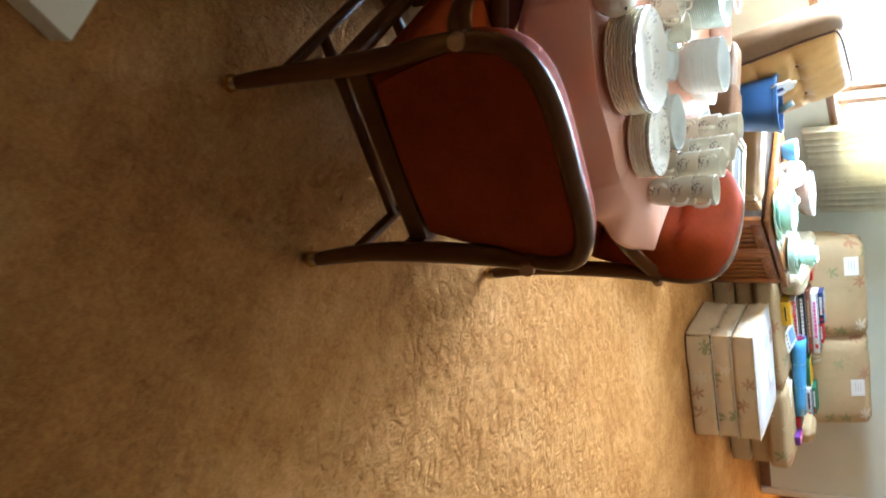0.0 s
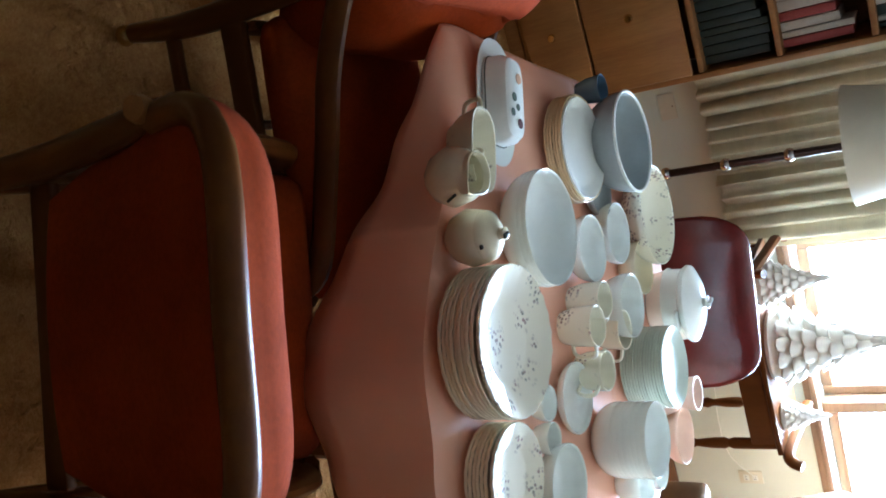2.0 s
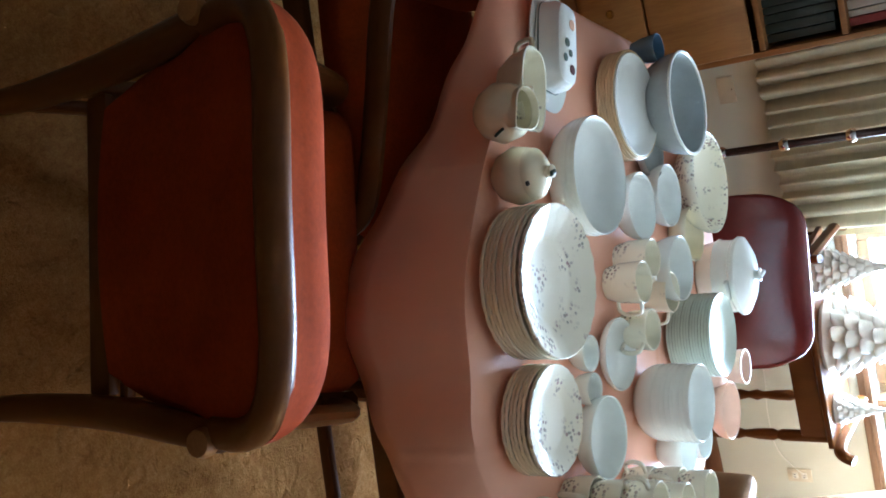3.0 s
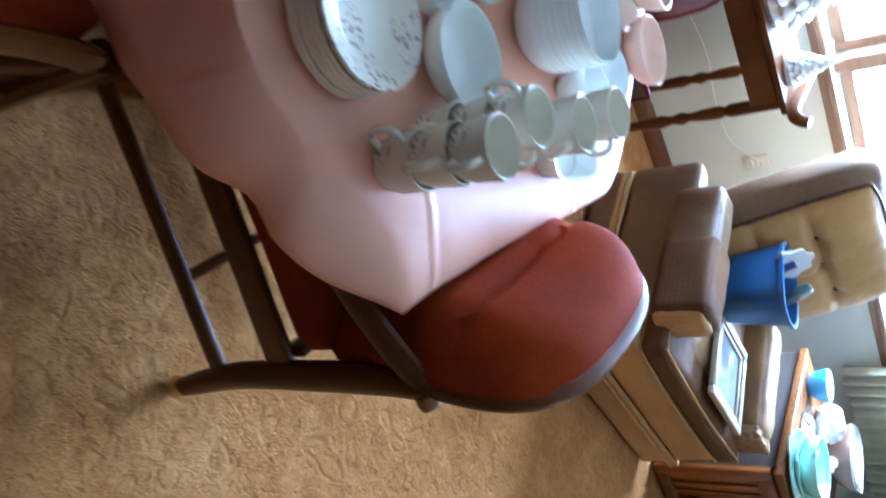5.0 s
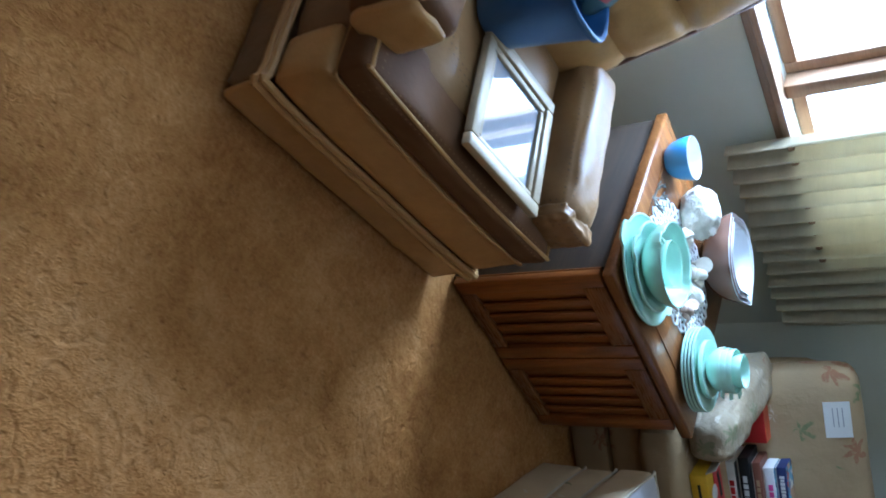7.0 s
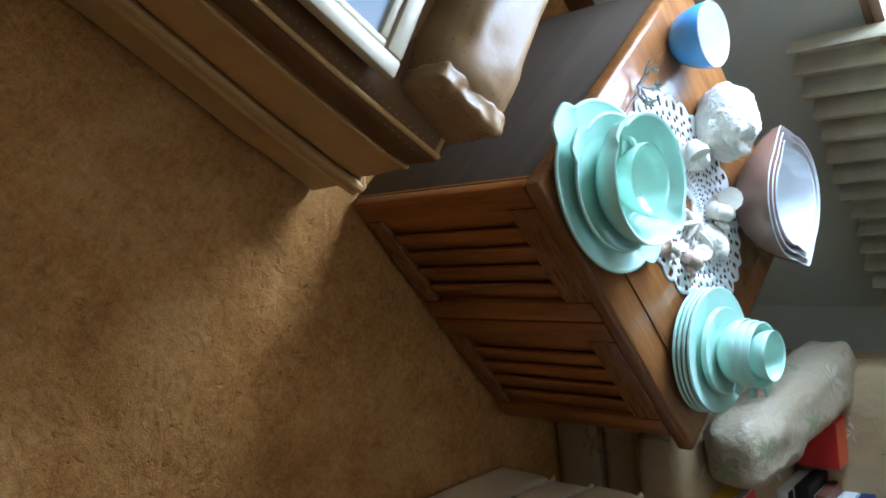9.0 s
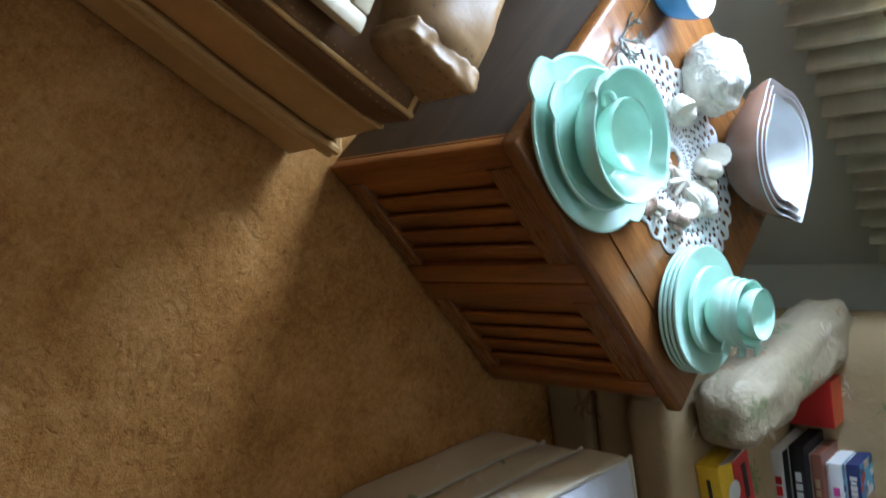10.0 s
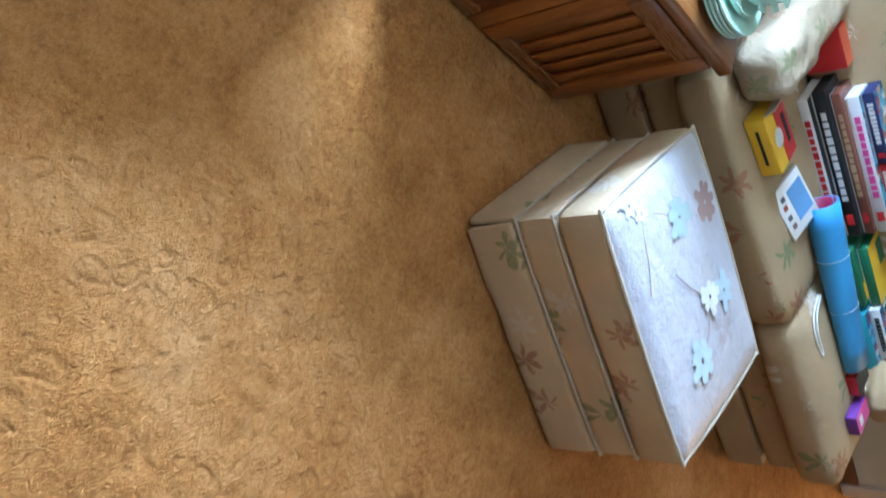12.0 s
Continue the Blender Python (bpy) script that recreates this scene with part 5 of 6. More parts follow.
part("lower_shelf", slab((SW - 0.08, SD - 0.08, 0.018), (0, 0, 0.13), 0.004), CHAIRWOOD, st)
tiny = thing("framed_picture", pose(-0.62, -1.55, 0.14, 0, 0, 80), "small dark framed picture on the side table's lower shelf", "picture frame")
part("frame", slab((0.12, 0.018, 0.15), (0, 0, 0.075), 0.004), REDVINYL, tiny)
part("print", slab((0.085, 0.004, 0.11), (0, -0.011, 0.075), 0.001), colour("sepia_print", (0.10, 0.06, 0.04)), tiny)


def ceramic_tree(x, y, z, h, label):
    t = thing("ceramic_tree", pose(x, y, z), label, "ornament", "ceramic trees")
    part("stand", lathe([(0, 0), (h * 0.30, 0), (h * 0.32, h * 0.03), (h * 0.26, h * 0.10), (h * 0.12, h * 0.14), (0, h * 0.14)], 24), CERAMIC, t)
    bm = bmesh.new()
    tiers = 8
    for k in range(tiers):
        f = 1 - k / (tiers + 0.6)
        zc, n, seg = h * (0.13 + 0.76 * k / tiers), max(6, int(13 * f)), 96
        rings = []
        for m_r, dz, lob in ((0.30, 0.115, 0.0), (0.62, 0.075, 0.25), (0.92, 0.022, 0.8), (1.0, -0.008, 1.0), (0.90, -0.022, 0.9), (0.30, 0.012, 0.0)):
            ring = []
            for i in range(seg):
                a = 2 * math.pi * i / seg
                w = abs(math.cos(n * a / 2 + 1.57 * (k % 2))) ** 0.6
                r = h * 0.37 * f * m_r * (1 - 0.30 * lob * (1 - w))
                ring.append((r * math.cos(a), r * math.sin(a), zc + h * dz - h * 0.016 * lob * w))
            rings.append(ring)
        skin(rings, bm)
    part("foliage", bm, CERAMIC, t)
    part("tip", lathe([(0, h * 0.84), (h * 0.06, h * 0.86), (h * 0.03, h * 0.95), (0, h * 1.0)], 12), CERAMIC, t)
    return t


ceramic_tree(-0.70, -1.80, SH + 0.012, 0.50, "tall cream glazed ceramic tree standing on the side table")
ceramic_tree(-0.66, -2.11, SH + 0.012, 0.29, "small cream glazed ceramic tree on the side table")
ceramic_tree(-0.64, -1.49, SH + 0.012, 0.20, "small cream glazed ceramic tree at the table's edge")

hu = thing("bookcase_hutch", pose(-0.62, -3.0, 0, 0, 0, 90), "honey maple hutch with drawers below and open book shelves", "hutch")
HW, HD, HH, HZ = 1.16, 0.44, 2.05, 0.77
for x in (-HW + 0.011, -0.011):
    part("side_panel", slab((0.022, HD, HH), (x, HD / 2, HH / 2), 0.003), HONEY, hu)
part("back_panel", slab((HW - 0.05, 0.01, HH - 0.06), (-HW / 2, HD - 0.012, HH / 2), 0), HONEY, hu)
for z in (0.08, HZ, 1.06, 1.38, 1.70, HH - 0.012):
    part("shelf", slab((HW - 0.046, HD - 0.024, 0.022), (-HW / 2, HD / 2, z), 0.003), HONEY, hu)
part("plinth", slab((HW - 0.046, 0.02, 0.06), (-HW / 2, 0.03, 0.03), 0.002), HONEY, hu)
part("divider", slab((0.02, HD - 0.03, HH - HZ - 0.03), (-HW / 2, HD / 2, (HH + HZ) / 2), 0.002), HONEY, hu)
for k in range(2):
    for j in range(2):
        w = (HW - 0.05) / 2 - 0.008
        z0 = 0.095 + j * 0.265
        d = part("drawer", slab((w, 0.022, 0.255 if j == 0 else 0.38), (-0.024 - w / 2 - k * (w + 0.008), -0.006, z0 + (0.1275 if j == 0 else 0.19)), 0.006), HONEY, hu)
        part("knob", lathe([(0, 0), (0.008, 0), (0.009, 0.012), (0.018, 0.02), (0.014, 0.03), (0, 0.032)], 16), BRASS, d, at=pose(-0.024 - w / 2 - k * (w + 0.008), -0.017, z0 + (0.1275 if j == 0 else 0.19), 90))
book_cols = [colour("book_cloth", c) for c in ((0.35, 0.05, 0.04), (0.70, 0.68, 0.60), (0.03, 0.05, 0.04), (0.08, 0.10, 0.14), (0.55, 0.50, 0.42), (0.20, 0.09, 0.05), (0.75, 0.74, 0.70))]
rnd = random.Random(5)
for z, kinds in ((HZ, (2, 2, 3, 2)), (1.06, (0, 1, 6, 4, 6)), (1.38, (1, 1, 6, 2, 2))):
    x = -0.04
    while x > -HW / 2 - 0.1:
        t = rnd.uniform(0.018, 0.042)
        h = rnd.uniform(0.19, 0.26)
        if abs(x + HW / 2) < 0.06:
            x -= 0.08
            continue
        b = thing("book", hu.matrix_basis @ pose(x - t / 2, 0.04, z + 0.0115), "hardback book standing on the hutch shelf", "book", "books on the hutch")
        part("cover", slab((t - 0.002, 0.17, h), (0, 0.10, h / 2), 0.003), book_cols[rnd.choice(kinds)], b)
        part("page_block", slab((t - 0.008, 0.164, h - 0.008), (0, 0.104, h / 2), 0.0), PAPER, b, smooth=False)
        x -= t + 0.001

# ---------------------------------------------------------------- tableware
def solo(name, bm, material, m, label, category, group=""):
    ob = part(name, bm, material, at=m)
    return tagged(ob, label, category, group)


def plate_bm(r, h=0.022, well=0.6, n=48, flute=0.0):
    bm = lathe([(0, 0.002), (well * 0.92 * r, 0.002), (well * 0.96 * r, 0), (well * r, 0.002), (0.98 * r, h - 0.0055), (r, h - 0.004), (r, h + 0.001), (0.985 * r, h + 0.0025), (well * r, 0.0078), (well * 0.9 * r, 0.006), (0, 0.006)], n)
    if flute:
        for v in bm.verts:
            q = math.hypot(v.co.x, v.co.y)
            if q > 0.9 * r:
                v.co.z += flute * math.cos(24 * math.atan2(v.co.y, v.co.x))
    return bm


def bowl_bm(r, h, foot=0.45, n=48, two=False, lip=0.004):
    prof = [(0, 0.003), (foot * r * 0.9, 0.003), (foot * r * 0.95, 0), (foot * r, 0.003)]
    for k in range(1, 7):
        t = k / 6
        prof.append((r * (foot + (1 - foot) * math.sin(t * math.pi / 2) ** 0.9), 0.003 + (h - 0.003) * t ** 1.35))
    outer = len(prof)
    prof += [(r - lip * 0.3, h + 0.0025), (r - lip, h)]
    for k in range(5, 0, -1):
        t = k / 6
        prof.append(((r - lip) * (foot + (1 - foot) * math.sin(t * math.pi / 2) ** 0.9), 0.008 + (h - 0.008) * t ** 1.35))
    prof += [(foot * r * 0.8, 0.009), (0, 0.008)]
    bm = lathe(prof, n)
    if two:
        bm.faces.ensure_lookup_table()
        for i, f in enumerate(bm.faces):
            if i >= (outer - 1) * n:
                f.material_index = 1
    return bm


def mug_thing(m, r, h, material, label, group, turn=0.0):
    t = thing("mug", m, label, "mug", group)
    prof = [(0, 0.003), (r * 0.72, 0.003), (r * 0.76, 0), (r * 0.8, 0.004), (r * 0.94, h * 0.35), (r, h), (r - 0.0015, h + 0.0015), (r - 0.004, h), (r * 0.94 - 0.004, h * 0.38), (r * 0.72, 0.008), (0, 0.007)]
    part("cup", lathe(prof, 32), material, t)
    hd = smooth_line([(r * 0.93, 0, h * 0.86), (r + 0.022, 0, h * 0.80), (r + 0.028, 0, h * 0.5), (r + 0.018, 0, h * 0.22), (r * 0.86, 0, h * 0.20)], 5)
    part("handle", tube(hd, 0.0045, 8, flat=1.4, up=Vector((0, 1, 0))), material, t, at=pose(0, 0, 0, 0, 0, turn))
    return t


def stack(ob, n, step, wobble, seed):
    """Copies of a piece piled up on the first one."""
    rnd = random.Random(seed)
    base = ob.matrix_basis.copy()
    for k in range(1, n):
        copy_thing(ob, base @ pose(rnd.uniform(-wobble, wobble), rnd.uniform(-wobble, wobble), k * step, 0, 0, rnd.uniform(0, 360)))


TZ = 0.7545
p = solo("dinner_plate", plate_bm(0.148, 0.026, 0.66, 64, 0.0008), CREAM, pose(1.46, -2.93, TZ), "cream scalloped dinner plate in a tall stack on the table", "plate", "stacked dinner plates")
stack(p, 9, 0.0085, 0.0015, 1)
solo("rim_soup_plate", plate_bm(0.148, 0.030, 0.58, 72, 0.0012), FLORALCHINA, pose(1.46, -2.93, TZ + 0.078, 0, 0, 40), "cream fluted plate with pink floral print, topping the stack", "plate")
p = solo("dessert_plate", plate_bm(0.106, 0.020, 0.64, 56, 0.0008), CREAM, pose(1.545, -2.68, TZ), "cream scalloped dessert plate in a low stack", "plate", "stacked dessert plates")
stack(p, 6, 0.0085, 0.001, 2)
solo("dessert_plate_floral", plate_bm(0.106, 0.022, 0.6, 56, 0.001), FLORALCHINA, pose(1.545, -2.68, TZ + 0.053, 0, 0, 70), "cream dessert plate with a sprig print on the low stack", "plate")

sug = thing("sugar_bowl", pose(1.41, -3.13, TZ), "round cream sugar bowl with a notched lid and tiny leaf print", "sugar bowl")
part("bowl", lathe([(0, 0.002), (0.028, 0), (0.045, 0.015), (0.057, 0.045), (0.052, 0.072), (0.048, 0.078), (0, 0.078)], 36), CREAM, sug)
lid = part("lid", lathe([(0, 0.078), (0.050, 0.078), (0.048, 0.088), (0.032, 0.101), (0.012, 0.107), (0.010, 0.113), (0.013, 0.120), (0, 0.124)], 36), CREAM, sug)
green = colour("leaf_glaze", (0.03, 0.06, 0.04), 0.3)
part("knob_leaf", slab((0.018, 0.011, 0.008), (0.004, 0.002, 0.122), 0.003), green, lid)
# dark slab on the lid stands in for the shaded notch
part("notch", slab((0.014, 0.010, 0.006), (0.044, 0.006, 0.088), 0.003), DARK, lid)
cr = thing("creamer", pose(1.415, -3.255, TZ), "round cream creamer jug with a pinched spout", "creamer")
bm = lathe([(0, 0.002), (0.028, 0), (0.045, 0.015), (0.058, 0.045), (0.050, 0.078), (0.040, 0.092), (0.042, 0.104), (0.039, 0.105), (0.036, 0.092), (0.046, 0.076), (0.05, 0.045), (0.03, 0.01), (0, 0.008)], 36)
for v in bm.verts:
    if v.co.z > 0.085 and v.co.x > 0.02 and abs(v.co.y) < 0.028:
        v.co.x += 0.022 * (1 - abs(v.co.y) / 0.028)
part("jug", bm, CREAM, cr, at=pose(0, 0, 0, 0, 0, 20))
part("handle", tube(smooth_line([(-0.045, 0, 0.085), (-0.075, 0, 0.082), (-0.08, 0, 0.05), (-0.054, 0, 0.032)], 6), 0.005, 8, up=Vector((0, 1, 0))), CREAM, cr, at=pose(0, 0, 0, 0, 0, 20))
part("leaf_print", tube([(0.047, 0.033, 0.05), (0.052, 0.028, 0.06), (0.05, 0.022, 0.072)], 0.003, 6), green, cr)
gb = thing("gravy_boat", pose(1.31, -3.275, TZ, 0, 0, 60), "small cream faceted dish with brown flower print", "dish")
bm = bmesh.new()
skin([rounded_ring(0.055, 0.03, 0.0, 32, 3), rounded_ring(0.075, 0.042, 0.03, 32, 3), rounded_ring(0.085, 0.047, 0.07, 32, 3), rounded_ring(0.081, 0.043, 0.07, 32, 3), rounded_ring(0.07, 0.036, 0.02, 32, 3)], bm)
part("dish", bm, FLORALCHINA, gb)
part("handle", tube(smooth_line([(-0.08, 0, 0.065), (-0.105, 0, 0.06), (-0.10, 0, 0.03), (-0.072, 0, 0.025)], 5), 0.005, 8, up=Vector((0, 1, 0))), CREAM, gb)

bd = thing("butter_dish", pose(1.10, -3.33, TZ, 0, 0, 62), "white covered butter dish with a fruit print, on an oval plate", "butter dish")
bm = bmesh.new()
skin([rounded_ring(0.08, 0.045, 0.0, 40, 2.4), rounded_ring(0.14, 0.082, 0.012, 40, 2.4), rounded_ring(0.142, 0.084, 0.016, 40, 2.4), rounded_ring(0.135, 0.078, 0.016, 40, 2.4), rounded_ring(0.09, 0.05, 0.006, 40, 2.4)], bm)
part("plate", bm, WHITECHINA, bd)
cov = part("cover", skin([rounded_ring(0.098, 0.05, 0.010, 40, 4), rounded_ring(0.095, 0.048, 0.045, 40, 4), rounded_ring(0.086, 0.040, 0.060, 40, 4), rounded_ring(0.07, 0.03, 0.064, 40, 4)]), WHITECHINA, bd)
part("band", tube([Vector(q) for q in rounded_ring(0.0985, 0.0505, 0.016, 40, 4)], 0.0014, 6, None, True), green, cov)
for x, y, r, c in ((-0.045, 0.012, 0.012, (0.65, 0.36, 0.22)), (0.0, -0.01, 0.010, (0.05, 0.08, 0.05)), (0.02, 0.005, 0.008, (0.06, 0.09, 0.06)), (0.055, 0.012, 0.011, (0.10, 0.02, 0.02)), (0.035, -0.018, 0.009, (0.06, 0.10, 0.07))):
    part("fruit_print", lathe([(0, 0.0012), (r, 0.001), (r, 0.0)], 14), colour("fruit_print", c), cov, at=pose(x, y, 0.0642))

p = solo("serving_bowl", bowl_bm(0.128, 0.072, 0.5), WHITECHINA, pose(1.16, -3.05, TZ), "wide white serving bowl in a nested pair", "bowl", "nested serving bowls")
stack(p, 3, 0.011, 0.001, 4)
p = solo("tan_plate", plate_bm(0.135, 0.020, 0.7, 56, 0.0006), TANCHINA, pose(0.80, -3.13, TZ), "tan-edged scalloped plate in a stack", "plate", "stacked tan plates")
stack(p, 6, 0.0075, 0.001, 5)
solo("oval_platter", plate_bm(0.128, 0.016, 0.8, 56), WHITECHINA, pose(0.80, -3.13, TZ + 0.044), "white plate lying on the tan stack", "plate")
mixing = thing("mixing_bowl", pose(0.60, -3.08, TZ), "deep grey bowl with a beaded rim", "bowl")
part("bowl", bowl_bm(0.135, 0.115, 0.55), GREYBOWL, mixing)
part("beading", tube([(0.1335 * math.cos(a * math.pi / 24), 0.1335 * math.sin(a * math.pi / 24), 0.1165) for a in range(48)], 0.0042, 6, None, True), WHITECHINA, mixing)
solo("blue_glass", lathe([(0, 0), (0.026, 0), (0.034, 0.03), (0.038, 0.07), (0.036, 0.07), (0.03, 0.03), (0.022, 0.006), (0, 0.006)], 28), BLUEGLASS, pose(0.60, -3.235, TZ), "small blue glazed cup", "cup")
solo("grey_saucer", bowl_bm(0.07, 0.035, 0.5), GREYBOWL, pose(0.70, -2.985, TZ), "small grey-blue glazed bowl", "bowl")
solo("vegetable_bowl", bowl_bm(0.145, 0.085, 0.5), [FLORALCHINA], pose(0.45, -2.82, TZ), "cream vegetable bowl with leaf print inside", "bowl")
for x, y, r, h, mt, lab in ((0.90, -2.90, 0.084, 0.06, WHITECHINA, "white cereal bowl among the dishes"), (0.72, -2.87, 0.082, 0.062, WHITECHINA, "small white fruit bowl"), (0.60, -2.72, 0.076, 0.062, CREAM, "cream soup bowl on a short stack"),
                            (0.81, -2.70, 0.084, 0.088, WHITECHINA, "deep white bowl beside the mugs"), (1.14, -2.62, 0.085, 0.034, WHITECHINA, "shallow translucent white bowl"), (1.34, -2.52, 0.090, 0.062, WHITECHINA, "white bowl with a shiny glaze"),
                            (1.33, -2.63, 0.036, 0.05, WHITECHINA, "tiny white cup among the bowls"), (1.30, -2.70, 0.040, 0.045, WHITECHINA, "small white ramekin beside the plates")):
    b = solo("bowl", bowl_bm(r, h, 0.5), mt, pose(x, y, TZ), lab, "bowl", "loose bowls")
for x, y, z, r, h, turn in ((1.05, -2.76, 0, 0.050, 0.088, 80), (0.97, -2.79, 0, 0.047, 0.088, 110), (0.86, -2.655, 0, 0.052, 0.072, 60), (1.03, -2.63, 0, 0.050, 0.075, 20)):
    mug_thing(pose(x, y, TZ + z), r, h, FLORALCHINA, "cream mug with a grey-pink floral print", "mugs", turn)
rnd = random.Random(9)
for x, y, n in ((1.575, -2.465, 3), (1.46, -2.445, 3), (1.335, -2.36, 3), (1.195, -2.305, 3)):
    for k in range(n):
        mug_thing(pose(x + rnd.uniform(-0.004, 0.004), y + rnd.uniform(-0.004, 0.004), TZ + k * 0.066), 0.047, 0.070, FLORALCHINA, "cream mug with a floral print in a tall stack", "stacked mugs", rnd.uniform(-70, 70) - 20)
p = solo("green_plate", plate_bm(0.112, 0.018, 0.65, 48), GREENWARE, pose(0.72, -2.47, TZ), "pale green plate in a tall stack", "plate", "stacked green plates")
stack(p, 15, 0.0078, 0.0012, 7)
p = solo("deep_bowl", bowl_bm(0.094, 0.058, 0.62), WHITECHINA, pose(1.02, -2.43, TZ), "white straight-sided bowl in a tall nested stack", "bowl", "stacked deep bowls")
stack(p, 9, 0.0115, 0.0012, 8)
cas = thing("casserole", pose(0.42, -2.52, TZ), "white lidded casserole with two stacked dishes", "casserole")
part("pot", lathe([(0, 0), (0.085, 0), (0.10, 0.012), (0.108, 0.05), (0.112, 0.055), (0.108, 0.06), (0.106, 0.10), (0.112, 0.106), (0.112, 0.112), (0, 0.112)], 40), WHITECHINA, cas)
lid = part("lid", lathe([(0.116, 0.112), (0.114, 0.12), (0.08, 0.138), (0.03, 0.147), (0.014, 0.15), (0.012, 0.158), (0.02, 0.165), (0, 0.17)], 40), WHITECHINA, cas)
part("finial", tube([(-0.022, 0, 0.168), (0.022, 0, 0.168)], 0.007, 8), WHITECHINA, lid)
for s in (-1, 1):
    part("handle", slab((0.03, 0.06, 0.010), (s * 0.12, 0, 0.10), 0.004), WHITECHINA, cas)
solo("peach_cup", lathe([(0, 0), (0.036, 0), (0.047, 0.03), (0.050, 0.06), (0.046, 0.06), (0.04, 0.03), (0.03, 0.006), (0, 0.006)], 32), PEACH, pose(0.57, -2.30, TZ + 0.062), "peach cup standing on an upturned dish", "cup")
solo("upturned_dish", lathe([(0, 0.06), (0.045, 0.06), (0.055, 0.05), (0.07, 0.006), (0.078, 0.0), (0.07, 0.0), (0.05, 0.045), (0, 0.052)], 36), PEACH, pose(0.57, -2.30, TZ), "peach dish turned upside down", "dish")
solo("peach_dish", bowl_bm(0.085, 0.055, 0.6), PEACH, pose(0.575, -2.16, TZ), "round peach dish with white inside", "dish")
p = solo("loaf_dish", skin([rounded_ring(0.05, 0.08, 0.0, 36, 3.6), rounded_ring(0.06, 0.092, 0.045, 36, 3.6), rounded_ring(0.066, 0.098, 0.048, 36, 3.6), rounded_ring(0.058, 0.09, 0.047, 36, 3.6), rounded_ring(0.047, 0.077, 0.006, 36, 3.6)]), WHITECHINA, pose(1.10, -2.20, TZ, 0, 0, 60), "small white oval baking dish near the table edge", "dish")
glass_set = ((0.98, -2.27), (0.92, -2.36), (0.86, -2.24))
for x, y in glass_set:
    solo("glass_dish", bowl_bm(0.058, 0.075, 0.55, 32), WHITECHINA, pose(x, y, TZ), "milk-white sherbet dish with a flared rim", "dish", "sherbet dishes")

# ---------------------------------------------------------------- on the end cabinet
CZ = 0.5905


def lugged(bm, r, reach, half):
    """Draw the rim of a dish out into two rounded lug handles."""
    for v in bm.verts:
        q = math.hypot(v.co.x, v.co.y)
        if q > 0.9 * r * 0.82 and abs(v.co.x) > 0.9 * r and abs(v.co.y) < half:
            t = abs(v.co.y) / half
            v.co.x += math.copysign(reach * (1 - t ** 8) * max(0.0, min(1.0, (abs(v.co.x) - 0.9 * r) / (0.07 * r))), v.co.x)
    return bm


pl = thing("jade_platter", pose(-0.125, 0.125, CZ, 0, 0, 100), "jade green oval platter with tab handles", "platter")
part("platter", lugged(lathe([(0, 0.002), (0.13, 0.002), (0.19, 0.013), (0.194, 0.018), (0.193, 0.022), (0.188, 0.022), (0.184, 0.018), (0.142, 0.009), (0.136, 0.006), (0, 0.006)], 128, None, (0, 0, 0), 0.84), 0.193, 0.026, 0.044), JADE, pl)
pl = thing("jade_soup_plate", pose(-0.125, 0.115, CZ + 0.009, 0, 0, 110), "jade green handled soup plate on the platter", "plate")
part("plate", lugged(lathe([(0, 0.002), (0.09, 0.002), (0.146, 0.029), (0.150, 0.034), (0.149, 0.038), (0.144, 0.038), (0.140, 0.033), (0.102, 0.010), (0.096, 0.007), (0, 0.007)], 128, None, (0, 0, 0), 0.92), 0.149, 0.020, 0.036), JADE, pl)
pl = thing("jade_serving_bowl", pose(-0.145, 0.13, CZ + 0.018, 0, 0, 100), "jade green serving bowl with lug handles", "bowl")
part("bowl", lugged(bowl_bm(0.132, 0.084, 0.5, 128, False, 0.007), 0.132, 0.014, 0.026), JADE, pl)
pl = thing("jade_creamer", pose(-0.155, 0.135, CZ + 0.029, 0, 0, 75), "jade green creamer nested in the bowl", "creamer")
bm = bowl_bm(0.072, 0.062, 0.5, 48)
for v in bm.verts:
    if v.co.z > 0.03 and v.co.x > 0.03:
        v.co.x += 0.018 * max(0, 1 - abs(v.co.y) / 0.03)
part("bowl", bm, JADE, pl)
part("handle", tube(smooth_line([(-0.06, 0, 0.05), (-0.085, 0, 0.048), (-0.088, 0, 0.03), (-0.055, 0, 0.02)], 5), 0.005, 8, up=Vector((0, 1, 0))), JADE, pl)

p = solo("jade_plate", plate_bm(0.143, 0.020, 0.62, 56), JADE, pose(-0.15, 0.635, CZ), "jade green dinner plate in a stack of four", "plate", "stacked jade plates")
stack(p, 4, 0.0115, 0.001, 11)
p = solo("jade_saucer", plate_bm(0.098, 0.016, 0.55, 48), JADE, pose(-0.155, 0.64, CZ + 0.045), "jade green saucer on the plates", "saucer", "jade saucers")
stack(p, 2, 0.006, 0.001, 12)
for k in range(3):
    t = thing("jade_cup", pose(-0.155 + 0.003 * k, 0.645, CZ + 0.060 + k * 0.019, 0, 0, 20 + 25 * k), "jade green cup nested in a stack", "cup", "stacked jade cups")
    part("cup", bowl_bm(0.077 - 0.001 * k, 0.056, 0.5, 44, False, 0.005), JADE, t)
    part("handle", slab((0.026, 0.034, 0.006), (0.084, 0, 0.050), 0.0028), JADE, t)
solo("jade_sugar_bowl", bowl_bm(0.056, 0.050, 0.6, 36), JADE, pose(-0.150, 0.645, CZ + 0.128), "jade green sugar bowl on top of the cups", "bowl")

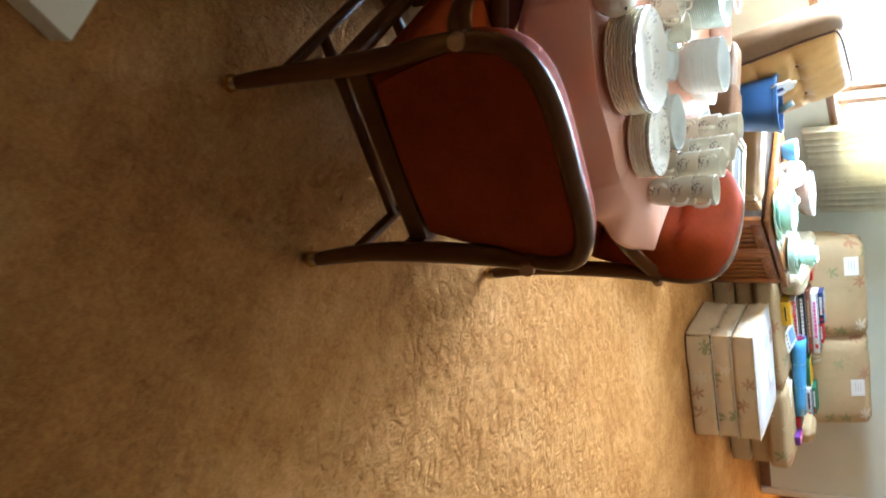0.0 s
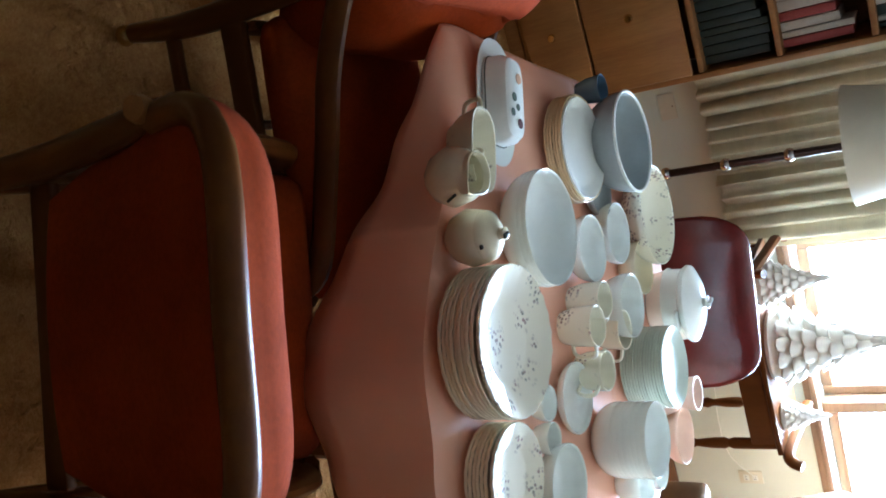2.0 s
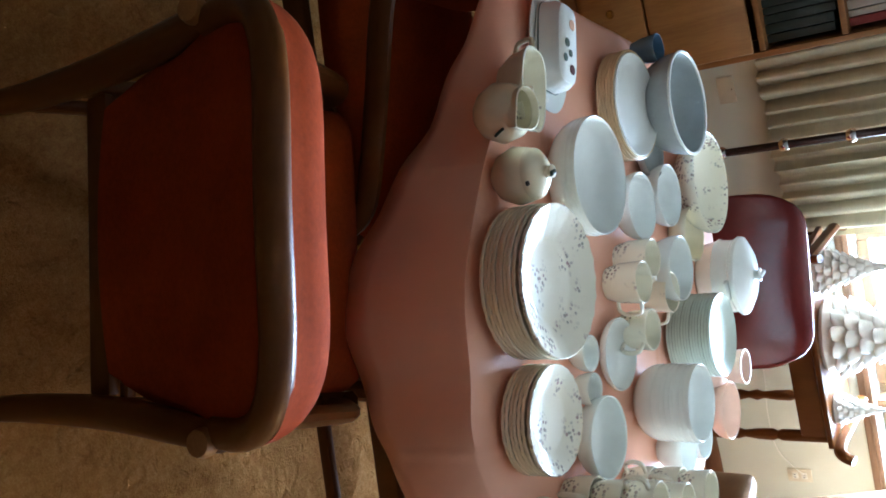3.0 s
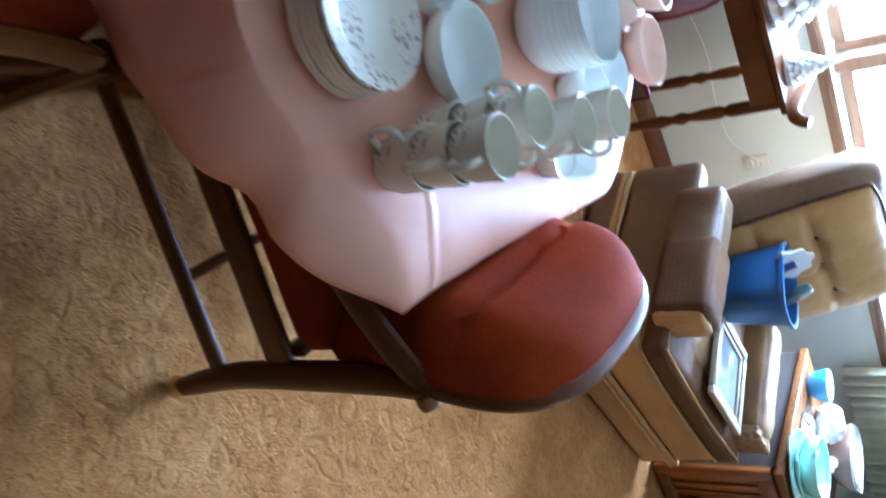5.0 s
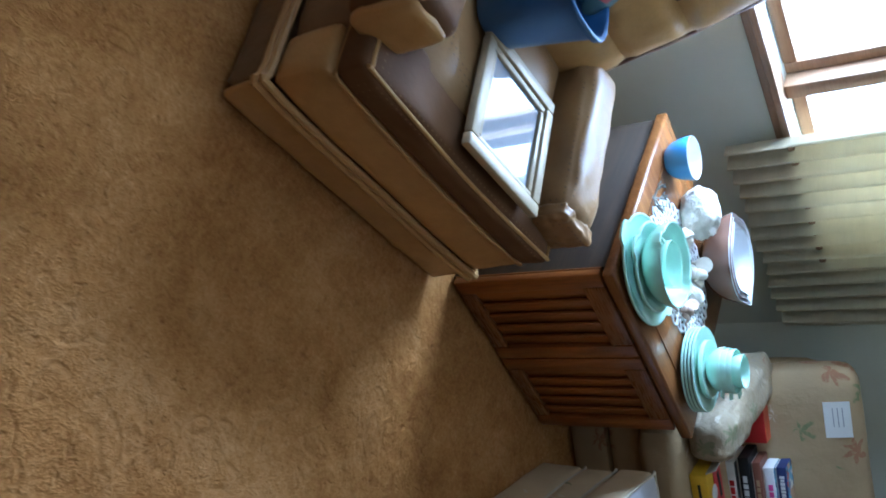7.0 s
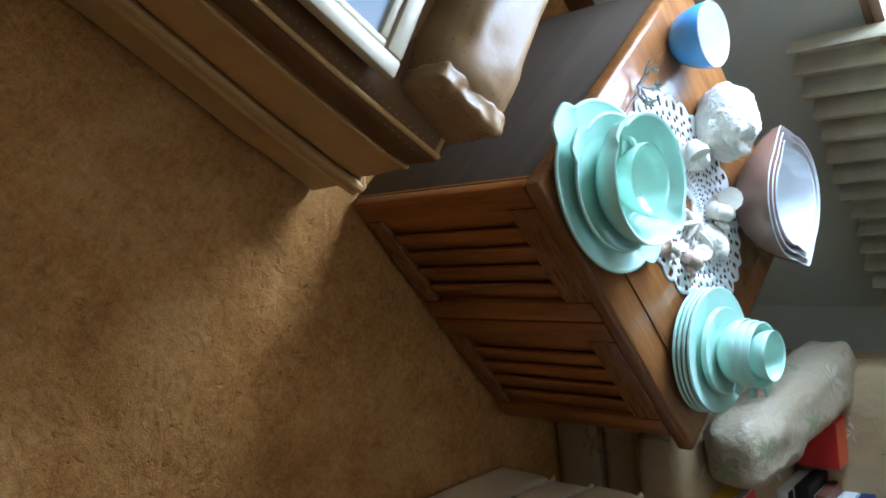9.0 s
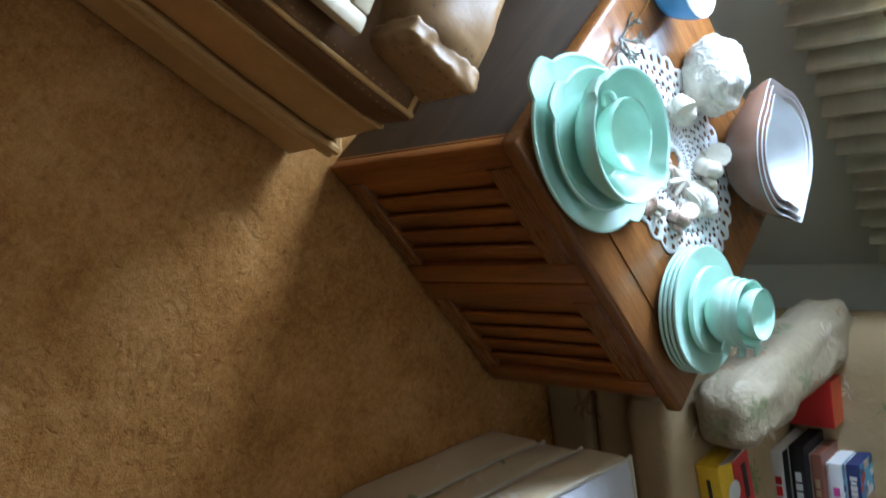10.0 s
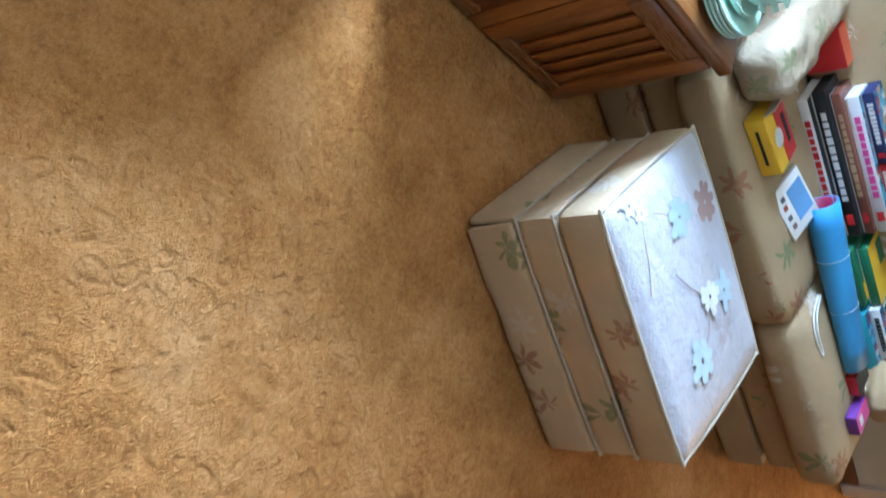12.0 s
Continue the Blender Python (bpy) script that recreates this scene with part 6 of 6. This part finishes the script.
solo("blue_bowl", bowl_bm(0.074, 0.088, 0.6, 44, True), [SKYBLUE, WHITEIN], pose(-0.60, 0.085, CZ), "bright blue bowl with a white lining", "bowl")
for k, (r, h, z) in enumerate(((0.155, 0.125, 0.0), (0.138, 0.112, 0.016), (0.118, 0.098, 0.030))):
    bm = bowl_bm(r, h, 0.48, 56, True)
    for v in bm.verts:
        if v.co.z > h * 0.55 and abs(v.co.x) > r * 0.75:
            v.co.x += math.copysign(0.03 * max(0, 1 - abs(v.co.y) / (0.4 * r)), v.co.x) * (v.co.z / h)
    solo("nesting_bowl", bm, [BROWNBOWL, WHITEIN], pose(-0.595, 0.565, CZ + z, 0, 0, 70), "brown glass mixing bowl with a white lining and pouring lips", "bowl", "nested mixing bowls")

coral = bmesh.new()
bmesh.ops.create_icosphere(coral, subdivisions=5, radius=1)
for v in coral.verts:
    d = v.co.normalized()
    lob = 1 + 0.16 * noise.noise(d * 2.2 + Vector((3, 1, 7))) + 0.09 * abs(noise.noise(d * 6)) + 0.05 * abs(noise.noise(d * 15)) + 0.02 * noise.noise(d * 34)
    v.co = Vector((d.x * 0.088, d.y * 0.085, d.z * 0.070)) * lob
    v.co.z = max(v.co.z, -0.042)
solo("brain_coral", coral, CORAL, pose(-0.575, 0.305, CZ + 0.047, 0, 0, 30), "lumpy white coral head on the doily", "coral")

# crocheted doily: scalloped lace with open eyelets
doily = thing("lace_doily", pose(-0.36, 0.37, CZ + 0.0008, 0, 0, 96), "white crocheted lace doily with scalloped edge", "doily")


def lace_ring(j0, j1, rings_n, seg):
    """Rows of lace cells between two rings, with open eyelets."""
    bm = bmesh.new()
    rows = []
    for j in range(j0, j1 + 1):
        k = j / rings_n
        row = []
        for i in range(seg):
            a = 2 * math.pi * i / seg
            sc = 1 + (0.06 * abs(math.sin(a * 14)) if j >= rings_n - 1 else 0)
            row.append(bm.verts.new((0.285 * k * sc * math.cos(a), 0.185 * k * sc * math.sin(a), 0.0012 + 0.0012 * math.sin(a * 9 + j))))
        rows.append(row)
    for j, (p, q) in enumerate(zip(rows, rows[1:])):
        jj = j + j0
        for i in range(seg):
            n = (i + 1) % seg
            if jj % 3 != 0 and (i + 2 * jj) % 5 < 2 and jj < rings_n - 1:
                continue
            bm.faces.new((p[i], p[n], q[n], q[i]))
    bmesh.ops.delete(bm, geom=[v for v in bm.verts if not v.link_faces], context='VERTS')
    return bm


for nm, j0, j1 in (("lace_centre", 2, 17), ("scalloped_edge", 17, 24)):
    dl = part(nm, lace_ring(j0, j1, 24, 210), LACE, doily)
    mod = dl.modifiers.new("thickness", 'SOLIDIFY')
    mod.thickness = 0.0012


def conch(m, size, material, label, seed, spikes=7, name="sea_shell"):
    """A spiral shell: a whorl that grows along its axis, with knobs."""
    bm = bmesh.new()
    pts, rad = [], []
    turns, n = 3.2, 60
    for i in range(n + 1):
        t = i / n
        a = 2 * math.pi * turns * t
        g = t ** 1.5
        pts.append(Vector((size * (1.0 - 1.35 * t), size * 0.30 * g * math.cos(a), size * 0.30 * g * math.sin(a) + size * 0.30)))
        rad.append(size * (0.03 + 0.30 * g) * (1 + 0.12 * math.sin(a * spikes)))
    tube(pts, rad, 12, bm)
    return solo(name, bm, material, m, label, "shell", "sea shells")


def scallop(m, size, material, label, name="sea_shell"):
    """A ribbed fan shell."""
    bm = bmesh.new()
    nr, na = 8, 40
    top, bot = [], []
    for j in range(nr + 1):
        k = j / nr
        r1, r2 = [], []
        for i in range(na + 1):
            a = -1.15 + 2.3 * i / na
            rib = 1 + 0.03 * math.cos(i / na * 2 * math.pi * 10) * k
            x, y = size * k * rib * math.cos(a), size * k * rib * math.sin(a) * 0.95
            dome = size * 0.42 * math.sin(math.pi * (0.12 + 0.80 * k)) * (1 - 0.35 * (a / 1.15) ** 2) + 0.02 * size * math.cos(i / na * 2 * math.pi * 10)
            r1.append(bm.verts.new((x, y, dome)))
            r2.append(bm.verts.new((x, y, 0.0)))
        top.append(r1)
        bot.append(r2)
    for j in range(nr):
        for i in range(na):
            bm.faces.new((top[j][i], top[j][i + 1], top[j + 1][i + 1], top[j + 1][i]))
            bm.faces.new((bot[j][i + 1], bot[j][i], bot[j + 1][i], bot[j + 1][i + 1]))
    for i in range(na):
        bm.faces.new((top[nr][i], top[nr][i + 1], bot[nr][i + 1], bot[nr][i]))
    for j in range(nr):
        bm.faces.new((top[j][0], top[j + 1][0], bot[j + 1][0], bot[j][0]))
        bm.faces.new((top[j + 1][na], top[j][na], bot[j][na], bot[j + 1][na]))
    return solo(name, bm, material, m, label, "shell", "sea shells")


LZ = CZ + 0.003
scallop(pose(-0.335, 0.525, LZ, 0, 0, 200), 0.085, CORAL, "large white ribbed scallop shell on the doily")
conch(pose(-0.255, 0.455, LZ, 0, 0, 30), 0.062, SHELLPINK, "speckled pink conch shell", 3)
conch(pose(-0.43, 0.46, LZ, 0, 0, 60), 0.082, SHELL, "cream spiral whelk shell", 5)
conch(pose(-0.44, 0.30, LZ, 0, 0, 150), 0.072, SHELL, "cream pointed turret shell", 6)
conch(pose(-0.30, 0.33, LZ, 0, 0, 250), 0.045, SHELLPINK, "small brown speckled shell", 8)
conch(pose(-0.22, 0.39, LZ, 0, 0, 10), 0.042, SHELL, "small cream spiral shell on lace", 9)
scallop(pose(-0.21, 0.345, LZ, 0, 0, 80), 0.04, SHELLPINK, "small pinkish fan shell")
star = bmesh.new()
for k in range(7):
    a = 2 * math.pi * k / 7
    tube([(0, 0, 0.014), (0.02 * math.cos(a), 0.02 * math.sin(a), 0.013), (0.042 * math.cos(a), 0.042 * math.sin(a), 0.008 + 0.004 * (k % 2))], [0.013, 0.009, 0.003], 8, star)
solo("spiny_shell", star, SHELL, pose(-0.33, 0.405, LZ, 0, 0, 15), "star-shaped spiny cream shell", "shell", "sea shells")
weed = bmesh.new()
rnd = random.Random(12)


def twig(p, d, l, r, depth):
    q = p + d * l
    tube([p, p.lerp(q, 0.5) + Vector((0, 0, l * 0.08)), q], [r, r * 0.85, r * 0.7], 6, weed)
    if depth:
        for _ in range(3):
            e = (d + Vector((rnd.uniform(-0.9, 0.9), rnd.uniform(-0.9, 0.9), rnd.uniform(-0.1, 0.6)))).normalized()
            twig(q, e, l * 0.7, r * 0.7, depth - 1)


for a in (20, 80, 130, 200):
    twig(Vector((0, 0, 0.004)), Vector((math.cos(radians(a)), math.sin(radians(a)), 0.35)).normalized(), 0.028, 0.004, 2)
solo("branch_coral", weed, surface("grey_coral", (0.22, 0.22, 0.18), 0.8, 0.2, 40, 90, 0.4), pose(-0.375, 0.05, LZ), "small grey branching coral", "coral")

# ---------------------------------------------------------------- on the sofa
SZ = 0.476


def game_box(x0, x1, y0, y1, z0, z1, top, spine, label, bars=(), tilt=0.0, spine_bar=None, panel=None):
    """A flat game box: tray, lid, and plain coloured shapes for its print."""
    g = thing("board_game_box", SF @ pose((x0 + x1) / 2, (y0 + y1) / 2, z0, 0, 0, tilt), label, "board game", "stacked board games")
    w, d, h = x1 - x0, y1 - y0, z1 - z0
    part("tray", slab((w - 0.008, d - 0.008, h * 0.45), (0, 0, h * 0.225), 0.001), PAPER, g, smooth=False)
    lid = part("lid", slab((w, d, h * 0.86), (0, 0, h - h * 0.43), 0.002), spine, g)
    part("top_print", slab((w - 0.004, d - 0.004, 0.0012), (0, 0, h + 0.0008), 0), top, lid, smooth=False)
    if spine_bar:
        rb, x = random.Random(int(w * 1000 + z0 * 1e4)), -0.36 * w
        while x < 0.22 * w:
            bw = rb.uniform(0.03, 0.06) * w
            part("title_bar", slab((bw, 0.0016, h * rb.uniform(0.36, 0.46)), (x + bw / 2, -d / 2 - 0.0009, h * 0.58), 0), spine_bar, lid, smooth=False)
            x += bw + 0.012 * w
        part("maker_mark", slab((0.07 * w, 0.0016, h * 0.5), (0.38 * w, -d / 2 - 0.0009, h * 0.56), 0), C_RED, lid, smooth=False)
    if panel:
        for px, py, pw, pd, mt in panel:
            part("print_panel", slab((w * pw, d * pd, 0.0012), (w * px, d * py, h + 0.0022), 0), mt, lid, smooth=False)
    return g


C_RED, C_YEL = colour("print_red", (0.55, 0.02, 0.02)), colour("print_yellow", (0.80, 0.48, 0.02))
C_BLK, C_NAVY = colour("print_black", (0.012, 0.014, 0.014)), colour("print_navy", (0.02, 0.03, 0.10))
C_WHT, C_TEAL = colour("print_white", (0.75, 0.74, 0.70)), colour("print_teal", (0.04, 0.36, 0.45))
C_BRN, C_GRN = colour("print_brown", (0.20, 0.07, 0.04)), colour("print_green", (0.02, 0.16, 0.07))
C_PNK, C_TAN = colour("print_pink", (0.70, 0.08, 0.30)), colour("print_tan", (0.42, 0.27, 0.14))
C_ORG = colour("print_orange", (0.60, 0.10, 0.03))
game_box(0.31, 0.86, 0.44, 0.74, SZ, SZ + 0.042, C_BLK, C_WHT, "white game box with a red title bar, lowest in the stack", spine_bar=C_RED)
game_box(0.30, 0.86, 0.47, 0.76, SZ + 0.043, SZ + 0.090, C_BLK, C_BLK, "black game box with a pale title bar", spine_bar=C_WHT)
game_box(0.33, 0.87, 0.50, 0.76, SZ + 0.091, SZ + 0.126, C_BRN, C_BRN, "brown game box with tan spine letters", spine_bar=C_TAN)
game_box(0.36, 0.88, 0.525, 0.77, SZ + 0.127, SZ + 0.172, PICTURE, C_WHT, "white game box with a pink title and teal picture", spine_bar=C_PNK)
game_box(0.36, 0.62, 0.535, 0.77, SZ + 0.174, SZ + 0.216, PICTURE, C_NAVY, "navy game box with pale title bars", spine_bar=C_WHT, panel=((-0.1, 0.15, 0.5, 0.25, C_WHT), (0.1, -0.2, 0.35, 0.3, C_TAN)))
game_box(0.63, 0.80, 0.545, 0.76, SZ + 0.174, SZ + 0.200, C_RED, C_RED, "flat red game box lying beside the navy one", spine_bar=C_WHT)
game_box(0.13, 0.27, 0.56, 0.76, SZ, SZ + 0.15, C_ORG, C_RED, "orange-red box standing between the arm and the stack")
game_box(0.905, 1.14, 0.44, 0.70, SZ, SZ + 0.055, C_GRN, C_GRN, "dark green game box with a yellow-green corner", panel=((0.3, -0.2, 0.3, 0.4, C_YEL),))
game_box(0.92, 1.16, 0.48, 0.72, SZ + 0.056, SZ + 0.095, C_YEL, C_GRN, "yellow and green puzzle box", panel=((-0.2, 0.1, 0.4, 0.5, C_GRN),))
game_box(1.165, 1.44, 0.42, 0.70, SZ, SZ + 0.05, PICTURE, C_TEAL, "teal puzzle box with an orange print", panel=((0.0, -0.1, 0.6, 0.3, C_ORG),))
game_box(1.17, 1.43, 0.46, 0.71, SZ + 0.051, SZ + 0.09, PICTURE, C_WHT, "tan picture puzzle box", spine_bar=C_BLK, panel=((0.0, 0.0, 0.8, 0.6, C_NAVY),))
game_box(1.18, 1.42, 0.50, 0.72, SZ + 0.091, SZ + 0.12, C_GRN, C_GRN, "green topped puzzle box", spine_bar=C_WHT)
game_box(1.29, 1.37, 0.21, 0.33, SZ, SZ + 0.045, C_BLK, C_RED, "small red and black card box")
game_box(1.40, 1.475, 0.12, 0.25, SZ, SZ + 0.045, C_PNK, colour("print_purple", (0.14, 0.03, 0.22)), "small purple box with a pink lid", panel=((0.0, -0.2, 0.5, 0.25, C_WHT),))

yb = thing("card_game_box", SF @ pose(0.285, 0.125, SZ, 0, 0, 6), "yellow and red card game box with its flap open", "card game")
part("carton", slab((0.195, 0.155, 0.062), (0, 0, 0.031), 0.002), C_YEL, yb)
part("top_print", slab((0.105, 0.151, 0.0012), (0.044, 0, 0.0628), 0), C_YEL, yb, smooth=False)
part("red_print", slab((0.19, 0.085, 0.0012), (0, 0.034, 0.064), 0), C_RED, yb, smooth=False)
part("white_print", lathe([(0, 0.0012), (0.03, 0.001), (0.032, 0)], 20, None, (0.0, -0.02, 0.0648)), C_WHT, yb)
part("title", slab((0.12, 0.0012, 0.010), (0.0, -0.0785, 0.030), 0), C_BLK, yb, smooth=False)
part("title_mark", slab((0.10, 0.022, 0.001), (0.0, 0.045, 0.0652), 0), C_BLK, yb, smooth=False)
part("flap", slab((0.002, 0.13, 0.05), (-0.105, 0.0, 0.075), 0, turn=Matrix.Rotation(radians(-25), 4, 'Y')), PAPER, yb, smooth=False)

pad = thing("spiral_notepad", SF @ pose(0.555, 0.18, SZ + 0.022, 14, -6, 10), "white spiral notepad with a blue panel", "notepad")
part("pad_block", slab((0.19, 0.16, 0.008), (0, 0, 0), 0.001), PAPER, pad)
part("blue_panel", slab((0.12, 0.085, 0.001), (0.0, 0.025, 0.0048), 0), colour("pad_blue", (0.16, 0.36, 0.62)), pad, smooth=False)
for x, y, c in ((-0.05, -0.045, (0.10, 0.10, 0.12)), (-0.02, -0.05, (0.45, 0.10, 0.06)), (0.02, -0.052, (0.12, 0.12, 0.12)), (0.055, -0.05, (0.20, 0.12, 0.10))):
    part("figure_print", slab((0.018, 0.02, 0.001), (x, y, 0.0048), 0), colour("figure_print", c), pad, smooth=False)
coil = [(-0.1 + 0.008 * math.cos(k * 0.8), -0.075 + 0.15 * k / 120, 0.008 * math.sin(k * 0.8)) for k in range(121)]
part("spiral", tube(coil, 0.0014, 5), CHROME, pad)

roll = thing("rolled_mat", SF @ pose(0.62, 0.29, SZ + 0.058, 0, 0, -3), "rolled sky-blue vinyl mat with a wine-red inside", "rolled mat")
rb = bmesh.new()
outer, inner, m_ = [], [], 64
for i in range(m_ + 1):
    a = i / m_ * 2 * math.pi * 2.1
    r = 0.060 - 0.012 * i / m_
    outer.append((r * math.cos(a), r * math.sin(a)))
rows_r = []
for j in range(9):
    x = 0.64 * j / 8
    sq = 1 - 0.30 * (j / 8)
    rows_r.append([rb.verts.new((x, u * (1 + 0.12 * j / 8), v * sq - 0.058 * (1 - sq))) for u, v in outer])
for j in range(8):
    for i in range(m_):
        rb.faces.new((rows_r[j][i], rows_r[j][i + 1], rows_r[j + 1][i + 1], rows_r[j + 1][i]))
MAT_BLUE = surface("blue_vinyl_mat", (0.05, 0.28, 0.52), 0.5, 0.06, 6, 120, 0.2)
mat_o = part("sheet", rb, [MAT_BLUE, colour("wine_lining", (0.30, 0.02, 0.07))], roll)
sm = mat_o.modifiers.new("thickness", 'SOLIDIFY')
sm.thickness, sm.offset, sm.material_offset = 0.003, -1, 1
for x in (0.2, 0.40):
    part("crease", tube([(x, 0.0605 * math.cos(a), 0.0605 * math.sin(a) * (1 - 0.30 * x / 0.64) - 0.058 * 0.30 * x / 0.64) for a in [radians(k) for k in range(60, 260, 10)]], 0.0009, 5), C_WHT, roll)

cab = thing("white_cable", SF @ pose(0.93, 0.10, SZ), "thin white cable looped on the sofa seat", "cable")
part("cable", tube(smooth_line([(0.0, 0.10, 0.004), (0.03, 0.02, 0.004), (0.10, -0.01, 0.004), (0.17, -0.005, 0.004), (0.175, 0.012, 0.004), (0.10, 0.015, 0.004), (0.04, 0.05, 0.004), (0.01, 0.12, 0.004)], 6), 0.0035, 6), WHITETRIM, cab)
for x, lab in ((0.20, "white paper card pinned to the sofa's back cushion"), (1.26, "white paper note on the other back cushion")):
    cd = thing("paper_card", SF @ pose(x, 0.672, 0.885, 80, 0, 0), lab, "paper card", "paper cards")
    part("card", slab((0.15, 0.10, 0.0015), (0, 0, 0), 0), PAPER, cd, smooth=False)
    for k in range(3):
        part("text_line", slab((0.08, 0.003, 0.001), (-0.01, 0.02 - 0.018 * k, 0.0014), 0), colour("ink", (0.25, 0.24, 0.25)), cd, smooth=False)
tp = thing("throw_pillow", SF @ pose(1.50, 0.40, SZ + 0.055, 0, 12, 20), "small round beige cushion at the open end of the sofa", "cushion")
part("pillow", cushion((0.17, 0.20, 0.11), 0.05, 8, 0.012, 0.006, 3, (0, 0, 0), 0.01), SOFAFABRIC, tp)

# ---------------------------------------------------------------- beyond the doorway and beside the walk
hw = thing("hall_chest", pose(*on_wall(DOOR_A + 0.45, 0.75, 0), 0, 0, WALL_ROT), "dark wooden chest in the dim room beyond the doorway", "chest")
part("body", slab((0.9, 0.4, 0.55), (0, 0.2, 0.34), 0.008), CHAIRWOOD, hw)
part("top", slab((0.96, 0.45, 0.03), (0, 0.2, 0.63), 0.008), CHAIRWOOD, hw)
for x in (-0.4, 0.4):
    for y in (0.04, 0.36):
        part("leg", lathe([(0, 0), (0.02, 0), (0.03, 0.04), (0.025, 0.065), (0, 0.065)], 14, None, (x, y, 0)), CHAIRWOOD, hw)
bx = thing("storage_box", pose(2.02, -4.14, 0), "cream cardboard storage box on the carpet", "box")
part("carton", slab((0.40, 0.40, 0.05), (0, 0, 0.025), 0.003), IVORY, bx)
part("lid", slab((0.41, 0.41, 0.022), (0, 0, 0.056), 0.003), IVORY, bx)
